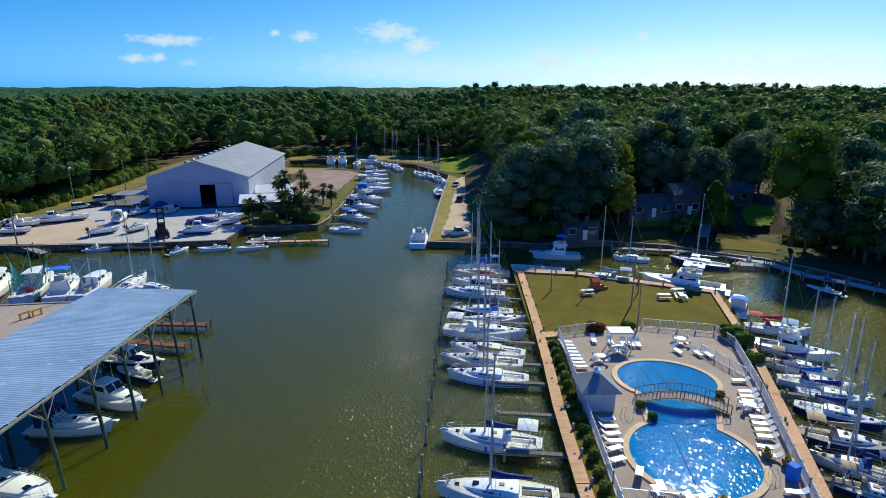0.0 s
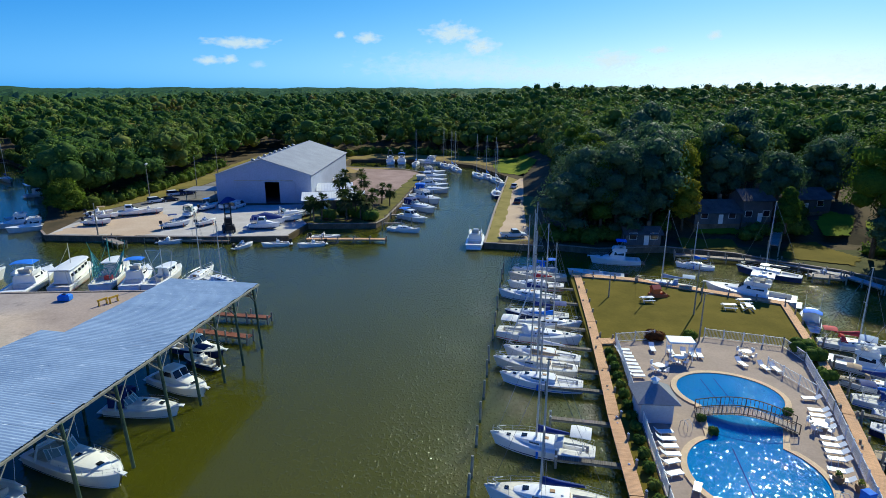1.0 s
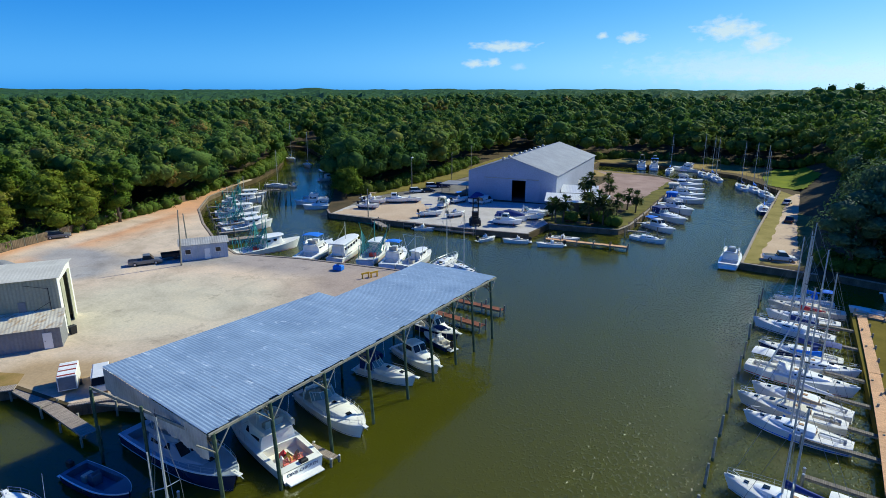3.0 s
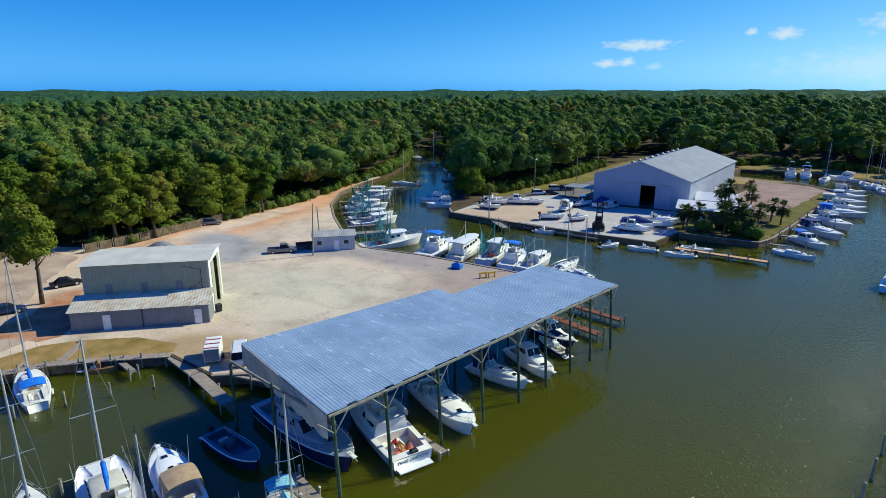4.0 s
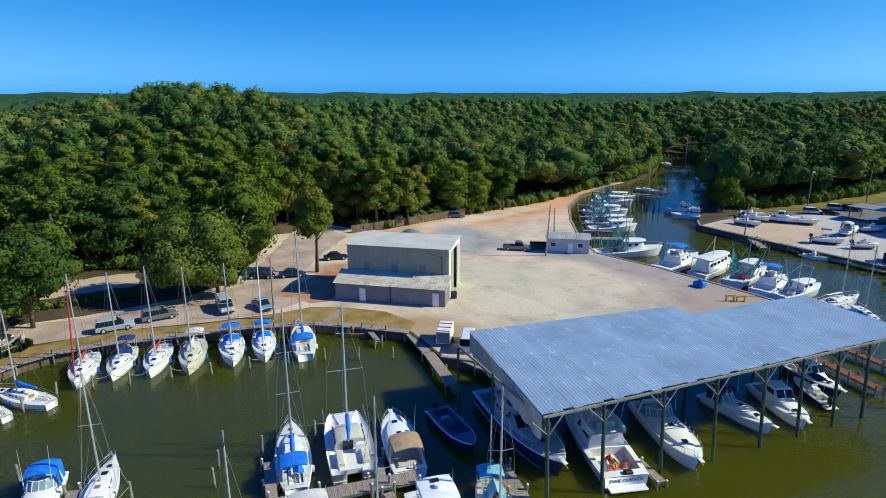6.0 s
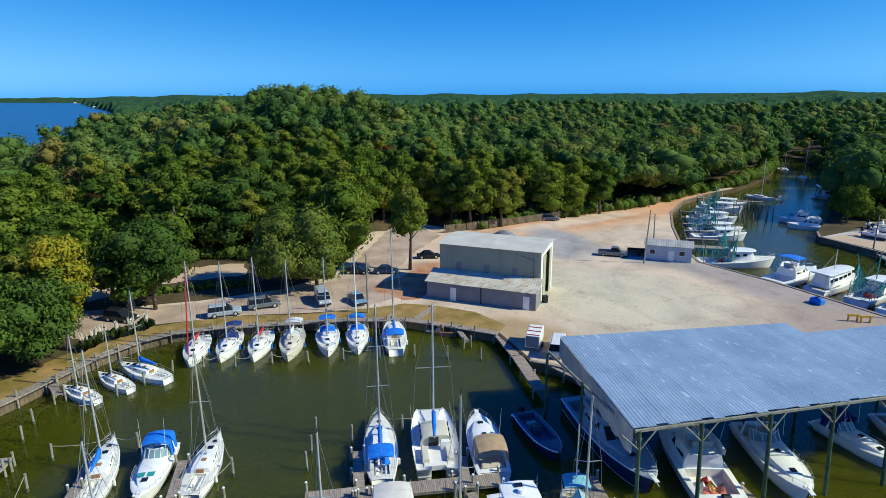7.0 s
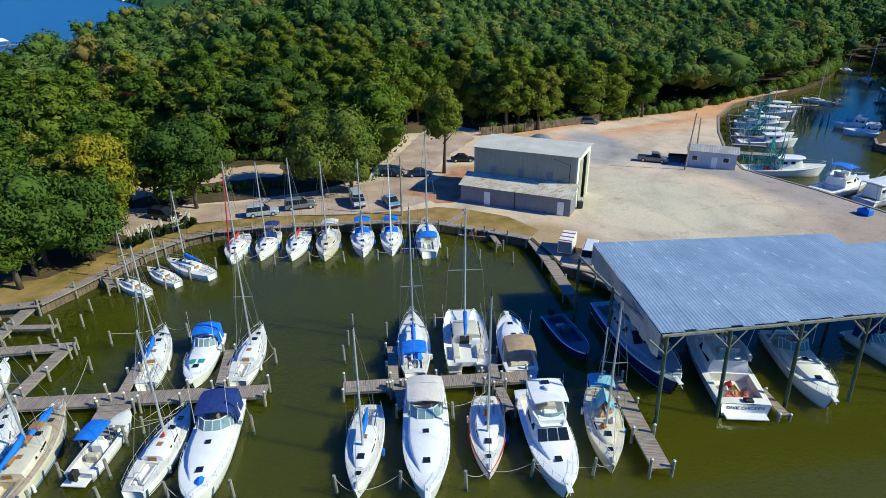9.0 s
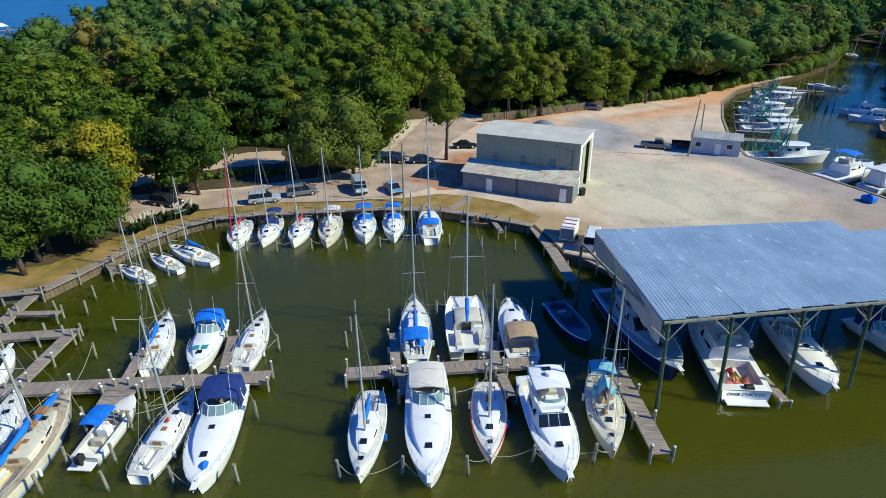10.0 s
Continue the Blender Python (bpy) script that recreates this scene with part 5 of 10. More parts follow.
dock("finger_pier", [(-83.0, 112.0), (-77.0, 108.0)], 1.6, 0.9, DOCK_WOOD, "short grey timber landing at the quay", 2.0)
# island boardwalks
dock("boardwalk", [(13.4, 96.2), (12.8, 75.6), (12.2, 61.7), (11.6, 51.8), (11.3, 40), (11.2, 25)], 1.15, 1.25, BOARDWALK, "orange-tan pine boardwalk along the pool island", 3.5, "", False, 0.3)
dock("boardwalk", [(12.6, 96.6), (23, 94.9), (32.2, 90.7), (42.6, 85.9)], 1.5, 1.25, BOARDWALK, "orange-tan pine boardwalk along the lawn", 3.5, "", True, 0.5)
dock("boardwalk", [(42.4, 86.0), (38.0, 66), (34.6, 54.3), (29.6, 37.6), (26.2, 25)], 1.05, 1.25, BOARDWALK, "orange-tan pine boardwalk beside the moored boats", 3.5, "", False, 0.3)
dock("boardwalk", [(13.0, 69.2), (15.0, 69.6)], 1.6, 1.25, BOARDWALK, "short boardwalk link to the pool gate", 3.5, "", False, 0.3)


# ---- boats ----
def ease(table, s):
    """Straight-line reading of a table of (s, value)."""
    for (a, p), (b, q) in zip(table, table[1:]):
        if s <= b:
            return p + (q - p) * (s - a) / (b - a)
    return table[-1][1]


SAIL_PLAN = [(0, 0.58), (0.06, 0.70), (0.12, 0.79), (0.2, 0.89), (0.3, 0.965), (0.4, 0.995), (0.48, 1.0), (0.56, 0.97), (0.64, 0.90), (0.72, 0.79), (0.8, 0.64), (0.87, 0.465), (0.93, 0.28), (0.97, 0.14), (1, 0.03)]
MOTOR_PLAN = [(0, 0.90), (0.12, 0.955), (0.3, 1.0), (0.5, 1.0), (0.6, 0.985), (0.68, 0.945), (0.76, 0.865), (0.83, 0.75), (0.89, 0.60), (0.94, 0.42), (0.975, 0.24), (1, 0.05)]


def hull_parts(root, L, B, plan, free, bow_rise, hull, deck, bottom, stripe, well, well_w, well_z, flare=0.0, keel=0.5, inside_mat=None, rail_mat=None):
    """Hull, rub rail, boot stripe, deck with an open well, and the well's lining."""
    S = [i / 16 for i in range(17)] + [0.905, 0.965, 0.985]
    S = sorted(set(S + list(well)))
    X = lambda s: (s - 0.5) * L
    w = lambda s: ease(plan, s) * B / 2
    sh = lambda s: free + bow_rise * s * s
    h, bt, st, rail = Solid(), Solid(), Solid(), Solid()
    top, low = [], []
    for s in S:
        a, z, x = w(s), sh(s), X(s)
        over = 0.05 * L * s ** 6
        yl = a * (0.93 - flare * s)
        ring = [(x + over, -a, z), (x + over * 0.6, -a * (0.985 - flare * 0.3 * s), z * 0.6), (x, -yl, 0.12), (x, -yl * 0.97, 0.0)]
        ring = ring + [(p, -q, r) for p, q, r in ring[::-1]]
        top.append(ring)
        k = min(1, (1 - s) * 5)
        low.append([(x, -yl * 0.97, 0.0), (x, -yl * 0.6, -keel * 0.6 * k), (x, 0, -keel * k), (x, yl * 0.6, -keel * 0.6 * k), (x, yl * 0.97, 0.0)])
    h.loft([r[:4] for r in top])
    h.loft([r[4:] for r in top])
    h.add(top[0], [(0, 1, 2, 3, 4, 5, 6, 7)])
    bt.loft(low)
    bt.add(low[0], [(0, 1, 2, 3, 4)])
    part("hull", h, hull, root, "", True)
    part("bottom", bt, bottom, root)
    for side in (0, 1):
        q = [[(p[0], p[1] * 1.012, p[2] + d) for p in (r[2] if side == 0 else r[5],) for d in (0.0, 0.13)] for r in top]
        st.loft(q)
        q = [[(r[0 if side == 0 else 7][0], r[0 if side == 0 else 7][1] * m, r[0][2] + d) for m, d in ((1.0, -0.1), (1.03, -0.06), (1.03, 0.0), (0.96, 0.03))] for r in top]
        rail.loft(q)
    part("boot_stripe", st, stripe, root)
    part("toe_rail", rail, rail_mat or (hull if hull is not NAVY else WHITE), root)
    d, wl = Solid(), Solid()
    w0, w1 = well
    for s0, s1 in zip(S, S[1:]):
        rows_ = []
        for s in (s0, s1):
            over = 0.05 * L * s ** 6
            a, z, x = w(s), sh(s), X(s) + over
            c = min(well_w * B / 2, a * 0.8)
            rows_.append([(x, -a, z), (x, -c, z + 0.05), (x, 0, z + 0.08), (x, c, z + 0.05), (x, a, z)])
        if w0 - 1e-6 <= s0 and s1 <= w1 + 1e-6:
            d.loft([r[:2] for r in rows_])
            d.loft([r[3:] for r in rows_])
            fl = [[(r[1][0], r[1][1], r[1][2]), (r[1][0], r[1][1], well_z), (r[3][0], r[3][1], well_z), (r[3][0], r[3][1], r[3][2])] for r in rows_]
            wl.loft(fl)
            for s, r in ((s0, fl[0]), (s1, fl[1])):
                if abs(s - w0) < 1e-6 or abs(s - w1) < 1e-6:
                    wl.add(r, [(0, 1, 2, 3)])
        else:
            d.loft(rows_)
    part("deck", d, deck, root, "", "rounded")
    part("cockpit", wl, inside_mat or deck, root)
    return X, w, sh


def rails(root, X, w, sh, s0, s1, n, hgt, mat=None, name="lifeline"):
    """Stanchions, one object each, and a wire along each side, joined round the bow when s1 is 1."""
    line = Solid()
    near = root.location.length < 54
    n = n if near else 3
    for side in (-1, 1):
        pts = []
        for i in range(n + 1):
            s = s0 + (s1 - s0) * i / n
            p = (X(s) + 0.05 * (X(1) - X(0)) * s ** 6, side * w(s) * 0.95, sh(s))
            q = (p[0], p[1], p[2] + hgt)
            pts.append(q)
            if near:
                part("stanchion", Solid().rod(p, q, 0.016, 0.016, 4), mat or STEEL, root)
        line.tube(pts, 0.012, 4)
        line.tube([(p[0], p[1], p[2] - hgt * 0.5) for p in pts], 0.008, 3)
    part(name, line, mat or STEEL, root)


def canopy_solid(x0, x1, half, z, arch=0.18, sag=0.05, drop=0.0):
    """A stretched cloth or moulded top, bowed both ways, its sides turned down by drop."""
    s = Solid()
    rings_ = []
    for i in range(7):
        k = i / 6
        x = x0 + (x1 - x0) * k
        dz = -(abs(k - 0.5) * 2) ** 2.4 * sag
        rings_.append([(x, half * q * (1.0 - 0.06 * (abs(k - 0.5) * 2) ** 4), z + dz + arch * (1 - q * q) - (drop if abs(q) > 0.99 else 0.0)) for q in (-1.02, -0.96, -0.75, -0.4, 0, 0.4, 0.75, 0.96, 1.02)])
    s.loft(rings_)
    s.loft([[(p[0], p[1] * 0.985, p[2] - 0.04) for p in r] for r in rings_[::-1]])
    return s


def hoop(parent, base, top):
    """A bent tube over the boat: from one side's foot over two top corners to the other side."""
    (bx, by, bz), (tx, ty, tz) = base, top
    part("awning_frame", Solid().tube([(bx, -by, bz), (tx, -ty, tz), (tx, ty, tz), (bx, by, bz)], 0.022, 4), STEEL, parent)


def sailboat(x, y, turn, L, label, hull=None, canvas=None, cover=True, dodger=None, jib=None, mast=1.22, beam=0.31, stripe=None, bottom=None, rigs=True, boom_swing=0.0, deck=None, mizzen=False, group="moored sailboats", fine=True, toe=None):
    hull, canvas, stripe = hull or WHITE, canvas or BLUE_CANVAS, stripe or NAVY
    B = L * beam
    root = thing("sailboat", label, "sailboat", pose(x, y, 0, 0, 0, turn), group)
    X, w, sh = hull_parts(root, L, B, SAIL_PLAN, 0.10 * L ** 0.9 + 0.12, 0.035 * L, hull, deck or DECK_GREY, bottom or ANTIFOUL, stripe, (0.0625, 0.3125), 0.42, 0.45, rail_mat=toe)
    # cabin trunk
    tr, wn_l = Solid(), []
    rg_ = []
    for s, hw, hh in ((0.34, 0.66, 0.40), (0.42, 0.68, 0.42), (0.55, 0.66, 0.38), (0.68, 0.58, 0.30), (0.77, 0.45, 0.14), (0.80, 0.36, 0.03)):
        a, z = w(s) * hw, sh(s) + 0.04
        rg_.append([(X(s), -a, z), (X(s), -a * 0.86, z + hh), (X(s), -a * 0.4, z + hh + 0.06), (X(s), a * 0.4, z + hh + 0.06), (X(s), a * 0.86, z + hh), (X(s), a, z)])
    tr.loft(rg_)
    tr.add(rg_[0], [(5, 4, 3, 2, 1, 0)])
    part("cabin", tr, hull if hull is not NAVY else WHITE, root, "low cabin trunk", "rounded")
    for side in (-1, 1):
        for s0, s1 in ((0.40, 0.50), (0.54, 0.64)):
            q = Solid()
            pts = []
            for s, k in ((s0, 0), (s1, 0), (s1, 1), (s0, 1)):
                a = w(s) * ease([(0.34, 0.66), (0.55, 0.66), (0.68, 0.58)], s)
                z = sh(s) + 0.04 + ease([(0.34, 0.40), (0.55, 0.38), (0.68, 0.30)], s) * (0.75 if k else 0.35)
                f = 1 - 0.14 * (0.75 if k else 0.35)
                pts.append((X(s), side * (a * f + 0.012), z))
            q.add(pts, [(0, 1, 2, 3)])
            q.add([(p[0], p[1] - side * 0.03, p[2]) for p in pts], [(3, 2, 1, 0)])
            part("cabin_window", q, GLASS, root)
    for s, sz in ((0.70, 0.5), (0.48, 0.42), (0.86, 0.36)):
        zt = sh(s) + (0.08 if s > 0.8 else 0.04 + ease([(0.34, 0.46), (0.55, 0.44), (0.68, 0.36), (0.77, 0.2)], s)) - 0.02
        part("hatch", Solid().soft(X(s), 0, zt, sz, sz, 0.09, 0.03), GLASS if s > 0.6 else TEAK, root)
    part("companionway", Solid().box(X(0.335), 0, 0.6, 0.06, 0.62, sh(0.33) - 0.2), TEAK, root)
    for side in (-1, 1):
        part("cockpit_seat", Solid().soft(X(0.2), side * w(0.2) * 0.3, 0.42, L * 0.22, w(0.2) * 0.2, 0.38, 0.04), CREAM if hull is CREAM else WHITE, root)
    wh = Solid()
    ctr = Vector((X(0.12), 0, 1.15))
    ring = [ctr + Vector((0.05, math.cos(a * 0.5236) * 0.4, math.sin(a * 0.5236) * 0.4)) for a in range(13)]
    wh.tube(ring, 0.025, 4)
    wh.rod((X(0.12), 0, 0.42), (X(0.12), 0, 1.15), 0.09, 0.06, 6)
    part("wheel", wh, STEEL, root)
    # spar
    ms, hm = 0.58, L * mast
    zb = sh(ms) + 0.35
    mt = part("mast", Solid().rod((X(ms), 0, zb - 0.3), (X(ms) - 0.01 * L, 0, zb + hm), 0.10, 0.065, 8), ALU, root)
    part("masthead", Solid().box(X(ms) - 0.01 * L, 0, zb + hm, 0.35, 0.08, 0.08).rod((X(ms) - 0.01 * L, 0, zb + hm), (X(ms) - 0.01 * L, 0, zb + hm + 0.5), 0.012, 0.012, 4), BLACK, mt)
    tip = (X(ms) - 0.01 * L, 0, zb + hm)
    for f in ((0.52,) if hm < 12 else (0.4, 0.7)):
        sp = Solid()
        for side in (-1, 1):
            sp.rod((X(ms), 0, zb + hm * f), (X(ms) - 0.12, side * B * (0.33 if f < 0.6 else 0.24), zb + hm * f + 0.06), 0.035, 0.025, 4)
        part("spreader", sp, ALU, mt)
    if rigs:
        part("forestay", Solid().rod((X(0.99), 0, sh(1)), tip, 0.016, 0.016, 3), WIRE, root)
        part("backstay", Solid().rod((X(0.01), 0, sh(0)), tip, 0.016, 0.016, 3), WIRE, root)
        for side in (-1, 1):
            chain = (X(ms) - 0.15, side * w(ms) * 0.93, sh(ms))
            spr = (X(ms) - 0.12, side * B * 0.33, zb + hm * (0.52 if hm < 12 else 0.4))
            part("shroud", Solid().tube([chain, spr, tip], 0.016, 3), WIRE, root)
            if root.location.length < 70:
                part("lower_shroud", Solid().rod((chain[0] - 0.4, chain[1], chain[2]), (X(ms), 0, zb + hm * 0.5), 0.014, 0.014, 3), WIRE, root)
    if jib:
        a, b = Vector((X(0.975), 0, sh(1) + 0.5)), Vector(tip)
        part("furled_jib", Solid().rod(a, a.lerp(b, 0.3), 0.06, 0.10, 6).rod(a.lerp(b, 0.3), a.lerp(b, 0.92), 0.10, 0.04, 6), jib, root)
    bz = zb + 0.75
    bl = L * 0.37
    c, s_ = math.cos(radians(boom_swing)), math.sin(radians(boom_swing))
    end = (X(ms) - bl * c, -bl * s_, bz + 0.12)
    bo = part("boom", Solid().rod((X(ms) - 0.1, 0, bz), end, 0.065, 0.055, 6), ALU, root)
    if cover:
        cv = Solid()
        rr = []
        for i, (r, up_) in enumerate(((0.15, 0.62), (0.26, 0.5), (0.29, 0.37), (0.26, 0.28), (0.22, 0.22), (0.15, 0.15), (0.08, 0.08))):
            k = 0.01 + i / 6 * 0.97
            cx, cy, cz = X(ms) - 0.08 - (bl - 0.1) * k * c, -bl * s_ * k, bz + 0.12 * k
            rr.append([(cx, cy + r * 0.75 * math.cos(q * 1.0472), cz + up_ * 0.4 + (up_ * 0.6 + 0.05) * math.sin(q * 1.0472)) for q in range(6)])
        cv.loft(rr, closed=True, caps=True)
        part("sail_cover", cv, canvas, bo, "folded sail under its cover", True)
    if dodger:
        dz = sh(0.34) + 0.95
        dd = Solid()
        half = w(0.34) * 0.68
        rr = []
        for xk, zz in ((X(0.42), dz - 0.75), (X(0.37), dz - 0.1), (X(0.31), dz)):
            rr.append([(xk, half * q, zz + (0.12 if zz > dz - 0.5 else 0.05) * (1 - q * q) - (0.55 if abs(q) == 1 and zz > dz - 0.5 else 0)) for q in (-1, -0.85, 0, 0.85, 1)])
        dd.loft(rr)
        part("dodger", dd, dodger, root, "canvas spray hood", "rounded")
        bz2 = sh(0.15) + 1.75
        bm_ = part("bimini", canopy_solid(X(0.05), X(0.25), w(0.15) * 0.85, bz2), dodger, root, "canvas cockpit awning", "rounded")
        for xx in (X(0.06), X(0.24)):
            hoop(bm_, (X(0.15), w(0.15) * 0.9, sh(0.15)), (xx, w(0.15) * 0.84, bz2 - 0.03))
    if mizzen:
        part("mizzen_mast", Solid().rod((X(0.14), 0, sh(0.1)), (X(0.14), 0, sh(0.1) + hm * 0.62), 0.07, 0.05, 6), ALU, root)
    if fine:
        rails(root, X, w, sh, 0.02, 0.98, 6, 0.6, None)
        pf = Solid()
        for side in (-1, 1):
            pf.rod((X(0.98), side * 0.05, sh(1) + 0.6), (X(0.9), side * w(0.9) * 0.9, sh(0.9) + 0.62), 0.025, 0.025, 4)
        part("pulpit", pf, STEEL, root)
        for s, side in ((0.3, -1), (0.55, 1)):
            part("fender", Solid().rod((X(s), side * (w(s) + 0.1), 0.15), (X(s), side * (w(s) + 0.1), 0.75), 0.11, 0.11, 7), WHITE if side < 0 else BLUE_CANVAS, root)
        part("anchor", Solid().box(X(0.99), 0, sh(1) + 0.05, 0.6, 0.12, 0.1).rod((X(1.0), 0, sh(1) + 0.1), (X(1.03), 0, sh(1) - 0.35), 0.04, 0.03, 4), STEEL, root)
    return root


def superstructure(root, X, w, sh, table, mat, name="cabin", base_drop=0.0):
    """A house lofted over (s, share of the beam, height) rows; a row of height 0 ends it."""
    s_ = Solid()
    rr = []
    for s, hw, hh in table:
        a, z = w(min(s, 0.8)) * hw, sh(s) - base_drop
        rr.append([(X(s), -a, z), (X(s), -a * 0.95, z + hh * 0.55), (X(s), -a * 0.87, z + hh * 0.9), (X(s), -a * 0.74, z + hh), (X(s), 0, z + hh + 0.07), (X(s), a * 0.74, z + hh), (X(s), a * 0.87, z + hh * 0.9), (X(s), a * 0.95, z + hh * 0.55), (X(s), a, z)])
    s_.loft(rr)
    s_.add(rr[0], [tuple(range(8, -1, -1))])
    s_.add(rr[-1], [tuple(range(9))])
    return part(name, s_, mat, root, "", "rounded")


def motor_boat(x, y, turn, L, label, kind="flybridge", hull=None, canvas=None, beam=0.34, stripe=None, group="moored motor boats", tower=False, fine=True, trim=None, topside=None):
    hull, stripe = hull or WHITE, stripe or NAVY
    B = L * beam
    paint = topside or WHITE
    root = thing("motor_boat", label, "motor boat", pose(x, y, 0, 0, 0, turn), group)
    free = 0.075 * L + 0.28
    X, w, sh = hull_parts(root, L, B, MOTOR_PLAN, free, 0.042 * L, hull, topside or (DECK_GREY if kind == "skiff" else WHITE), ANTIFOUL, stripe, (0.0625, 0.3125) if kind != "skiff" else (0.0625, 0.75), 0.78 if kind != "skiff" else 0.7, 0.55 if kind != "skiff" else 0.3, 0.16, 0.5, topside or DECK_GREY)
    part("swim_platform", Solid().soft(X(0) - 0.35, 0, 0.28, 0.8, B * 0.78, 0.1, 0.03), TEAK if kind == "trawler" else WHITE, root)
    dk = lambda s: sh(s) + 0.08
    if kind in ("flybridge", "trawler"):
        hh = 1.35 if kind == "flybridge" else 1.6
        superstructure(root, X, w, sh, [(0.33, 0.80, hh), (0.5, 0.80, hh), (0.58, 0.78, hh - 0.1), (0.66, 0.72, 0.45), (0.8, 0.5, 0.12)], paint)
        for side in (-1, 1):
            q = Solid()
            pts = [(X(s), side * (w(s) * 0.80 * f + 0.02), sh(s) + hz) for s, f, hz in ((0.36, 0.95, hh * 0.55), (0.56, 0.945, hh * 0.53), (0.55, 0.85, hh * 0.88), (0.36, 0.85, hh * 0.9))]
            q.add(pts, [(0, 1, 2, 3)]).add([(p[0], p[1] - side * 0.05, p[2]) for p in pts], [(3, 2, 1, 0)])
            part("side_window", q, GLASS, root)
        for i in (-1, 0, 1):
            q = Solid()
            a = w(0.6) * 0.72
            y0, y1 = a * (i / 1.5 - 0.30), a * (i / 1.5 + 0.30)
            q.add([(X(0.655) + 0.05, y0, sh(0.655) + 0.55), (X(0.655) + 0.05, y1, sh(0.655) + 0.55), (X(0.59) + 0.05, y1 * 0.92, sh(0.59) + hh - 0.16), (X(0.59) + 0.05, y0 * 0.92, sh(0.59) + hh - 0.16)], [(0, 1, 2, 3)])
            part("windshield", q, GLASS, root)
        fz = sh(0.45) + hh + 0.06
        fb = Solid()
        rr = []
        for s, a, h_ in ((0.30, 0.72, 0.5), (0.42, 0.76, 0.55), (0.52, 0.70, 0.55), (0.57, 0.62, 0.50), (0.60, 0.5, 0.06)):
            rr.append([(X(s), -w(s) * a, fz - 0.05), (X(s), -w(s) * a * 1.03, fz + h_), (X(s), -w(s) * a * 0.92, fz + h_), (X(s), -w(s) * a * 0.9, fz + 0.05), (X(s), w(s) * a * 0.9, fz + 0.05), (X(s), w(s) * a * 0.92, fz + h_), (X(s), w(s) * a * 1.03, fz + h_), (X(s), w(s) * a, fz - 0.05)])
        fb.loft(rr)
        part("flybridge", fb, paint, root, "", "rounded")
        part("helm_seat", Solid().soft(X(0.40), 0, fz + 0.05, 0.6, B * 0.4, 0.45, 0.06).soft(X(0.37), 0, fz + 0.4, 0.15, B * 0.4, 0.4, 0.05), CUSHION, root)
        part("helm_console", Solid().soft(X(0.51), 0, fz + 0.05, 0.5, B * 0.3, 0.7, 0.08), WHITE, root)
        if canvas is WHITE_CANVAS:
            top = part("hardtop", canopy_solid(X(0.27), X(0.535), w(0.4) * 0.80, fz + 1.7, 0.12, 0.06, 0.12), WHITE, root, "white moulded hard top", "rounded")
            part("top_hatch", Solid().soft(X(0.33), 0, fz + 1.84, 0.42, 0.6, 0.06, 0.02), GLASS, top)
            part("radar_dome", Solid().rod((X(0.40), 0, fz + 1.84), (X(0.40), 0, fz + 2.06), 0.3, 0.24, 12), WHITE, top, "", "rounded")
            for xx in (X(0.28), X(0.48)):
                hoop(top, (xx + 0.15, w(0.4) * 0.74, fz + 0.3), (xx, w(0.4) * 0.78, fz + 1.72))
            q = Solid()
            q.loft([[(X(0.565) - 0.12 * t_ * t_ * 4, w(0.5) * 0.62 * t_, fz + 0.48), (X(0.55) - 0.12 * t_ * t_ * 4, w(0.5) * 0.60 * t_, fz + 0.72)] for t_ in (-1, -0.5, 0, 0.5, 1)])
            part("wind_deflector", q, CLEAR_GLASS, root)
            part("dashboard", Solid().soft(X(0.535), 0, fz + 0.04, 0.085 * L, w(0.5) * 1.24, 0.48, 0.12), WHITE, root)
        elif canvas:
            top = part("bimini", canopy_solid(X(0.32), X(0.53), w(0.4) * 0.8, fz + 1.85), canvas, root, "canvas flybridge awning", "rounded")
            for xx in (X(0.33), X(0.52)):
                hoop(top, (X(0.43), w(0.4) * 0.75, fz + 0.3), (xx, w(0.4) * 0.8, fz + 1.8))
    elif kind == "express":
        superstructure(root, X, w, sh, [(0.36, 0.80, 0.50), (0.45, 0.80, 0.56), (0.56, 0.79, 0.53), (0.66, 0.75, 0.46), (0.75, 0.68, 0.36), (0.82, 0.56, 0.22), (0.87, 0.42, 0.10), (0.9, 0.3, 0.02)], WHITE, "foredeck_house")
        # windscreen: raked panes in a white frame, wrapping round to the sides
        rim = []
        for q in (-1, -0.86, -0.45, 0, 0.45, 0.86, 1):
            bx = X(0.44) - abs(q) ** 2.6 * L * 0.09
            rim.append(((bx, q * w(0.5) * 0.80, dk(0.5) + 0.46 - 0.25 * abs(q) ** 3), (bx - 0.55, q * w(0.5) * 0.75, dk(0.5) + 1.08)))
        for (a0, a1), (b0, b1) in zip(rim, rim[1:]):
            part("windshield", Solid().add([a0, b0, b1, a1], [(0, 1, 2, 3)]), CLEAR_GLASS, root, "pale tinted windscreen pane")
        fr_ = Solid()
        fr_.tube([r[1] for r in rim], 0.045, 5)
        fr_.tube([r[0] for r in rim], 0.04, 5)
        for a0, a1 in rim:
            fr_.rod(a0, a1, 0.035, 0.035, 4)
        part("windshield_frame", fr_, WHITE, root)
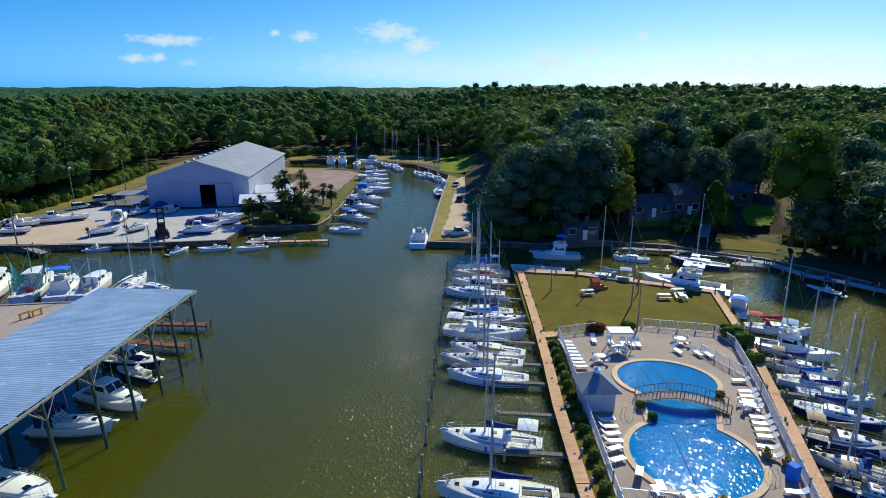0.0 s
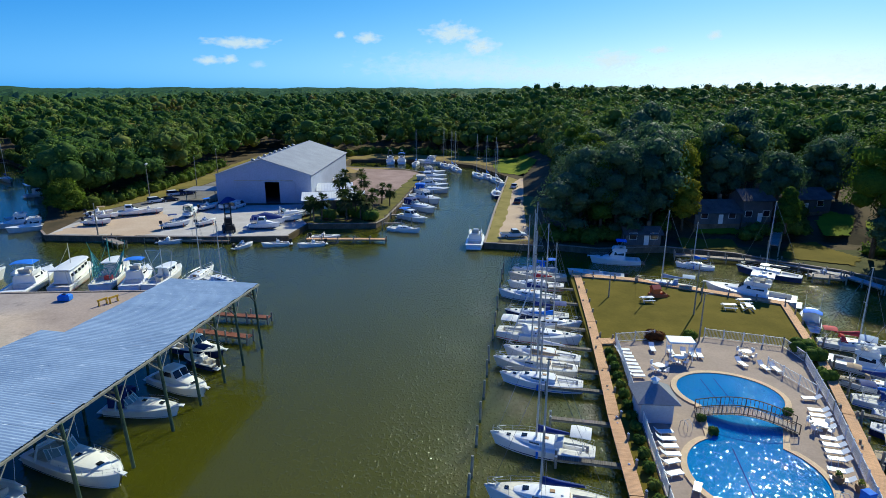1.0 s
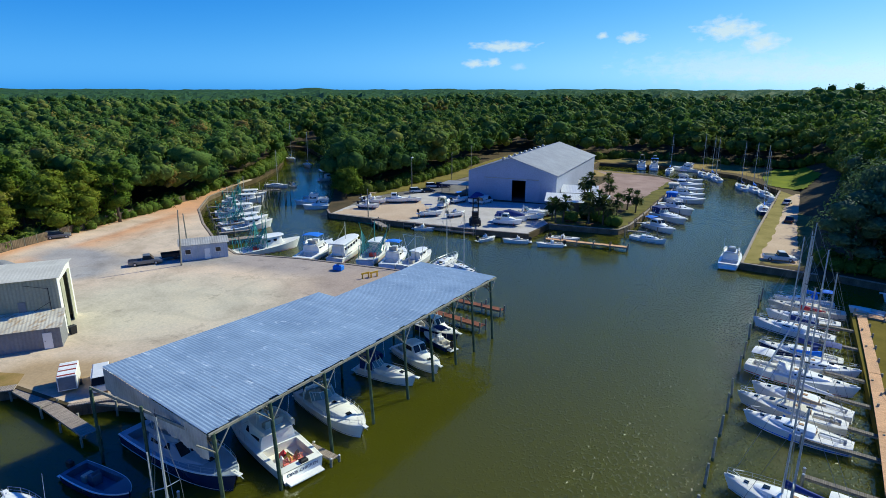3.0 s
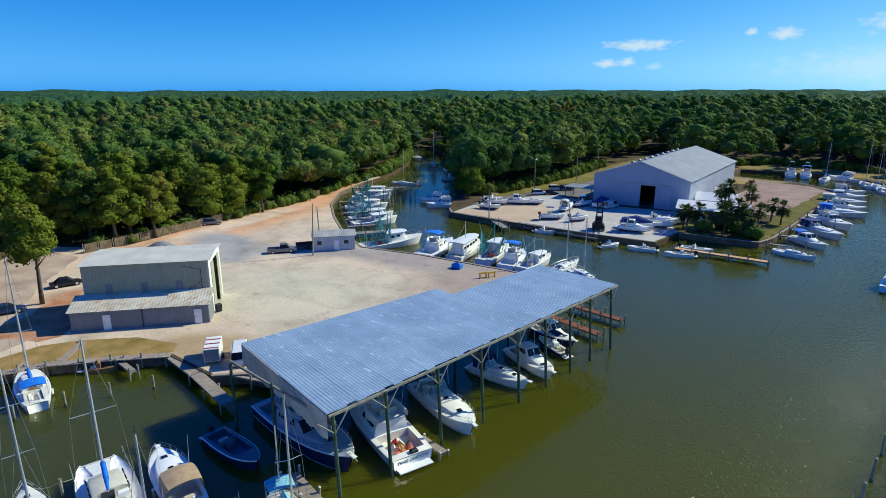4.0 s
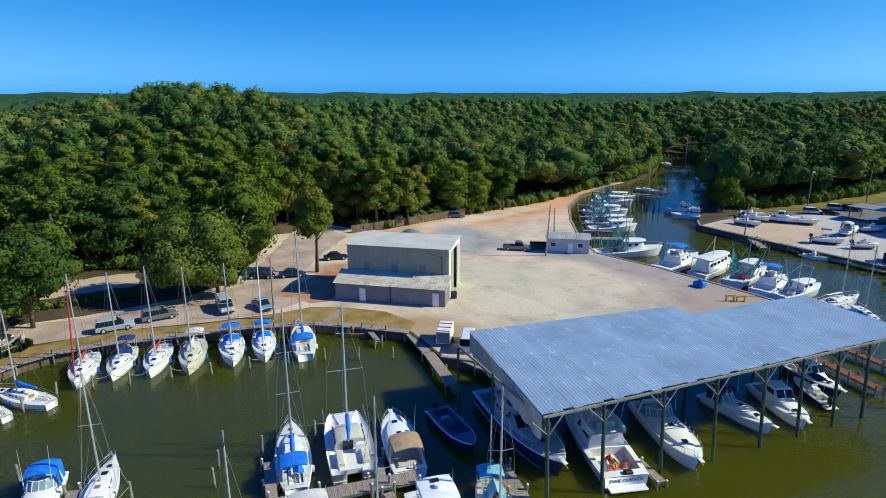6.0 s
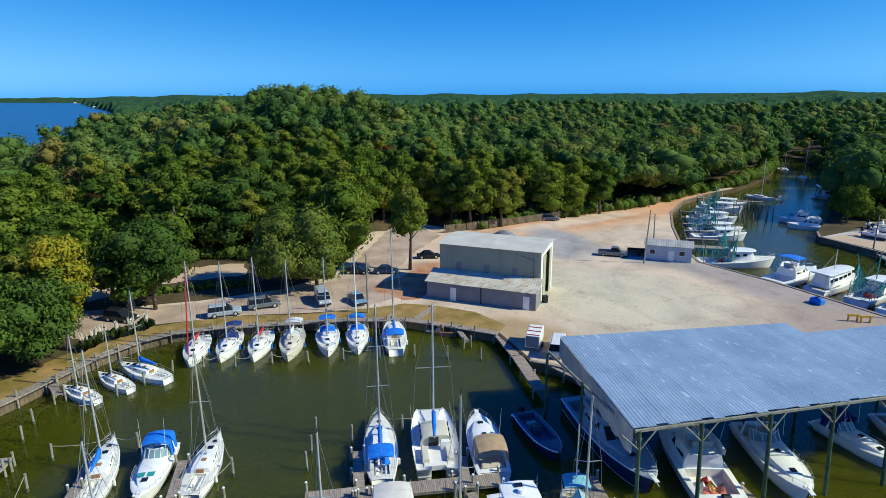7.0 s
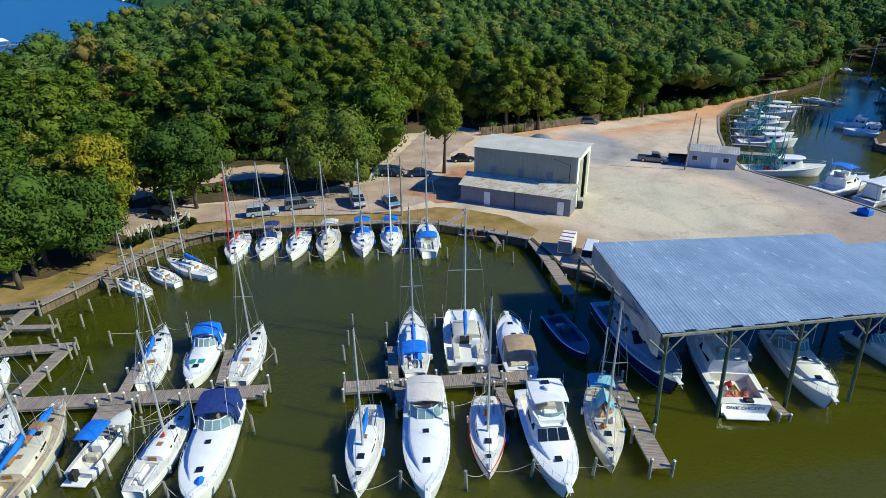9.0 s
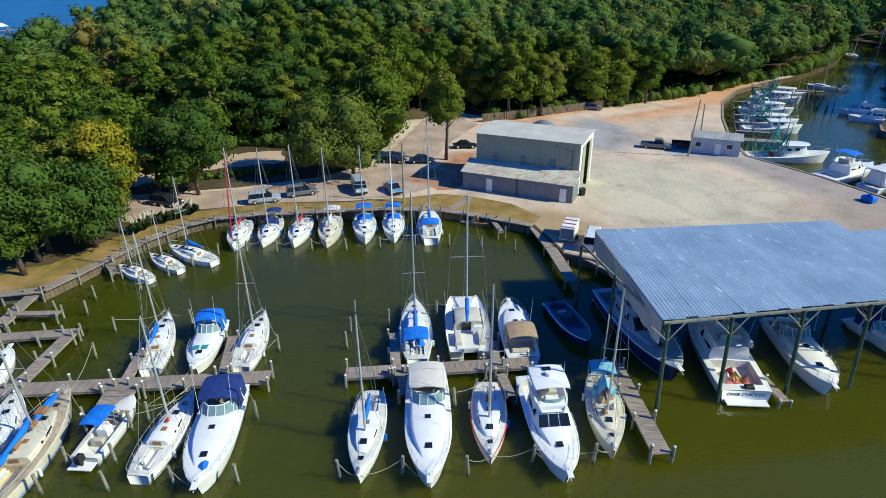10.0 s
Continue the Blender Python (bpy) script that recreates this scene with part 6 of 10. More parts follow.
        if trim is TEAL:
            for i in (-1, 1):
                q = Solid().add([(X(0.765), i * 0.10, sh(0.765) + 0.45), (X(0.765), i * B * 0.23, sh(0.765) + 0.43), (X(0.695), i * B * 0.25, sh(0.695) + 0.52), (X(0.695), i * 0.10, sh(0.695) + 0.54)], [(0, 1, 2, 3)])
                part("trunk_window", q, TEAL, root, "pale green trunk cabin window")
        for s, sz in () if trim is TEAL else ((0.55, 0.42),):
            part("hatch", Solid().soft(X(s), 0, sh(s) + 0.57, sz, sz, 0.09, 0.03), GLASS, root)
        ar = Solid()
        for side in (-1, 1):
            ar.rod((X(0.2), side * w(0.3) * 0.92, sh(0.3)), (X(0.24), side * w(0.3) * 0.8, sh(0.3) + 1.5), 0.12, 0.09, 6)
        ar.rod((X(0.24), -w(0.3) * 0.8, sh(0.3) + 1.5), (X(0.24), w(0.3) * 0.8, sh(0.3) + 1.5), 0.1, 0.1, 6)
        part("radar_arch", ar, WHITE, root)
        part("helm_seat", Solid().soft(X(0.38), -w(0.4) * 0.35, 0.6, 0.7, B * 0.3, 0.8, 0.08), CUSHION, root)
        part("bench_seat", Solid().soft(X(0.11), 0, 0.6, 0.6, B * 0.6, 0.5, 0.08), CUSHION, root)
        if canvas:
            hard = canvas is WHITE_CANVAS
            top = part("hardtop" if hard else "bimini", canopy_solid(X(0.07), X(0.36), w(0.35) * 0.86, sh(0.3) + 1.72, 0.22, 0.16, 0.3), CREAM_CANVAS if hard else canvas, root, "cream cockpit top" if hard else "stretched canvas cockpit top", "rounded")
            for side in (-1, 1):
                for xa, xb in ((0.10, 0.21), (0.22, 0.34)):
                    sd = Solid()
                    sd.add([(X(xb), side * w(0.4) * 0.865, sh(0.4) + 1.42), (X(xa), side * w(0.3) * 0.865, sh(0.3) + 1.42), (X(xa), side * w(0.3) * 0.93, sh(0.3) + 0.2), (X(xb), side * w(0.4) * 0.91, sh(0.4) + 0.25)], [(0, 1, 2, 3)])
                    part("side_curtain", sd, CLEAR_GLASS if hard else canvas, top)
    elif kind == "sedan":
        superstructure(root, X, w, sh, [(0.30, 0.78, 1.5), (0.52, 0.78, 1.5), (0.60, 0.74, 0.6), (0.8, 0.5, 0.15)], WHITE)
        for side in (-1, 1):
            q = Solid()
            pts = [(X(s), side * (w(s) * 0.78 * f + 0.02), sh(s) + hz) for s, f, hz in ((0.33, 0.95, 0.8), (0.54, 0.945, 0.8), (0.52, 0.85, 1.35), (0.33, 0.85, 1.35))]
            q.add(pts, [(0, 1, 2, 3)]).add([(p[0], p[1] - side * 0.05, p[2]) for p in pts], [(3, 2, 1, 0)])
            part("side_window", q, GLASS, root)
        for i in (-1, 1):
            a = w(0.55) * 0.66
            q = Solid().add([(X(0.595) + 0.04, i * a * 0.06, sh(0.6) + 0.7), (X(0.595) + 0.04, i * a * 0.95, sh(0.6) + 0.66), (X(0.53) + 0.05, i * a * 0.9, sh(0.53) + 1.36), (X(0.53) + 0.05, i * a * 0.06, sh(0.53) + 1.4)], [(0, 1, 2, 3)])
            part("windshield", q, TEAL if trim is TEAL else GLASS, root, "pale tinted windscreen" if trim is TEAL else "")
        if canvas:
            top = part("bimini", canopy_solid(X(0.1), X(0.36), w(0.3) * 0.9, sh(0.3) + 1.7, 0.25, 0.1), canvas, root, "canvas cockpit awning", "rounded")
            for xx in (X(0.11), X(0.3)):
                hoop(top, (xx, w(0.2) * 0.9, sh(0.2)), (xx, w(0.2) * 0.88, sh(0.2) + 1.66))
        part("engine_box", Solid().soft(X(0.14), 0, 0.55, 1.0, B * 0.4, 0.5, 0.06), CUSHION, root)
    else:
        part("console", Solid().soft(X(0.42), 0, 0.3, 0.7, 0.8, 1.0, 0.1).soft(X(0.45), 0, 1.25, 0.1, 0.7, 0.35, 0.03), paint, root)
        part("helm_seat", Solid().soft(X(0.28), 0, 0.3, 0.5, 0.9, 0.65, 0.08), CUSHION, root)
        part("bow_locker", Solid().soft(X(0.72), 0, 0.3, 0.7, B * 0.4, 0.4, 0.06), paint, root)
        mo = part("outboard_motor", Solid().soft(X(0) - 0.35, 0, 0.75, 0.6, 0.42, 0.65, 0.12).box(X(0) - 0.3, 0, -0.5, 0.22, 0.14, 1.3), BLACK, root)
        if canvas:
            top = part("bimini", canopy_solid(X(0.22), X(0.56), B * 0.36, 2.55, 0.12, 0.05), canvas, root, "canvas sun top", "rounded")
            for xx in (X(0.28), X(0.5)):
                hoop(top, (xx, B * 0.25, 0.5), (xx, B * 0.32, 2.52))
    if kind != "skiff" and fine:
        rails(root, X, w, sh, 0.52, 0.99, 6, 0.55, None, "bow_rail")
        part("bow_pulpit", Solid().soft(X(1.04), 0, sh(1) - 0.02, 1.1, 0.42, 0.09, 0.03), WHITE, root)
        part("anchor", Solid().rod((X(1.02), 0, sh(1) + 0.1), (X(1.1), 0, sh(1) - 0.2), 0.05, 0.04, 5), STEEL, root)
        part("fore_hatch", Solid().soft(X(0.80), 0, sh(0.8) + (0.30 if kind == "express" else 0.16), 0.5, 0.5, 0.07, 0.03), GLASS, root)
        for side in (-1, 1):
            part("antenna", Solid().rod((X(0.4), side * w(0.4) * 0.7, sh(0.4) + 1.2), (X(0.36), side * w(0.4) * 0.75, sh(0.4) + 4.2), 0.02, 0.01, 4), WHITE, root)
    if tower:
        tw = Solid()
        for side in (-1, 1):
            for xx in (0.30, 0.5):
                tw.rod((X(xx), side * w(0.4) * 0.8, sh(0.4) + 1.2), (X(0.4), side * 0.5, sh(0.4) + 4.6), 0.035, 0.035, 4)
        tw.box(X(0.4), 0, sh(0.4) + 4.55, 1.2, 1.3, 0.08)
        part("tuna_tower", tw, STEEL, root)
    return root


def work_boat(x, y, turn, L, label, hull=None, net=None, group="working boats", booms=True, canopy=None, house="fore"):
    """A shrimp boat with a wheelhouse, a mast and net booms."""
    hull = hull or WHITE
    B = L * 0.33
    root = thing("work_boat", label, "work boat", pose(x, y, 0, 0, 0, turn), group)
    X, w, sh = hull_parts(root, L, B, MOTOR_PLAN, 1.0, 0.07 * L, hull, DECK_GREY, RED_BOTTOM, RED if hull is WHITE else WHITE, (0.0625, 0.4375), 0.8, 0.6, 0.15, 0.6)
    if house == "long":
        a0, a1, hh, hw = 0.16, 0.80, 2.0, 0.74
    elif house == "low":
        a0, a1, hh, hw = 0.48, 0.78, 1.25, 0.66
    else:
        a0, a1, hh, hw = 0.46, 0.72, 1.75, 0.64
    superstructure(root, X, w, sh, [(a0, hw, hh), (a1 - 0.06, hw, hh + 0.05), (a1, hw * 0.9, hh * 0.92), (a1 + 0.03, hw * 0.8, hh * 0.3)], WHITE, "wheelhouse")
    rf = Solid()
    rr = []
    for s_, k in ((a0 - 0.05, 0.8), (a0, 0.86), (a1 - 0.05, 0.84), (a1 + 0.02, 0.7), (a1 + 0.05, 0.45)):
        y_, z_ = w(min(s_, 0.8)) * k * hw / 0.7, sh(0.6) + hh + 0.1
        rr.append([(X(s_), -y_, z_), (X(s_), -y_ * 0.9, z_ + 0.09), (X(s_), 0, z_ + 0.16), (X(s_), y_ * 0.9, z_ + 0.09), (X(s_), y_, z_), (X(s_), 0, z_ - 0.03)])
    rf.loft(rr, closed=True, caps=True)
    part("wheelhouse_roof", rf, canopy or WHITE, root)
    for i in (-1, 0, 1):
        part("front_window", Solid().box(X(a1 + 0.005) + 0.05, i * w(0.7) * hw * 0.5, sh(0.7) + hh * 0.55, 0.06, w(0.7) * 0.26, hh * 0.24), GLASS, root)
    n_w = max(2, int((a1 - a0) * L / 1.3))
    for side in (-1, 1):
        for i in range(n_w):
            s_ = a0 + (a1 - a0 - 0.06) * (i + 0.5) / n_w
            part("side_window", Solid().box(X(s_), side * w(min(s_, 0.8)) * hw * 0.94, sh(s_) + hh * 0.52, 0.7, 0.08, hh * 0.24), GLASS, root)
    mt = part("mast", Solid().rod((X(0.47), 0, 0.6), (X(0.47), 0, sh(0.5) + L * 0.5), 0.1, 0.06, 6), TEAL if net else ALU, root)
    if booms:
        for side in (-1, 1):
            b = Solid()
            p, q = Vector((X(0.47), side * w(0.47) * 0.8, sh(0.5))), Vector((X(0.42), side * B * 0.75, sh(0.5) + L * 0.48))
            b.rod(p, q, 0.06, 0.05, 5)
            b.rod(q, (X(0.47), 0, sh(0.5) + L * 0.46), 0.02, 0.02, 3)
            bo = part("outrigger", b, TEAL if net else ALU, mt)
            if net:
                rn = random.Random(int(x * 7 + y * 3) + side)
                nt_ = Solid()
                top_ = p.lerp(q, 0.72)
                for k in range(16):
                    foot = Vector((X(rn.uniform(0.12, 0.5)), side * w(0.3) * rn.uniform(0.1, 0.95), sh(0.3) + rn.uniform(0.1, 0.9)))
                    m_ = top_.lerp(foot, 0.5) + Vector((rn.uniform(-0.3, 0.3), rn.uniform(-0.3, 0.3), -0.25))
                    nt_.tube([top_, m_, foot], rn.uniform(0.025, 0.06), 4)
                part("hanging_net", nt_, net, bo, "green bundled shrimp net and lines")
                fr2 = Solid()
                for k in range(5):
                    u = X(0.08 + 0.08 * k)
                    fr2.tube([(u, side * w(0.25) * 0.85, sh(0.2)), (u + 0.1, side * w(0.25) * 0.7, sh(0.2) + 1.7 + 0.2 * (k % 2)), (u + 0.5, 0.0, sh(0.2) + 2.0)], 0.045, 4)
                part("net_frame", fr2, net, root, "teal bent-pipe net frame")
    fr_ = Solid()
    for side in (-1, 1):
        fr_.rod((X(0.06), side * w(0.1) * 0.8, sh(0.1)), (X(0.04), side * w(0.1) * 0.7, sh(0.1) + 2.6), 0.06, 0.06, 5)
    fr_.rod((X(0.04), -w(0.1) * 0.7, sh(0.1) + 2.6), (X(0.04), w(0.1) * 0.7, sh(0.1) + 2.6), 0.06, 0.06, 5)
    fr_.rod((X(0.04), 0, sh(0.1) + 2.6), (X(0.47), 0, sh(0.5) + L * 0.45), 0.02, 0.02, 3)
    part("stern_gantry", fr_, TEAL if net else STEEL, root)
    part("winch_box", Solid().soft(X(0.34), 0, 0.6, 0.8, B * 0.3, 0.7, 0.05), RED if net else CUSHION, root)
    rails(root, X, w, sh, 0.72, 0.99, 3, 0.7, None, "bow_rail")
    return root


def catamaran(x, y, turn, L, label):
    """Two slim hulls under one bridge deck and cabin."""
    root = thing("catamaran", label, "sailboat", pose(x, y, 0, 0, 0, turn), "moored sailboats")
    B = L * 0.43
    X = lambda s: (s - 0.5) * L
    for side in (-1, 1):
        h = Solid()
        rr = []
        for s, k in ((0, 0.75), (0.3, 1), (0.6, 1), (0.8, 0.75), (0.93, 0.4), (1, 0.05)):
            a, c = 0.85 * k, side * (B / 2 - 0.85)
            rr.append([(X(s), c - a, 1.25), (X(s), c - a * 0.9, 0.3), (X(s), c, -0.4), (X(s), c + a * 0.9, 0.3), (X(s), c + a, 1.25)])
        h.loft(rr)
        h.add(rr[0], [(4, 3, 2, 1, 0)])
        d = [[r[0], r[4]] for r in rr]
        h.loft(d)
        part("hull", h, WHITE, root, "", True)
        part("boot_stripe", Solid().box(X(0.02), side * (B / 2 - 0.85), 0.55, 0.1, 1.2, 0.25), BLUE_CANVAS, root)
        for k in range(3):
            part("transom_step", Solid().soft(X(0.02) + k * 0.4, side * (B / 2 - 0.85), 0.5 + k * 0.22, 0.45, 1.1, 0.1, 0.02), DECK_GREY, root)
    part("bridge_deck", Solid().soft(X(0.40), 0, 0.85, L * 0.72, B - 1.7, 0.5, 0.05), DECK_GREY, root)
    w = lambda s: B / 2
    sh = lambda s: 1.3
    superstructure(root, X, w, sh, [(0.34, 0.66, 0.95), (0.55, 0.66, 0.95), (0.68, 0.55, 0.45), (0.72, 0.45, 0.05)], CREAM)
    for side in (-1, 1):
        for s in (0.38, 0.48, 0.58):
            part("cabin_window", Solid().box(X(s), side * B * 0.31, 1.75, L * 0.06, 0.1, 0.3), GLASS, root)
    part("companionway", Solid().box(X(0.33), 0.2, 1.35, 0.1, 0.9, 0.85), GLASS, root)
    for side in (-1, 1):
        part("cockpit_seat", Solid().soft(X(0.18), side * B * 0.25, 1.35, L * 0.2, 0.6, 0.4, 0.05), CREAM, root)
    part("helm_console", Solid().soft(X(0.27), -B * 0.18, 1.35, 0.4, 0.8, 0.9, 0.06), WHITE, root)
    net = Solid().box(X(0.86), 0, 1.2, L * 0.24, B - 2.4, 0.04)
    part("trampoline", net, WHITE_CANVAS, root)
    part("cross_beam", Solid().rod((X(0.97), -B / 2 + 0.8, 1.25), (X(0.97), B / 2 - 0.8, 1.25), 0.08, 0.08, 6), ALU, root)
    hm = L * 1.2
    mt = part("mast", Solid().rod((X(0.56), 0, 1.3), (X(0.55), 0, 2.2 + hm), 0.11, 0.07, 8), ALU, root)
    sp = Solid()
    for side in (-1, 1):
        sp.rod((X(0.56), 0, 2 + hm * 0.5), (X(0.54), side * 1.6, 2.1 + hm * 0.5), 0.035, 0.03, 4)
    part("spreader", sp, ALU, mt)
    wr = Solid()
    wr.rod((X(0.97), 0, 1.3), (X(0.55), 0, 2.1 + hm), 0.016, 0.016, 3)
    for side in (-1, 1):
        wr.rod((X(0.48), side * B * 0.48, 1.3), (X(0.54), side * 1.6, 2.1 + hm * 0.5), 0.016, 0.016, 3)
        wr.rod((X(0.54), side * 1.6, 2.1 + hm * 0.5), (X(0.55), 0, 2.1 + hm), 0.016, 0.016, 3)
    part("rigging", wr, WIRE, root)
    bo = part("boom", Solid().rod((X(0.55), 0, 3.3), (X(0.14), 0.3, 3.4), 0.07, 0.06, 6), ALU, root)
    part("sail_cover", Solid().rod((X(0.54), 0, 3.5), (X(0.3), 0.15, 3.55), 0.2, 0.2, 7).rod((X(0.3), 0.15, 3.55), (X(0.15), 0.29, 3.5), 0.2, 0.1, 7), BLUE_CANVAS, bo, "folded sail under its cover", True)
    rails(root, X, lambda s: B / 2 - 0.05, sh, 0.05, 0.95, 7, 0.6)
    return root


# ---- the moored boats ----
sailboat(-34.1, 0.95, -12.2, 8.8, "white sailboat with a blue sail cover and blue awning", jib=None, mast=1.15)
motor_boat(-33.9, 5.6, -9.5, 11.2, "large white express cruiser with a white canvas top", "express", canvas=WHITE_CANVAS, beam=0.31)
sailboat(-33.5, 10.3, -14.2, 8.2, "white sailboat with a red hull stripe and bare boom", stripe=RED, cover=False, mast=1.42, beam=0.35, toe=RED)
motor_boat(-32.0, 14.6, -7.6, 10.4, "white flybridge motor yacht with dark windscreen", "flybridge", canvas=WHITE_CANVAS, beam=0.33)
sailboat(-32.3, 19.4, -18.5, 8.7, "cream wooden ketch with light blue awning", hull=CREAM, dodger=PALE_TEAL, cover=False, mast=1.25, mizzen=True, beam=0.33, deck=CREAM, stripe=TEAL)
sailboat(-46.66, 6.74, 172.3, 9.9, "white sailboat with bright blue dodger and awning", dodger=BLUE_CANVAS, mast=1.3)
catamaran(-46.27, 11.72, 170.6, 9.9, "white catamaran with a blue boom cover")
motor_boat(-44.3, 16.05, 171.0, 8.7, "white express cruiser with a tan canvas top", "express", canvas=TAN_CANVAS, beam=0.36)
motor_boat(-44.9, 21.7, 2.0, 7.2, "dark blue open boat moored in shade", "skiff", hull=NAVY, beam=0.36, topside=SLATE)
motor_boat(-42.1, 27.5, -3.8, 13.9, "dark-hulled trawler, its deck tinted blue-grey for the shelter roof's shade", "trawler", hull=NAVY, stripe=WHITE, beam=0.3, topside=SHADE_SLATE)
motor_boat(-37.4, 32.9, 164.0, 12.5, "white motor yacht with deck chairs piled on its aft deck", "flybridge", beam=0.34)
motor_boat(-35.6, 39.9, -17.6, 10.2, "white express cruiser with a radar arch under the shelter", "express", beam=0.33)
motor_boat(-35.5, 49.2, 1.0, 7.2, "white express cruiser with a rolled canvas top", "express", canvas=NAVY_CANVAS, beam=0.33)
motor_boat(-34.6, 54.5, -22.0, 7.8, "white cabin cruiser under the long roof", "sedan", beam=0.36)
motor_boat(-34.92, 59.99, 159.9, 5.12, "dark open boat with an outboard motor", "skiff", hull=NAVY, canvas=NAVY_CANVAS)
motor_boat(-36.81, 63.05, -11.1, 6.75, "small blue cabin boat under the roof", "sedan", hull=NAVY, beam=0.36)
sailboat(-50.0, -17.1, -179.3, 8.7, "white sailboat with a bright blue sail cover", mast=1.2)
motor_boat(-48.8, -12.7, -5.4, 7.4, "white cabin cruiser with a blue awning and tinted windscreen", "express", canvas=BLUE_CANVAS, trim=TEAL, beam=0.37)
sailboat(-48.3, -8.45, 169.4, 8.4, "white sailboat with bare mast and wooden cockpit trim", cover=False, mast=1.2, deck=DECK_GREY)
motor_boat(-36.3, -10.2, -5.0, 10.2, "large white express cruiser with a navy canvas top", "express", canvas=NAVY_CANVAS, beam=0.34)
sailboat(-37.0, -13.8, 164.4, 8.3, "white sailboat with a folded tiller and open hatches", cover=False, mast=1.15)
motor_boat(-38.7, -18.3, 164.3, 6.3, "white centre-console boat with a blue sun top", "skiff", canvas=BLUE_CANVAS, beam=0.36)
sailboat(-37.6, -23.3, 172.5, 11.0, "cream ketch with long blue sail covers and orange hatches", hull=CREAM, deck=TAN_DECK, mast=1.0, mizzen=True, bottom=RED_BOTTOM, stripe=BLUE_CANVAS)
sailboat(-39.47, -25.94, -169.5, 9.73, "white sailboat with a pale deck", mast=1.1)
motor_boat(-48.10, -30.16, -176.8, 6.53, "white cruiser moored at the plank walkway", "sedan", beam=0.36)
sailboat(-74.4, -12.3, -5.4, 8.3, "white sailboat with red canvas moored at the bank", canvas=RED_CANVAS, jib=RED_CANVAS, mast=1.36, beam=0.36)
sailboat(-74.6, -8.4, -11.5, 7.9, "white sailboat with navy canvas moored at the bank", canvas=NAVY_CANVAS, mast=1.38, beam=0.36, stripe=NAVY, hull=WHITE, dodger=NAVY_CANVAS)
sailboat(-73.7, -4.45, -11.5, 8.1, "white sailboat with a red sail cover moored at the bank", canvas=RED_CANVAS, mast=1.40, beam=0.36)
sailboat(-73.0, -0.5, -9.0, 8.7, "white sailboat with a cream awning moored at the bank", canvas=WHITE_CANVAS, mast=1.25, dodger=WHITE_CANVAS, beam=0.36, deck=CREAM, hull=CREAM)
sailboat(-73.0, 4.1, -4.7, 8.6, "white sailboat with a blue awning moored at the bank", dodger=BLUE_CANVAS, mast=1.26, beam=0.36)
sailboat(-72.4, 7.95, -7.2, 8.4, "white sailboat with a blue dodger moored at the bank", dodger=BLUE_CANVAS, mast=1.32, jib=WHITE_CANVAS, beam=0.35)
sailboat(-71.6, 12.75, 171.9, 10.2, "white sailboat with blue canvas moored stern out", dodger=BLUE_CANVAS, mast=1.35)
sailboat(-65.9, -23.1, -132.6, 5.9, "small white day sailer moored at the bank", cover=False, mast=1.1, fine=False)
sailboat(-67.9, -20.2, -137.4, 6.3, "small white sloop moored at the bank", cover=False, mast=0.95, fine=False)
sailboat(-69.4, -17.4, -131.5, 7.9, "white sailboat with a bright blue sail cover", mast=1.2)
sailboat(4.55, 39.66, 173.4, 9.46, "cream-decked sailboat with open hatches beside the boardwalk", cover=True, canvas=NAVY_CANVAS, deck=CREAM, mast=1.2, jib=None, hull=WHITE)
sailboat(4.60, 46.97, 169.1, 9.07, "white sailboat with a navy sail cover and cream canvas", canvas=NAVY_CANVAS, mast=1.25, dodger=WHITE_CANVAS)
sailboat(5.25, 59.20, 171.1, 8.76, "white sailboat with a pale blue stripe", cover=False, mast=1.3, stripe=BLUE_CANVAS)
sailboat(4.79, 62.88, 170.6, 9.40, "cream sailboat with teak cockpit trim", hull=CREAM, cover=True, canvas=TAN_CANVAS, mast=1.35, stripe=NAVY)
sailboat(5.71, 65.86, 166.9, 8.94, "white sailboat with a white sail cover", canvas=WHITE_CANVAS, mast=1.3, jib=WHITE_CANVAS)
sailboat(5.35, 71.60, -11.0, 10.56, "white sailboat with a cockpit awning", canvas=WHITE_CANVAS, dodger=WHITE_CANVAS, mast=1.35, stripe=RED)
sailboat(7.05, 75.76, 2.1, 8.39, "white sailboat with a blue sail cover", mast=1.3)
sailboat(5.83, 79.00, 175.1, 8.68, "navy-hulled sailboat with dark canvas", hull=NAVY, canvas=NAVY_CANVAS, mast=1.35, dodger=NAVY_CANVAS)
sailboat(5.15, 86.83, 167.5, 9.40, "white sailboat with navy stripes", canvas=NAVY_CANVAS, mast=1.3, hull=WHITE)
sailboat(6.37, 92.17, 176.5, 8.76, "white sailboat with a red stripe", stripe=RED, canvas=RED_CANVAS, mast=1.3)
sailboat(6.92, 96.84, -179.9, 9.48, "white sailboat with a plain tan deck", cover=False, mast=1.3, deck=CREAM, hull=CREAM)
sailboat(6.68, 100.72, -172.5, 7.71, "white sailboat with a blue awning", dodger=BLUE_CANVAS, mast=1.35)
motor_boat(43.81, 81.03, 67.1, 6.72, "blue-topped cabin cruiser by the boardwalk", "sedan", canvas=BLUE_CANVAS, beam=0.38)
sailboat(45.05, 72.92, -15.5, 7.77, "white sailboat under a red boom awning", canvas=RED_CANVAS, mast=1.25, deck=DECK_GREY, dodger=RED_CANVAS)
motor_boat(43.36, 66.30, -31.8, 8.18, "white motor yacht under grey-blue canvas", "flybridge", canvas=GREY_CANVAS, beam=0.33)
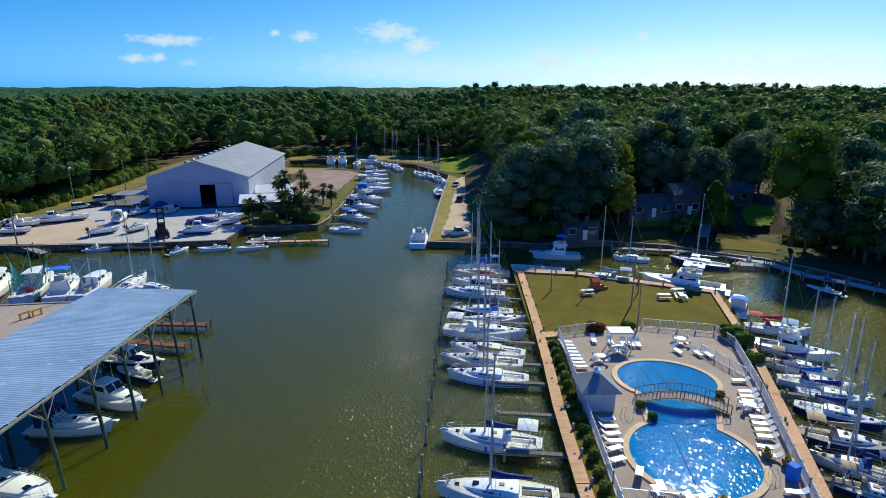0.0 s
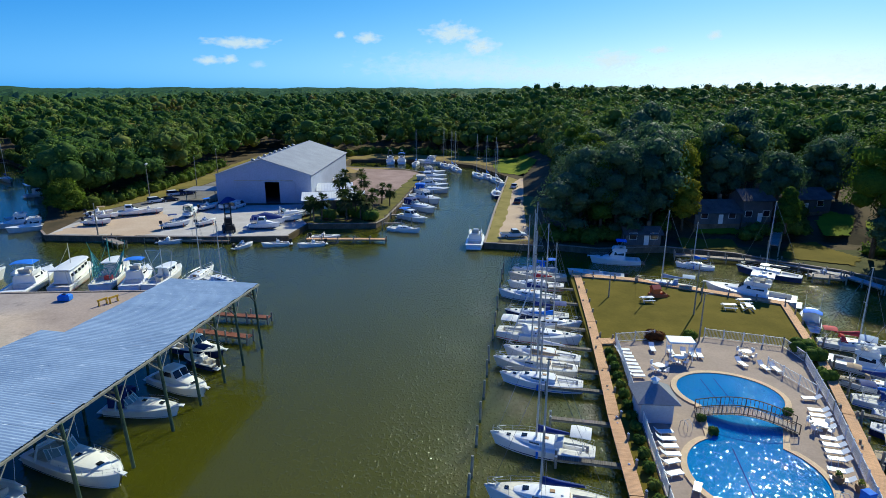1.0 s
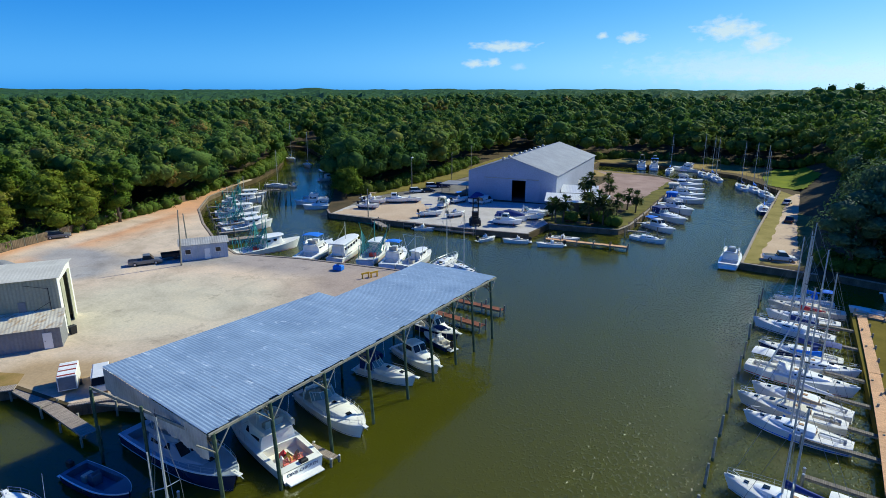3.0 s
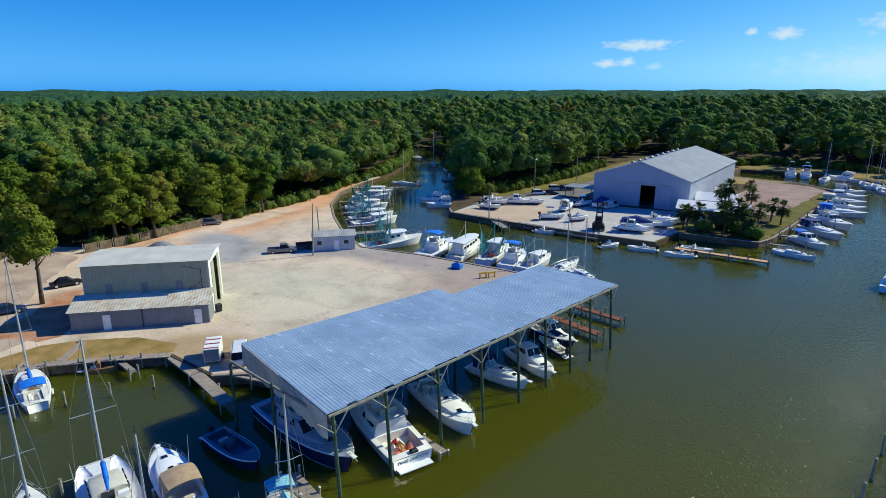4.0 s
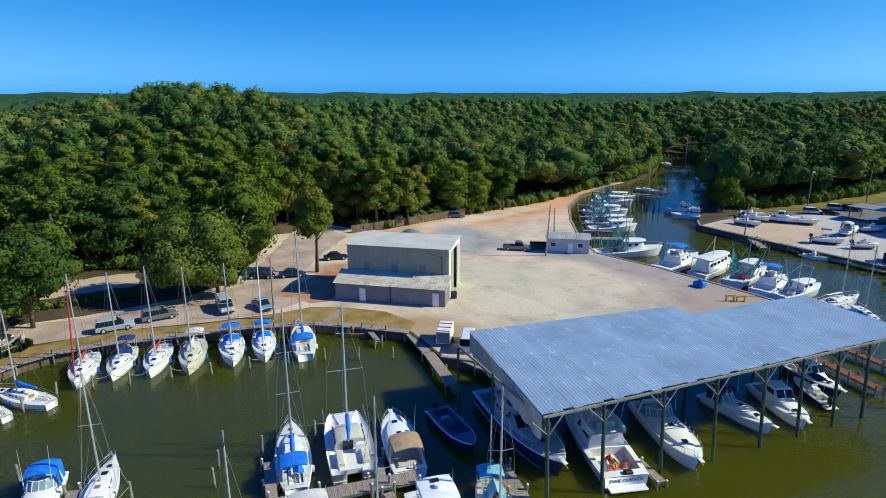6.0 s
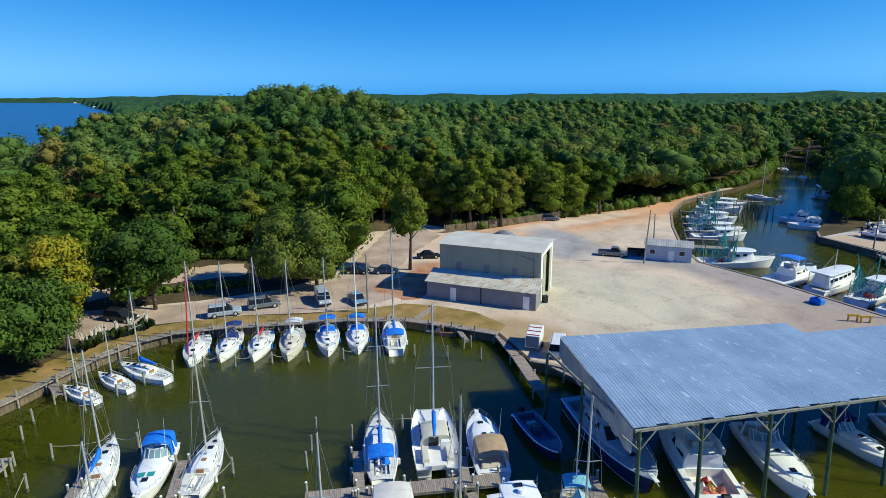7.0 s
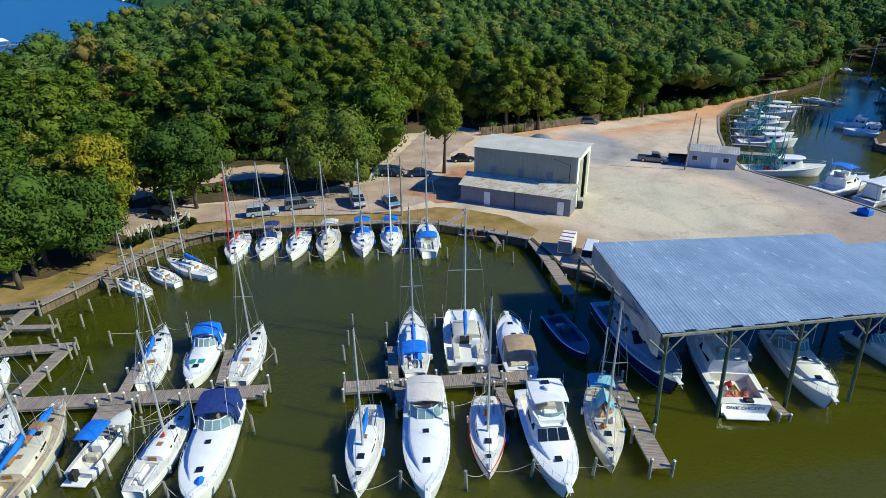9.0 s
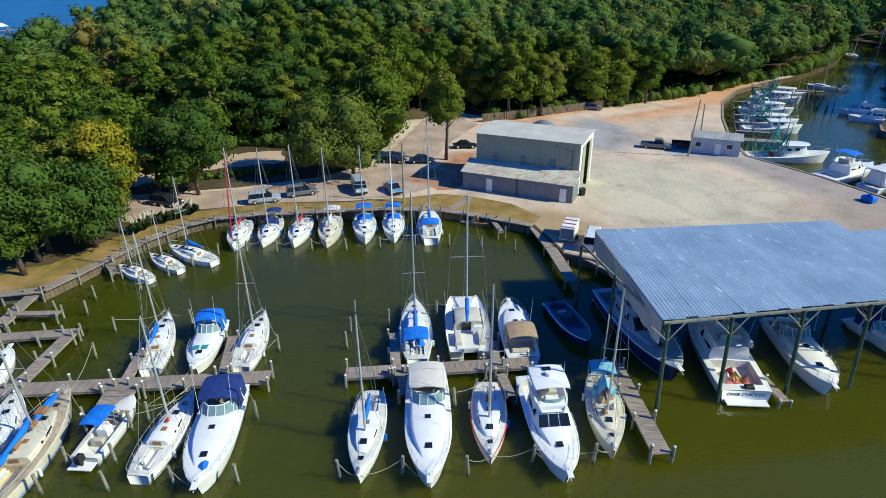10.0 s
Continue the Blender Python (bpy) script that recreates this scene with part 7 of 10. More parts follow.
sailboat(41.66, 61.72, -29.0, 6.97, "white sailboat with a navy sail cover", canvas=NAVY_CANVAS, mast=1.3, deck=TAN_DECK, dodger=TAN_CANVAS)
sailboat(41.04, 58.01, -18.3, 7.25, "white sailboat with a blue stripe and cover", mast=1.3, stripe=BLUE_CANVAS, dodger=NAVY_CANVAS)
sailboat(41.28, 55.05, -22.2, 6.86, "white sailboat with a blue sail cover", mast=1.3, canvas=NAVY_CANVAS)
sailboat(39.35, 51.41, -34.0, 7.54, "navy-hulled sailboat with a dark sail cover", mast=1.3, hull=NAVY, canvas=NAVY_CANVAS, deck=DECK_GREY)
sailboat(37.25, 46.91, -25.2, 7.69, "navy-hulled sailboat with a tan awning", hull=NAVY, dodger=TAN_CANVAS, canvas=TAN_CANVAS, mast=1.25, deck=TAN_DECK)
sailboat(35.44, 43.31, 148.3, 6.09, "white sailboat with dark cockpit canvas", canvas=NAVY_CANVAS, dodger=NAVY_CANVAS, mast=1.25, deck=TAN_DECK)
sailboat(34.86, 39.72, -33.9, 6.02, "dark sailboat with tan canvas awnings", hull=NAVY, dodger=TAN_CANVAS, cover=False, mast=1.2, deck=TAN_DECK)
sailboat(27.50, 93.97, 163.3, 9.49, "sailboat under a long grey-blue boom awning", canvas=GREY_CANVAS, mast=1.25, dodger=GREY_CANVAS)
motor_boat(39.71, 90.70, 152.7, 12.35, "large white sport-fishing yacht with a tower", "flybridge", canvas=WHITE_CANVAS, tower=True, beam=0.32)
motor_boat(22.04, 108.26, 176.2, 8.80, "white motor yacht with a blue awning by the bank", "trawler", canvas=BLUE_CANVAS)
motor_boat(17.06, 98.64, 169.7, 9.14, "low white open boat by the lawn", "skiff", canvas=None, beam=0.25)
sailboat(36.11, 106.61, 164.8, 6.42, "white sailboat at the wooded bank", mast=1.2, canvas=BLUE_CANVAS)
sailboat(47.62, 102.99, 148.7, 9.94, "long dark sailboat at the wooded bank", hull=NAVY, mast=1.2, cover=False)
motor_boat(61.34, 88.28, 129.3, 4.87, "small dark covered motor boat", "skiff", canvas=NAVY_CANVAS, hull=NAVY)
motor_boat(57.28, 103.74, 5.0, 4.85, "small white open boat at a lift dock", "skiff")
motor_boat(-5.02, 119.58, 88.0, 10.00, "white flybridge cruiser at the pier head", "flybridge", beam=0.36)
sailboat(-1.29, 176.94, 95.1, 10.50, "blue-hulled sailboat at the pier", hull=NAVY, canvas=BLUE_CANVAS, mast=1.4)
motor_boat(0.37, 189.65, 83.1, 7.00, "small cabin boat at the pier", "sedan")
sailboat(-22.14, 128.72, -13.1, 7.70, "long white sailboat with its mast down", cover=False, mast=0.05, rigs=False)
motor_boat(-21.92, 141.05, -37.1, 8.70, "blue-decked motor boat in a channel slip", "sedan", canvas=BLUE_CANVAS)
motor_boat(-21.79, 153.45, -38.6, 10.87, "white motor cruiser in a row of slips", "express", canvas=NAVY_CANVAS)
motor_boat(-22.06, 166.28, -44.1, 12.47, "white motor cruiser with a dark top", "flybridge")
motor_boat(-22.18, 180.68, 3.0, 11.00, "white motor cruiser in a row of slips", "express", canvas=BLUE_CANVAS, fine=False)
motor_boat(-23.29, 189.42, 3.8, 11.00, "white motor cruiser in a row of slips", "flybridge", canvas=None, fine=False)
motor_boat(-24.52, 199.00, 5.0, 11.00, "white motor cruiser in a row of slips", "express", canvas=WHITE_CANVAS, fine=False)
motor_boat(-25.87, 209.56, 6.3, 11.00, "white motor cruiser in a row of slips", "sedan", canvas=None, fine=False)
motor_boat(-27.18, 219.72, 7.9, 11.00, "white motor cruiser in a row of slips", "flybridge", canvas=NAVY_CANVAS, fine=False)
sailboat(-36.41, 247.02, 89.6, 10.00, "far white sailboat at its mooring", mast=1.35, fine=False)
motor_boat(-48.47, 251.92, 101.2, 11.00, "far white sport-fishing boat with a tower", "flybridge", tower=True, fine=False)
motor_boat(-43.63, 252.91, 99.4, 11.00, "far white sport-fishing boat with a blue top", "flybridge", tower=True, canvas=BLUE_CANVAS, fine=False)
motor_boat(-30.89, 252.76, 163.9, 11.00, "far white houseboat at its mooring", "trawler", fine=False)
sailboat(-23.75, 241.59, 110.0, 10.50, "far white sailboat with a tall mast", mast=1.35, fine=False, canvas=NAVY_CANVAS)
sailboat(-20.17, 238.03, 109.5, 10.50, "far white sailboat with a tall mast", mast=1.35, fine=False, canvas=BLUE_CANVAS)
sailboat(-18.04, 231.15, 109.6, 10.50, "far white sailboat with a tall mast", mast=1.35, fine=False, canvas=WHITE_CANVAS)
sailboat(-8.88, 215.57, 109.0, 10.50, "far white sailboat with a tall mast", mast=1.35, fine=False, canvas=NAVY_CANVAS)
sailboat(-5.25, 212.73, 108.5, 10.50, "far white sailboat with a tall mast", mast=1.35, fine=False, canvas=BLUE_CANVAS)
sailboat(-1.85, 204.51, 108.5, 10.50, "far white sailboat with a tall mast", mast=1.35, fine=False, canvas=WHITE_CANVAS)
motor_boat(-46.34, 113.02, -157.3, 5.30, "white open fishing boat at the quay", "skiff", canvas=None)
motor_boat(-38.93, 113.72, -152.0, 5.30, "teal-striped white open boat at the quay", "skiff", stripe=TEAL)
motor_boat(-37.78, 119.81, 6.0, 5.88, "low white boat behind the plank pier", "skiff")
motor_boat(-52.53, 111.28, 63.2, 4.28, "small white launch at the landing", "skiff")
motor_boat(-69.36, 112.73, 17.1, 4.46, "flat white skiff beside the floating walk", "skiff")
motor_boat(-76.70, 83.84, 104.4, 12.10, "white flybridge cruiser with a blue top", "flybridge", canvas=BLUE_CANVAS, beam=0.36)
work_boat(-71.43, 86.85, 104.6, 11.50, "white houseboat with a long windowed cabin", house='long', booms=False)
work_boat(-66.00, 89.09, 106.2, 12.00, "white shrimp boat with green nets and a red stripe", net=TEAL)
motor_boat(-60.65, 87.96, 106.7, 10.00, "white sport-fishing boat with a blue top", "flybridge", canvas=BLUE_CANVAS, beam=0.36)
work_boat(-56.39, 88.69, 89.9, 9.50, "white work boat with tall davits", booms=True, house='low')
sailboat(-51.17, 90.49, 88.6, 9.00, "white sailboat behind the boat shelter", mast=1.2, cover=False)
sailboat(-46.72, 88.75, -25.0, 8.00, "small white sailboat behind the boat shelter", mast=1.2, cover=False)
work_boat(-87.47, 81.01, 69.2, 13.50, "long white shrimp boat with teal nets and a yellow bow stripe", net=TEAL)
work_boat(-105.37, 92.47, 69.3, 11.20, "white work boat with a low cabin", net=None, booms=False, house='low')
work_boat(-110.29, 95.67, 65.8, 11.20, "low shrimp boat with teal net frames", net=TEAL, booms=True, house='low')
motor_boat(-116.75, 98.80, 60.1, 8.00, "white cabin cruiser among the shrimp boats", "flybridge", fine=False, tower=True)
work_boat(-121.34, 103.62, 52.6, 11.20, "small shrimp boat with green nets", net=TEAL, booms=True, house='low')
motor_boat(-126.77, 108.27, 60.2, 8.00, "white open boat among the shrimp boats", "sedan", fine=False)
work_boat(-131.92, 114.82, 49.2, 11.20, "small shrimp boat beside the pile field", net=TEAL, booms=True, house='low')
work_boat(-136.67, 120.29, 48.4, 11.20, "small work boat beside the pile field", net=None, booms=False, house='low')
motor_boat(-113.2, 123.4, 216.0, 9.0, "white trawler across the canal", "trawler")
motor_boat(-107.2, 120.4, 228.0, 9.2, "white cruiser across the canal", "flybridge", fine=False)
motor_boat(-117.4, 129.2, 216.0, 6.64, "small grey boat across the canal", "skiff", fine=False)
sailboat(-144.03, 140.00, 10.1, 8.70, "white sailboat anchored up the canal", mast=1.3, fine=False, cover=False)
motor_boat(-139.91, 143.91, -0.2, 2.45, "small white skiff drifting in the canal", "skiff", fine=False)
sailboat(-171.86, 185.84, -36.3, 10.00, "far sailboat up the canal", mast=1.3, fine=False)
motor_boat(-138.73, 160.72, 63.6, 7.80, "white motor boat up the canal", "sedan", fine=False)
sailboat(-192.31, 197.33, -35.2, 11.86, "far white sailboat in the canal mouth", mast=1.3, fine=False)


# ---- pool island ----
flat("pool_deck", [(15.0, 69.5), (26.6, 72.4), (35.6, 70.4), (36.4, 66), (33.6, 54.6), (29.2, 39), (26, 28), (13.0, 28), (13.6, 40), (14.3, 56.4)], 1.06, POOL_DECK, "pinkish tan concrete pool deck", "pool deck", depth=0.3)
UPPER = ellipse(24.5, 57.6, 5.2, 4.4, 40, -12)
LOWER = ellipse(21.8, 43.8, 5.4, 5.6, 44, -20)


def pool_outline():
    """The waist-shaped edge: two ovals joined by a neck."""
    a = [p for p in UPPER if not (p[1] < 54.4 and 20.4 < p[0] < 28.2)]
    b = [p for p in LOWER if not (p[1] > 48.2 and 20.6 < p[0] < 26.8)]
    ca = lambda p: math.atan2(p[1] - 57.6, p[0] - 24.5)
    cb = lambda p: math.atan2(p[1] - 43.8, p[0] - 21.8)
    a.sort(key=lambda p: (ca(p) + math.pi / 2) % (2 * math.pi))
    b.sort(key=lambda p: (cb(p) - math.pi / 2 + 0.1) % (2 * math.pi))
    return a + b


EDGE = pool_outline()
pool = thing("swimming_pool", "bright blue waist-shaped swimming pool with tan coping", "swimming pool")
flat("pool_water", EDGE, 1.12, POOL_WATER, parent=pool)
cp = Solid()
n_e = len(EDGE)
nrm_ = []
for i in range(n_e):
    (x0, y0), (x1, y1) = EDGE[i - 1], EDGE[(i + 1) % n_e]
    l_ = math.hypot(x1 - x0, y1 - y0)
    nrm_.append(((y1 - y0) / l_, -(x1 - x0) / l_))
cp.loft([[(EDGE[i % n_e][0] + nrm_[i % n_e][0] * o, EDGE[i % n_e][1] + nrm_[i % n_e][1] * o, z) for o, z in ((-0.02, 1.0), (-0.02, 1.2), (0.55, 1.2), (0.6, 1.02))] for i in range(n_e + 1)])
part("coping", cp, COPING, pool, "tan concrete coping")
ln = Solid()
for a, b in (((22.5, 60.5), (22.8, 55.0)), ((24.0, 60.8), (24.2, 55.2)), ((21.2, 47.5), (20.4, 40.0))):
    ln.box((a[0] + b[0]) / 2, (a[1] + b[1]) / 2, 1.121, 0.12, math.hypot(a[0] - b[0], a[1] - b[1]), 0.004, math.degrees(math.atan2(b[1] - a[1], b[0] - a[0])) - 90)
part("lane_line", ln, POOL_LINE, pool, "dark blue lane lines")
for x, y, a in ((18.0, 50.4, 20), (28.6, 45.5, 160), (27.0, 40.8, 200)):
    s_ = Solid()
    for o in (-0.25, 0.25):
        s_.tube([(o, -0.6, 0), (o, -0.6, 0.7), (o, 0, 0.95), (o, 0.5, 0.5), (o, 0.55, -0.5)], 0.025, 5)
    g_ = part("ladder_rail", s_, STEEL, pool)
    g_.matrix_basis = pose(x, y, 1.1, 0, 0, a)


def foot_bridge():
    root = thing("foot_bridge", "arched timber footbridge with railings over the pool's waist", "bridge")
    A, Bq = Vector((19.7, 53.2)), Vector((28.3, 51.0))
    d = Bq - A
    L = d.length
    u = d.normalized()
    v = Vector((-u.y, u.x))
    zf = lambda k: 1.2 + 1.0 * math.sin(math.pi * k)
    for i in range(22):
        k0, k1 = i / 22, (i + 1) / 22 - 0.004
        p, q = A + d * k0, A + d * k1
        pl = Solid()
        top = [(*(p - v * 0.8), zf(k0)), (*(q - v * 0.8), zf(k1)), (*(q + v * 0.8), zf(k1)), (*(p + v * 0.8), zf(k0))]
        pl.add(top + [(a, b, c - 0.06) for a, b, c in top], [(0, 1, 2, 3), (7, 6, 5, 4), (0, 4, 5, 1), (1, 5, 6, 2), (2, 6, 7, 3), (3, 7, 4, 0)])
        part("plank", pl, DOCK_WOOD, root)
    for side in (-0.8, 0.8):
        rail = Solid()
        rail.tube([(*(A + d * k + v * side), zf(k) + 1.0) for k in [i / 12 for i in range(13)]], 0.05, 5)
        rail.tube([(*(A + d * k + v * side), zf(k) + 0.12) for k in [i / 12 for i in range(13)]], 0.04, 5)
        part("handrail", rail, TIMBER, root)
        for i in range(25):
            k = i / 24
            p = A + d * k + v * side
            r = 0.05 if i % 6 == 0 else 0.022
            part("baluster", Solid().rod((*p, zf(k)), (*p, zf(k) + 1.02), r, r, 4), TIMBER, root)


foot_bridge()


def white_fence(name, pts, z, hgt, label, step=0.16, mat=None, gaps=()):
    """Posts, two rails and thin pickets."""
    root = thing(name, label, "fence")
    mat = mat or WHITE
    for n_, ((x0, y0), (x1, y1)) in enumerate(zip(pts, pts[1:])):
        L = math.hypot(x1 - x0, y1 - y0)
        m = max(1, int(L / 2.2))
        for i in range(m + 1):
            k = i / m
            part("post", Solid().soft(x0 + (x1 - x0) * k, y0 + (y1 - y0) * k, z, 0.1, 0.1, hgt + 0.1, 0.03), mat, root)
        r = Solid()
        for zz in (z + 0.15, z + hgt - 0.08):
            r.rod((x0, y0, zz), (x1, y1, zz), 0.04, 0.04, 4)
        part("rail", r, mat, root)
        pk = Solid()
        q = int(L / step)
        for i in range(q):
            k = (i + 0.5) / q
            pk.rod((x0 + (x1 - x0) * k, y0 + (y1 - y0) * k, z + 0.1), (x0 + (x1 - x0) * k, y0 + (y1 - y0) * k, z + hgt), 0.022, 0.022, 3)
        tagged(part("picket_panel", pk, mat, root), "", "", "", "stuff")
    return root


white_fence("pool_fence", [(14.9, 69.4), (14.4, 56.4), (13.7, 40), (13.2, 28)], 1.06, 1.3, "white picket fence beside the boardwalk")
white_fence("pool_fence", [(35.4, 70.2), (36.0, 66.0), (33.4, 54.8), (29.0, 39.2), (25.9, 28)], 1.06, 1.3, "white picket fence along the boat slips")
white_fence("pool_fence", [(26.6, 72.2), (35.4, 70.2)], 1.06, 1.3, "white picket fence facing the lawn")
white_fence("pool_fence", [(14.9, 69.4), (20.0, 70.8)], 1.06, 1.3, "white picket fence beside the pool gate")
white_fence("pool_fence", [(13.6, 38.3), (20.4, 37.3)], 1.06, 1.2, "white picket fence at the foot of the pool")
white_fence("pool_fence", [(31.2, 64.5), (33.5, 58.2)], 1.06, 1.2, "low white picket fence round a side terrace")


def pool_house():
    root = thing("pool_house", "small pale grey pool hut with a pyramid roof and vent", "building", pose(15.4, 52.6, 1.06, 0, 0, 2))
    w = Solid()
    for x, y, lx, ly in ((0, -1.5, 3.0, 0.12), (0, 1.5, 3.0, 0.12), (-1.5, 0, 0.12, 2.9), (1.5, 0.9, 0.12, 1.1), (1.5, -1.2, 0.12, 0.5)):
        w.box(x, y, 0, lx, ly, 2.3)
    part("wall", w, HUT_WALL, root)
    r = Solid()
    e, zt = 2.0, 3.5
    base = [(-e, -e, 2.25), (e, -e, 2.25), (e, e, 2.25), (-e, e, 2.25)]
    tops = [(-0.3, -0.3, zt), (0.3, -0.3, zt), (0.3, 0.3, zt), (-0.3, 0.3, zt)]
    r.loft([[(a, b, c - 0.1) for a, b, c in base], base, tops], closed=True, caps=True)
    part("roof", r, GREY_SIDING, root, "grey shingled pyramid roof")
    part("cupola", Solid().box(0, 0, zt, 0.5, 0.5, 0.35).box(0, 0, zt + 0.35, 0.75, 0.75, 0.3, 45, 0.05), WHITE, root)
    d = part("door", Solid().box(1.53, -0.5, 0.02, 0.08, 0.85, 1.95), GREY_SIDING, root)
    part("door_handle", Solid().box(1.6, -0.25, 0.95, 0.06, 0.1, 0.05), BLACK, d)


pool_house()


def lounger_proto():
    root = thing("sun_lounger", "white plastic sun lounger on the pool deck", "lounger", pose(0, 0, -300), "sun loungers round the pool")
    part("bed", Solid().soft(0.3, 0, 0.3, 1.3, 0.62, 0.07, 0.02), WHITE, root)
    b = Solid()
    b.add([(-0.35, -0.31, 0.34), (-0.35, 0.31, 0.34), (-0.85, 0.31, 0.72), (-0.85, -0.31, 0.72), (-0.33, -0.31, 0.28), (-0.33, 0.31, 0.28), (-0.83, 0.31, 0.66), (-0.83, -0.31, 0.66)], [(0, 1, 2, 3), (7, 6, 5, 4), (0, 4, 5, 1), (2, 6, 7, 3), (0, 3, 7, 4), (1, 5, 6, 2)])
    part("backrest", b, WHITE, root)
    for x in (-0.25, 0.85):
        for y in (-0.27, 0.27):
            part("leg", Solid().rod((x, y, 0), (x, y, 0.32), 0.03, 0.03, 5), WHITE, root)
    return root


LOUNGER = lounger_proto()
rng = random.Random(4)
spots_l = [(15.2 + 0.05 * i, 66.8 - 0.95 * i, 0) for i in range(8)]
spots_l += [(15.6 - 0.1 * i, 49.2 - 1.15 * i, 5) for i in range(4)] + [(15.0, 44.6, 25), (14.8, 43.0, 25), (16.2, 41.2, 70), (17.4, 39.4, 80)]
spots_l += [(32.4 - 0.2 * i, 57.0 - 0.2 * i, 175) for i in range(1)] + [(31.9 - 0.3 * i, 54.6 - 1.0 * i, 170) for i in range(4)] + [(30.6 - 0.32 * i, 49.6 - 1.05 * i, 168) for i in range(4)] + [(28.8, 44.8, 168), (28.4, 43.6, 165), (27.9, 38.9, 170)]
spots_l += [(21.0, 67.0, -92), (22.4, 66.6, -95), (23.4, 66.5, -90), (24.2, 66.4, -90), (28.3, 64.6, -80), (30.5, 63.9, -80), (31.6, 63.6, -80), (19.0, 67.6, -90), (17.0, 38.8, 95), (19.2, 37.9, 95), (20.3, 37.7, 95)]
for x, y, a in spots_l:
    copy_thing(LOUNGER, pose(x, y, 1.06, 0, 0, a + rng.uniform(-6, 6)))
for o in (*LOUNGER.children_recursive, LOUNGER):
    bpy.data.objects.remove(o)


def table_set(x, y, umbrella=False):
    root = thing("patio_table", "round white patio table on the pool deck", "table", pose(x, y, 1.06), "patio tables")
    part("tabletop", Solid().rod((0, 0, 0.68), (0, 0, 0.73), 0.6, 0.6, 16), WHITE, root)
    part("pedestal", Solid().rod((0, 0, 0), (0, 0, 0.68), 0.06, 0.05, 8), WHITE, root)
    part("foot", Solid().rod((0, 0, 0), (0, 0, 0.06), 0.3, 0.25, 12), WHITE, root)
    for k in range(4):
        a = k * 1.5708 + 0.6
        c = thing("patio_chair", "white slatted patio chair at a round table", "chair", pose(x + math.cos(a) * 0.95, y + math.sin(a) * 0.95, 1.06, 0, 0, math.degrees(a) + 180), "patio chairs")
        part("seat", Solid().soft(0, 0, 0.4, 0.45, 0.45, 0.05, 0.02), WHITE, c)
        part("backrest", Solid().box(-0.22, 0, 0.42, 0.05, 0.45, 0.45), WHITE, c)
        for lx in (-0.2, 0.2):
            for ly in (-0.2, 0.2):
                part("leg", Solid().rod((lx, ly, 0), (lx, ly, 0.4), 0.02, 0.02, 4), WHITE, c)


for x, y in ((21.3, 64.6), (29.8, 67.0), (30.5, 51.5), (18.5, 62.2)):
    table_set(x, y)


def pergola(x, y):
    root = thing("shade_canopy", "white flat canopy on four posts by the pool", "canopy", pose(x, y, 1.06))
    for px in (-1.3, 1.3):
        for py in (-0.8, 0.8):
            part("post", Solid().rod((px, py, 0), (px, py, 2.3), 0.06, 0.06, 6), WHITE, root)
    part("roof", Solid().soft(0, 0, 2.3, 3.0, 2.0, 0.18, 0.05), WHITE, root)


pergola(21.6, 65.6)


def shrub(x, y, r, hgt, mat, label, z=1.0):
    rg = random.Random(int(x * 31 + y * 17))
    root = thing("shrub", label, "shrub", pose(x, y, z), "shrubs on the pool island")
    s = Solid()
    for i in range(4):
        a = i * 1.9
        bx, by = r * 0.4 * math.cos(a), r * 0.4 * math.sin(a)
        blob(s, bx, by, hgt * 0.45, r * 0.55, r * 0.55, hgt * 0.45, rg, 2)
        leaf_cards(s, bx, by, hgt * 0.45, r * 0.6, r * 0.6, hgt * 0.5, rg, 60, 0.14)
    part("leaves", s, mat, root)
    part("stem", Solid().rod((0, 0, 0), (0, 0, hgt * 0.4), 0.06, 0.04, 5), BARK, root)


for i in range(15):
    shrub(13.55 - 0.05 * i, 66.0 - 2.05 * i, 0.58, 0.85 + 0.1 * (i % 3), LEAF_DARK, "clipped dark green hedge shrub beside the boardwalk")
shrub(36.8, 68.8, 1.7, 2.0, LEAF, "rounded bright green shrub by the fence")
shrub(37.4, 67.0, 1.5, 1.7, LEAF, "rounded bright green shrub by the fence")
shrub(36.3, 62.0, 1.2, 1.4, LEAF, "small green shrub beside the boardwalk")
shrub(20.0, 71.0, 1.4, 1.3, LEAF_RED, "reddish-brown shrub at the pool fence")
shrub(24.6, 71.6, 1.0, 1.2, LEAF, "green shrub at the pool fence")
for x, y in ((19.8, 51.8), (28.6, 53.8), (20.2, 49.6)):
    shrub(x, y, 0.5, 0.8, LEAF_DARK, "small planted shrub at the footbridge", 1.1)


def planter(x, y):
    root = thing("planter_urn", "brown clay planter on the pool deck", "planter", pose(x, y, 1.06))
    s = Solid()
    rings_ = [[(r * math.cos(i * 0.5236), r * math.sin(i * 0.5236), z) for i in range(12)] for r, z in ((0.3, 0), (0.45, 0.35), (0.42, 0.7), (0.48, 0.75), (0.36, 0.72))]
    s.loft(rings_, closed=True, caps=True)
    part("pot", s, TEAK, root)
    q = Solid()
    leaf_cards(q, 0, 0, 0.8, 0.25, 0.25, 0.3, random.Random(3), 30, 0.15)
    part("leaves", q, LEAF, root)


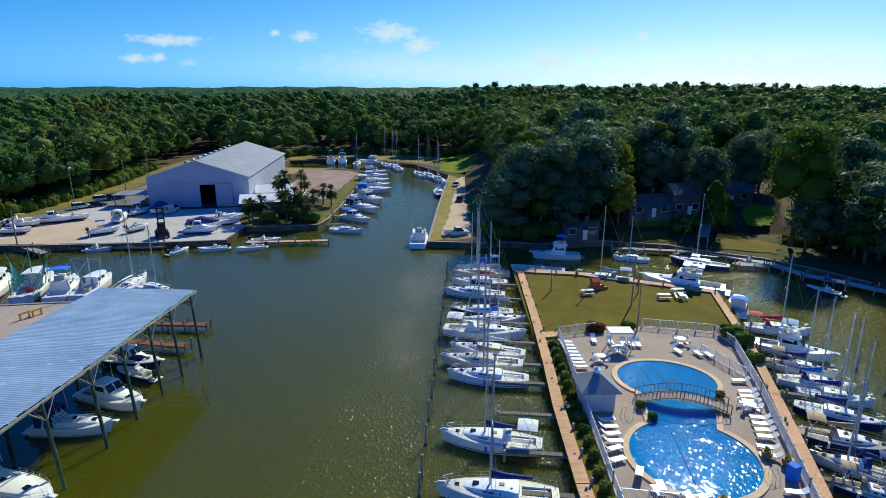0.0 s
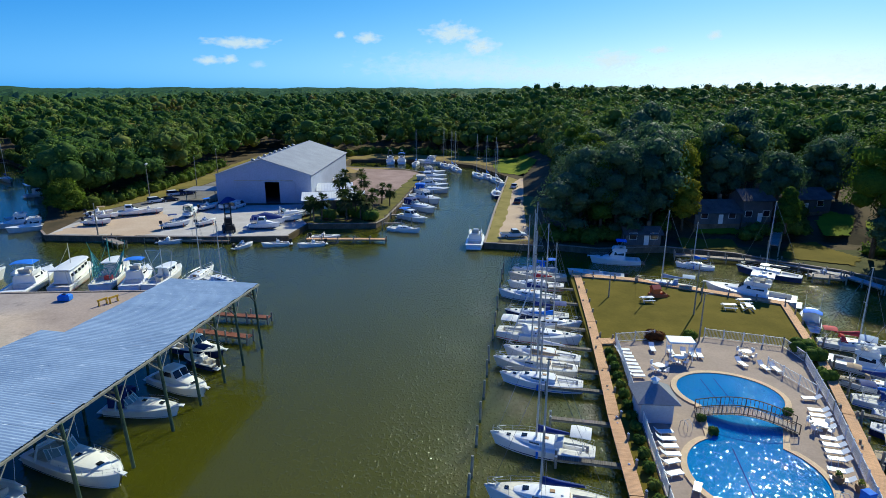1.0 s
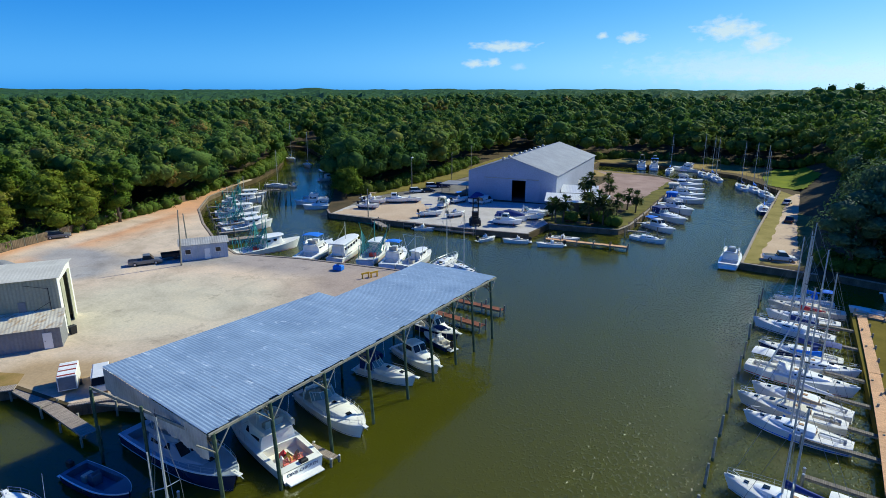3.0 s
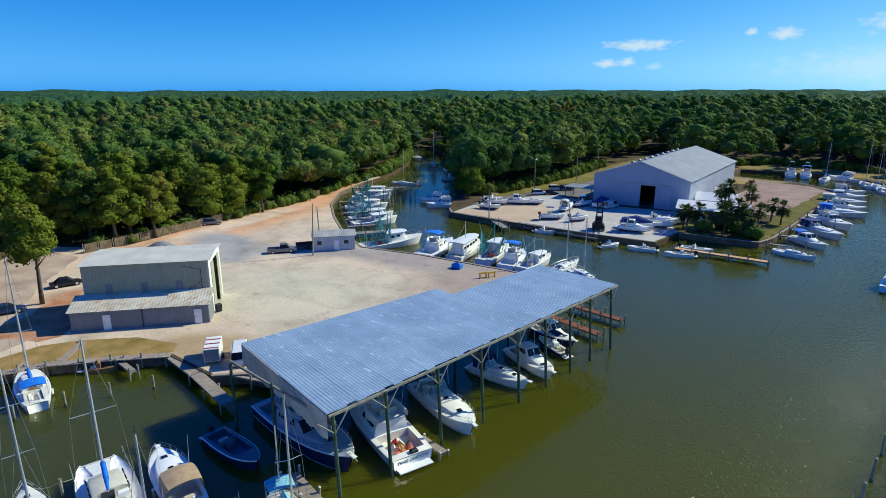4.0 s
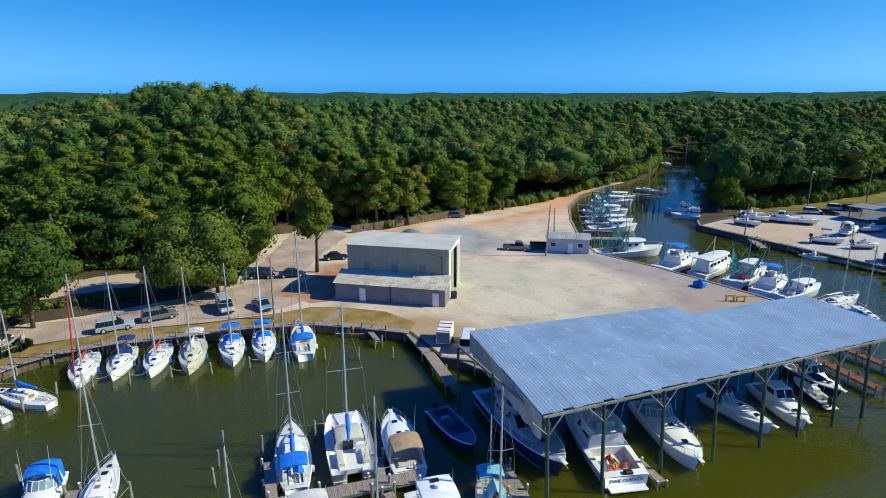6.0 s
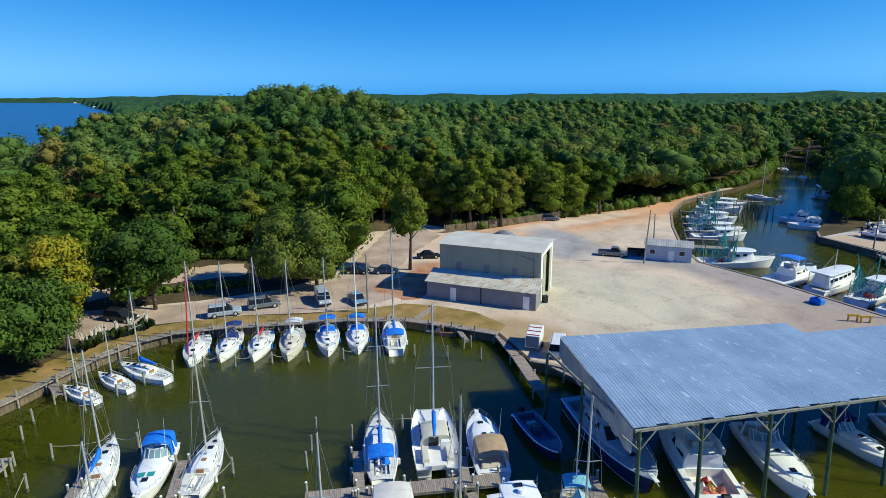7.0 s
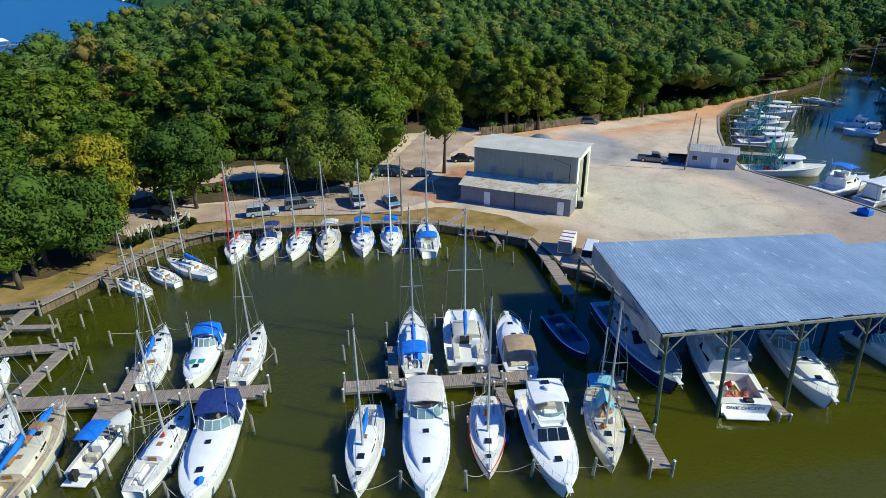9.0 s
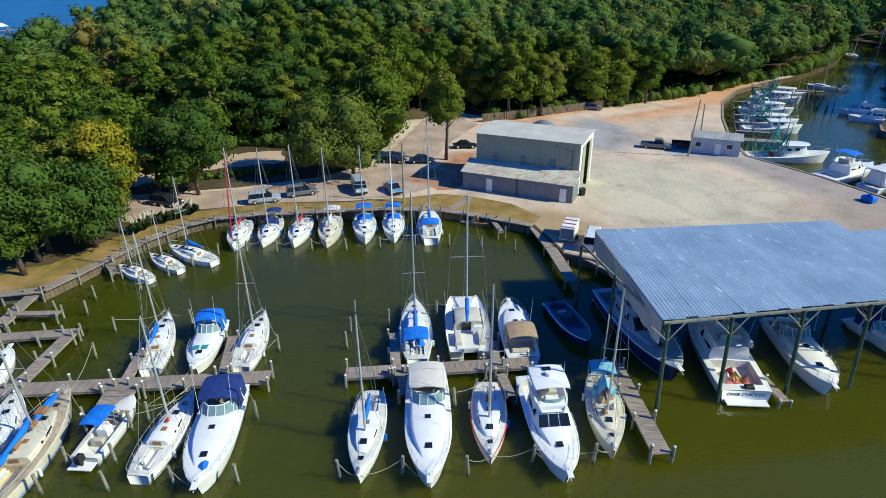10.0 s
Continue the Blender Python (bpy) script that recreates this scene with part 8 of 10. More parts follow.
for x, y in ((28.0, 43.6), (21.4, 37.5), (29.2, 42.6)):
    planter(x, y)
bn = thing("waste_bin", "blue plastic bin on the pool deck", "bin", pose(28.6, 40.8, 1.06, 0, 0, 20))
part("body", Solid().box(0, 0, 0, 0.7, 0.7, 1.3, 0, 1.08), BLUE_CANVAS, bn)
part("lid", Solid().soft(0, 0, 1.3, 0.8, 0.8, 0.1, 0.04), BLUE_CANVAS, bn)


def bench(x, y, a, mat, label):
    root = thing("picnic_table", label, "picnic table", pose(x, y, 1.0, 0, 0, a), "picnic tables on the lawn")
    part("tabletop", Solid().soft(0, 0, 0.72, 1.9, 0.8, 0.06, 0.02), mat, root)
    for s_ in (-0.75, 0.75):
        part("bench_seat", Solid().soft(0, s_, 0.42, 1.9, 0.28, 0.05, 0.02), mat, root)
    for px in (-0.7, 0.7):
        part("leg_frame", Solid().rod((px, -0.7, 0), (px, 0.15, 0.72), 0.05, 0.05, 4).rod((px, 0.7, 0), (px, -0.15, 0.72), 0.05, 0.05, 4), mat, root)


for x, y, a, m, l in ((22.4, 85.0, 10, WHITE, "white picnic table on the lawn"), (33.6, 83.2, 0, WHITE, "white picnic table on the lawn"), (36.2, 83.2, 80, WHITE, "white picnic table on the lawn"), (36.6, 85.6, 5, WHITE, "white picnic table on the lawn")):
    bench(x, y, a, m, l)


def playhouse(x, y):
    root = thing("play_set", "small orange-red toy playhouse on the lawn", "playhouse", pose(x, y, 1.0, 0, 0, 15))
    part("base", Solid().soft(0, 0, 0, 2.6, 1.4, 0.5, 0.1), ORANGE, root)
    part("house", Solid().soft(-0.5, 0, 0.5, 1.2, 1.1, 0.9, 0.05), ORANGE, root)
    s = Solid()
    s.add([(-1.2, -0.7, 1.4), (0.2, -0.7, 1.4), (0.2, 0.7, 1.4), (-1.2, 0.7, 1.4), (-1.2, 0, 1.9), (0.2, 0, 1.9)], [(0, 1, 5, 4), (2, 3, 4, 5), (0, 4, 3), (1, 2, 5), (3, 2, 1, 0)])
    part("roof", s, RED, root)
    part("slide", Solid().add([(0.2, -0.4, 1.2), (0.2, 0.4, 1.2), (1.8, 0.4, 0.1), (1.8, -0.4, 0.1), (0.2, -0.4, 1.1), (0.2, 0.4, 1.1), (1.8, 0.4, 0.0), (1.8, -0.4, 0.0)], [(0, 3, 2, 1), (4, 5, 6, 7), (0, 4, 7, 3), (1, 2, 6, 5), (2, 3, 7, 6), (0, 1, 5, 4)]), ORANGE, root)


playhouse(24.6, 87.6)


def lamp_post(x, y, z, hgt, label, name="lamp_post", arm=True):
    root = thing(name, label, "lamp post", pose(x, y, z))
    part("pole", Solid().rod((0, 0, 0), (0, 0, hgt), 0.11, 0.07, 8), PILE, root)
    if arm:
        part("arm", Solid().rod((0, 0, hgt - 0.15), (0.6, 0, hgt), 0.03, 0.03, 5), STEEL, root)
        part("lamp_head", Solid().soft(0.75, 0, hgt - 0.08, 0.55, 0.25, 0.14, 0.04), GREY_SIDING, root)
    return root


lamp_post(27.8, 80.4, 1.0, 8.5, "tall dark timber lamp post on the lawn")
lamp_post(25.6, 71.0, 1.0, 6.5, "dark timber lamp post at the pool fence")
lamp_post(17.0, 86.5, 1.0, 3.6, "short dark post on the lawn", "lawn_post", False)
lamp_post(30.6, 86.0, 1.0, 3.2, "short dark post on the lawn", "lawn_post", False)


# ---- vehicles ----
def car(x, y, turn, label, paint, kind="suv", z=1.21):
    L, W, hh = {"suv": (4.6, 1.85, 1.7), "sedan": (4.5, 1.8, 1.42), "pickup": (5.5, 1.95, 1.8), "van": (5.0, 1.9, 2.0)}[kind]
    root = thing({"suv": "car", "sedan": "car", "pickup": "pickup_truck", "van": "van"}[kind], label, "car" if kind in ("suv", "sedan") else kind, pose(x, y, z, 0, 0, turn), "parked vehicles")
    shoulder = hh * 0.55
    b = Solid()
    rr = []
    for s, zt in ((-0.5, shoulder - 0.12), (-0.47, shoulder), (0.2, shoulder), (0.36, shoulder - 0.06), (0.47, shoulder - 0.18), (0.5, shoulder - 0.4)):
        k = 0.94 if abs(s) > 0.46 else 1
        rr.append([(s * L, -W / 2 * k, 0.32), (s * L, -W / 2 * k, zt - 0.12), (s * L, -W / 2 * k * 0.94, zt), (s * L, W / 2 * k * 0.94, zt), (s * L, W / 2 * k, zt - 0.12), (s * L, W / 2 * k, 0.32)])
    b.loft(rr, closed=True, caps=True)
    body = part("body", b, paint, root, "", False)
    r0, r1, r2, r3 = {"suv": (-0.49, -0.46, 0.06, 0.24), "sedan": (-0.36, -0.2, 0.08, 0.26), "pickup": (-0.08, -0.05, 0.16, 0.28), "van": (-0.5, -0.48, 0.24, 0.4)}[kind]
    gl, rf = Solid(), Solid()
    lo = [(r0 * L, shoulder), (r1 * L, hh - 0.06), (r2 * L, hh - 0.06), (r3 * L, shoulder)]
    side = lambda sg: [(px, sg * W / 2 * (0.93 if pz == shoulder else 0.80), pz) for px, pz in lo]
    a, c = side(-1), side(1)
    gl.add(a + c, [(0, 1, 2, 3), (7, 6, 5, 4), (0, 4, 5, 1), (2, 6, 7, 3)])
    part("glazing", gl, GLASS, root)
    rf.add([(r1 * L, -W * 0.41, hh - 0.07), (r2 * L, -W * 0.41, hh - 0.07), (r2 * L, W * 0.41, hh - 0.07), (r1 * L, W * 0.41, hh - 0.07), (r1 * L + 0.1, -W * 0.36, hh), (r2 * L - 0.1, -W * 0.36, hh), (r2 * L - 0.1, W * 0.36, hh), (r1 * L + 0.1, W * 0.36, hh)], [(4, 5, 6, 7), (0, 1, 5, 4), (1, 2, 6, 5), (2, 3, 7, 6), (3, 0, 4, 7)])
    part("roof", rf, paint, root)
    if kind == "van":
        for sg in (-1, 1):
            part("side_panel", Solid().box(-0.2 * L, sg * W * 0.44, shoulder, L * 0.5, 0.06, hh - shoulder - 0.1), paint, root)
    if kind == "pickup":
        part("bed_floor", Solid().box(-0.29 * L, 0, shoulder + 0.004, L * 0.36, W * 0.8, 0.02), BLACK, root, "dark open load bed")
    for px in (-0.31, 0.31):
        for sg in (-1, 1):
            t = part("wheel", Solid().rod((px * L, sg * (W / 2 - 0.2), 0.34), (px * L, sg * (W / 2 + 0.01), 0.34), 0.34, 0.34, 14), BLACK, root)
            part("rim", Solid().rod((px * L, sg * (W / 2 + 0.01), 0.34), (px * L, sg * (W / 2 + 0.03), 0.34), 0.2, 0.18, 10), STEEL, t)
    for sg in (-1, 1):
        part("headlight", Solid().soft(0.492 * L, sg * W * 0.36, shoulder - 0.36, 0.1, 0.36, 0.16, 0.03), WHITE, root)
        part("tail_light", Solid().soft(-0.497 * L, sg * W * 0.4, shoulder - 0.32, 0.06, 0.2, 0.24, 0.02), RED, root)
    part("bumper", Solid().soft(0.5 * L, 0, 0.34, 0.16, W * 0.9, 0.22, 0.04), BLACK, root)
    return root


SILVER = plain("silver_blue_paint", (0.48, 0.53, 0.58), 0.3, 0.2)
WHITE_PAINT = plain("white_car_paint", (0.75, 0.75, 0.74), 0.3)
BLACK_PAINT = plain("black_car_paint", (0.02, 0.022, 0.025), 0.25)
GREY_PAINT = plain("grey_car_paint", (0.2, 0.21, 0.22), 0.3, 0.3)
PALE_BLUE = plain("pale_blue_car_paint", (0.22, 0.38, 0.52), 0.3, 0.2)
car(-84.4, -9.6, 96, "silver-blue parked off-road car on the lane", SILVER, "suv")
car(-86.2, -4.2, 98, "dark grey parked car in tree shade", GREY_PAINT, "suv")
car(-86.0, 4.4, 6, "silver motor van parked on the lane", SILVER, "van")
car(-84.6, 9.5, 12, "pale blue small car parked by the bank", PALE_BLUE, "sedan")
car(-99.4, 11.4, 70, "dark car parked in the shade of trees", BLACK_PAINT, "sedan")
car(-98.0, 16.4, 78, "dark blue car parked in the shade", NAVY, "sedan")
car(-105.4, 26.0, 80, "black sedan parked behind the metal building", BLACK_PAINT, "sedan")
car(-96.6, 60.8, 57, "grey pickup truck parked beside the dock office", GREY_PAINT, "pickup")
car(-130.0, 63.4, 62, "dark parked car near the fence", GREY_PAINT, "suv")
car(-59.8, 31.0, 148, "white van parked beside the boat shelter", WHITE_PAINT, "van")
car(2.9, 121.6, 12, "white pickup truck parked on the pier", WHITE_PAINT, "pickup")
car(-94.4, 149.4, 48, "white parked car beside the lane", WHITE_PAINT, "suv")
car(-91.8, 151.6, 48, "dark parked car beside the lane", BLACK_PAINT, "sedan")
car(-95.0, 160.0, 46, "white parked car near the storage shed", WHITE_PAINT, "suv")
car(-92.4, 162.0, 46, "dark blue parked car near the shed", NAVY, "suv")
car(4.2, 186.0, 80, "white car parked far along the pier", WHITE_PAINT, "sedan")
car(4.6, 160.0, 85, "dark car parked far along the pier", BLACK_PAINT, "sedan")
car(-86.4, -23.6, 60, "dark parked car under the oak", BLACK_PAINT, "suv")
car(-69.0, 144.6, 80, "white motor van at the shed wall", WHITE_PAINT, "van")


def box_trailer(x, y, turn):
    root = thing("cargo_trailer", "white enclosed cargo trailer with rust-streaked roof", "trailer", pose(x, y, 1.21, 0, 0, turn))
    part("box", Solid().soft(0, 0, 0.4, 3.7, 1.75, 1.6, 0.04), WHITE, root)
    for i in range(6):
        part("roof_bow", Solid().box(-1.55 + i * 0.62, 0, 2.002, 0.3, 1.65, 0.02), RED_BOTTOM if i % 2 == 0 else WHITE, root)
    part("rear_door", Solid().box(-1.87, 0, 0.5, 0.05, 1.55, 1.4), GREY_SIDING, root)
    for sg in (-1, 1):
        part("wheel", Solid().rod((-0.2, sg * 0.95, 0.33), (-0.2, sg * 1.15, 0.33), 0.33, 0.33, 12), BLACK, root)
    part("tow_bar", Solid().rod((1.9, -0.6, 0.45), (3.1, 0, 0.45), 0.05, 0.05, 4).rod((1.9, 0.6, 0.45), (3.1, 0, 0.45), 0.05, 0.05, 4), BLACK, root)


box_trailer(-62.4, 29.0, 147)


def flat_trailer(x, y, turn):
    root = thing("flat_trailer", "dark low flat trailer beside the dock office", "trailer", pose(x, y, 1.21, 0, 0, turn))
    part("bed", Solid().soft(0, 0, 0.55, 4.6, 2.0, 0.12, 0.02), BLACK, root)
    for sg in (-1, 1):
        part("side_rail", Solid().box(0, sg * 0.98, 0.67, 4.6, 0.05, 0.5), BLACK, root)
        part("wheel", Solid().rod((0, sg * 0.8, 0.33), (0, sg * 1.0, 0.33), 0.33, 0.33, 12), BLACK, root)


flat_trailer(-95.4, 66.0, 60)
bn = thing("waste_bin", "dark green wheeled bin by the metal building", "bin", pose(-76.2, 36.9, 1.21))
part("body", Solid().box(0, 0, 0.05, 0.6, 0.7, 1.0, 0, 1.1), BLACK, bn)
part("lid", Solid().soft(0, 0, 1.05, 0.7, 0.8, 0.08, 0.03), BLACK, bn)

# ramp, plank walk and small boat near the basin corner
dock("plank_ramp", [(-75.0, 16.6), (-79.0, 20.2)], 0.9, 1.32, DOCK_WOOD, "narrow grey plank walk over the grass", 9, "", False, 0.02, 0.05)
motor_boat(-71.4, 19.6, 52, 3.4, "small brown rowing skiff at the bulkhead", "skiff", hull=TEAK, beam=0.36, topside=TEAK)


# ---- fences and poles ----
def board_fence(pts, label):
    root = thing("board_fence", label, "fence")
    for (x0, y0), (x1, y1) in zip(pts, pts[1:]):
        L = math.hypot(x1 - x0, y1 - y0)
        n = max(1, int(L / 2.4))
        for i in range(n):
            k, k2 = (i + 0.5) / n, i / n
            a = math.degrees(math.atan2(y1 - y0, x1 - x0))
            s = siding(Solid(), (-1.18, 0), (1.18, 0), rng.uniform(0, 0.06), 1.75 + rng.uniform(-0.06, 0.08), 0.3, 0.04)
            siding(s, (1.18, 0.02), (-1.18, 0.02), 0.02, 1.72, 0.3, 0.01)
            # the dark timber colour also stands for the woods' shade on the boards
            p = part("panel", s, TIMBER, root)
            p.matrix_basis = pose(x0 + (x1 - x0) * k, y0 + (y1 - y0) * k, 1.2, 0, 0, a)
            part("post", Solid().box(x0 + (x1 - x0) * k2, y0 + (y1 - y0) * k2, 1.2, 0.12, 0.12, 1.95), PILE, root)


board_fence([(-124.6, 34.6), (-126.5, 46), (-129.4, 59), (-134.0, 74), (-138.4, 90), (-142.5, 104)], "weathered brown board fence along the woods, darkened for shade")
pl = thing("gravel_mound", "grey heap of gravel behind the metal building", "gravel mound", pose(-116.0, 46.0, 1.2))
hp = Solid()
hp.loft([[(r * (1 + 0.15 * noise.noise((i * 0.9, r, 0))) * math.cos(i * 0.3927) * 1.6, r * math.sin(i * 0.3927), z) for i in range(16)] for r, z in ((3.2, -0.05), (2.4, 0.6), (1.3, 1.3), (0.3, 1.65))], closed=True, caps=True)
part("mound_body", hp, GREY_SIDING, pl)


def utility_pole(x, y, hgt, label, lean=0.0, cross=True, lamp=False):
    root = thing("utility_pole", label, "utility pole", pose(x, y, 1.2, 0, lean, 20), "utility poles")
    part("pole", Solid().rod((0, 0, -0.5), (0, 0, hgt), 0.16, 0.10, 8), PILE, root)
    if cross:
        part("crossarm", Solid().box(0, 0, hgt - 0.7, 0.12, 2.0, 0.12), PILE, root)
    if lamp:
        part("flood_lamp", Solid().soft(0.2, 0.6, hgt - 0.3, 0.5, 0.5, 0.35, 0.08).soft(0.2, -0.6, hgt - 0.3, 0.5, 0.5, 0.35, 0.08), WHITE, root)


utility_pole(-90.4, 63.6, 10.2, "bare leaning timber pole beside the office", 3, False)
utility_pole(-95.4, 69.0, 8.0, "bare timber pole beside the dock office", -2, False)
utility_pole(-99.6, 154.6, 10.0, "timber utility pole with flood lamps", 0, True, True)
utility_pole(-103.6, 203.8, 9.5, "far timber utility pole by the lane", 0, True)
utility_pole(-98.0, 178.0, 9.5, "timber utility pole by the lane", 0, True)
utility_pole(-79.4, 10.4, 9.0, "bare dark timber pole at the bank", 1, False)
utility_pole(-86.0, 113.4, 7.0, "thin timber pole on the quay", 0, False)

# piles standing in the water
def mooring_pile(x, y, top, r=0.135):
    p = thing("mooring_pile", "weathered mooring pile standing in the water", "pile", pose(x, y, 0, rng.uniform(-3, 3), rng.uniform(-3, 3)), "mooring piles")
    part("shaft", Solid().rod((0, 0, -2.5), (0, 0, top), r, r * 0.85, 8), PILE, p)
    part("waterline_band", Solid().rod((0, 0, -0.1), (0, 0, 0.32), r * 1.03, r * 1.02, 8), POST_GREEN, p, "dark weed-stained band")


for x, y in ((-62.2, -21.7), (-64.8, -19.3), (-67.0, -17.0), (-69.4, -14.4), (-69.6, -11.0), (-68.7, -7.3), (-68.4, -3.0), (-67.4, 1.3), (-67.1, 5.5), (-66.4, 9.9), (-65.6, 14.2), (-64.2, 18.1), (-62.4, 21.9), (-58.8, -29.0), (-58.0, -25.9), (-53.9, -22.1), (-49.6, -22.6), (-61.3, -26.1)):
    mooring_pile(x, y, 1.7)
for x, y in ((-35.9, -20.4), (-33.6, -21.3), (-40.2, -20.5), (-35.5, -17.1), (-38.8, -16.8), (-39.6, -15.8), (-32.9, -16.9), (-32.3, -12.5), (-31.6, -8.2), (-38.0, -7.4), (-47.0, -6.1), (-53.4, -14.8), (-30.5, -1.3), (-29.9, 3.0), (-28.9, 7.5), (-51.6, 1.2), (-48.6, 0.6), (-46.0, 0.1), (-49.2, 4.4), (-49.7, 9.4), (-36.0, 8.2), (-28.9, 12.2), (-28.1, 16.5)):
    mooring_pile(x, y, 1.9)
for i, y in enumerate((39.9, 42.4, 46.9, 51.1, 55.5, 60.5, 64.1, 70.6, 75.3, 81.8, 88.0, 95.1, 99.0)):
    mooring_pile(-1.9 + (y - 39.9) * 0.046, y, 2.3)
for x, y in ((31.4, 40.0), (33.4, 47.0), (35.6, 53.9), (37.6, 60.0), (39.6, 66.5), (41.0, 72.0), (43.6, 78.0), (47.5, 56.0), (48.6, 62.0), (45.6, 50.0)):
    mooring_pile(x, y, 2.0)
for i in range(9):
    mooring_pile(-21.0 + 0.2 * i, 134 + i * 9.5, 2.2)
    mooring_pile(-27.0, 129 + i * 9.5, 2.4)
for i in range(8):
    mooring_pile(-97.5 - 4.6 * i, 90.5 + 3.4 * i, 2.4)
for i in range(24):
    mooring_pile(-141 + (i % 6) * 4.4 + rng.uniform(-0.6, 0.6), 122.5 + (i // 6) * 3.2 - (i % 6) * 2.2 + rng.uniform(-0.6, 0.6), rng.uniform(2.2, 3.6), 0.14)
dock("dock", [(-99.6, 80.4), (-94.8, 88.6)], 2.2, 0.9, DOCK_WOOD, "grey plank pier with a pale roofed walk", 2.6)
for i in range(5):
    dock("finger_pier", [(-105.5 - 6.6 * i, 84.2 + 4.6 * i), (-102.0 - 6.6 * i, 90.0 + 4.6 * i)], 0.9, 0.9, DOCK_WOOD, "weathered finger pier among the shrimp boats", 3.0)
dock("dock", [(-148.0, 121), (-139.5, 127.5), (-136, 133.5)], 1.6, 1.0, DOCK_WOOD, "weathered timber pier with stacked nets", 2.4)
# finger piers for the island and channel slips
for y in (39.0, 44.4, 50.8, 57.2, 61.6, 67.6, 73.8, 83.4, 90.0):
    dock("finger_pier", [(11.4 + (y - 39) * 0.03, y), (5.5 if y < 60 else 8.0, y + 0.6)], 0.55, 0.8, SHADED_WOOD, "narrow weathered finger pier between sailboats", 3.5, "finger piers", True, 0.5)
for i in range(8):
    dock("finger_pier", [(-27.4, 133 + i * 9.6), (-23.4, 133.6 + i * 9.6)], 0.7, 0.9, DOCK_WOOD, "narrow finger pier in the channel slips", 4, "finger piers", False, 0.6)
for y in (41.6, 49.0, 56.0, 63.6, 70.0):
    x0 = 30.4 + (y - 40) * 0.265
    dock("finger_pier", [(x0, y), (x0 + 4.5, y - 1.6)], 0.55, 0.8, SHADED_WOOD, "narrow weathered finger pier by the pool island", 3.5, "finger piers", True, 0.5)


# ---- boatyard ----
def boat_stand(x, y, turn, span):
    root = thing("boat_stand", "steel boat stand with timber blocks on the yard", "boat stand", pose(x, y, 1.21, 0, 0, turn), "boat stands")
    for px in (-span * 0.3, span * 0.25):
        for sg in (-1, 1):
            part("leg", Solid().rod((px, sg * 1.0, 0), (px, sg * 0.8, 1.0), 0.05, 0.04, 5), ORANGE, root)
        part("keel_block", Solid().box(px, 0, 0, 0.4, 0.6, 0.55), TIMBER, root)


yard = [(-73.0, 121.8, 40, 5.6, "skiff", "NAVY_CANVAS"), (-67.2, 124.4, 60, 4.6, "skiff", ""), (-92.0, 121.8, 15, 5.4, "skiff", ""), (-94.6, 128.2, 20, 5.6, "skiff", "TAN_CANVAS"), (-90.6, 132.4, 25, 6.2, "sedan", ""), (-76.2, 134.4, 100, 6.5, "express", "WHITE_CANVAS")]
yard += [(-75.4, 141.6, 70, 5.8, "skiff", "BLUE_CANVAS"), (-50.4, 130.4, 25, 7.0, "skiff", ""), (-51.0, 133.6, 25, 7.4, "express", ""), (-49.6, 136.4, 25, 6.8, "skiff", ""), (-52.6, 122.6, 10, 6.4, "sedan", "NAVY_CANVAS"), (-98.0, 131.0, 20, 5.6, "skiff", ""), (-87.2, 135.0, 30, 5.4, "skiff", "")]
for x, y, a, L, k, c in yard:
    b = motor_boat(x, y, a, L, "white motor boat propped on stands in the boatyard", k, canvas={"NAVY_CANVAS": NAVY_CANVAS, "WHITE_CANVAS": WHITE_CANVAS, "TAN_CANVAS": TAN_CANVAS, "BLUE_CANVAS": BLUE_CANVAS, "": None}[c], group="boats stored on land", fine=False)
    b.location.z = 1.75
    boat_stand(x, y, a, L)


def covered_boat(x, y, turn, L):
    """A boat under a domed tarpaulin."""
    root = thing("covered_boat", "boat under a dark blue tarpaulin on the quay", "boat", pose(x, y, 1.75, 0, 0, turn), "boats stored on land")
    X, w, sh = hull_parts(root, L, L * 0.36, MOTOR_PLAN, 0.9, 0.3, WHITE, DECK_GREY, ANTIFOUL, NAVY, (0.0625, 0.3125), 0.7, 0.4, 0.15)
    s = Solid()
    rr = [[(X(k), w(k) * 1.03 * math.cos(i * 0.5236), sh(k) - 0.1 + (0.1 + top) * math.sin(i * 0.5236)) for i in range(7)] for k, top in ((0.0, 0.3), (0.2, 1.1), (0.45, 1.6), (0.7, 1.1), (0.95, 0.3))]
    s.loft(rr)
    part("tarpaulin", s, NAVY_CANVAS, root, "dark blue domed tarpaulin", True)
    boat_stand(x, y, turn, L)


covered_boat(-53.4, 126.4, 15, 7.5)
covered_boat(-71.2, 144.2, 80, 6.0)


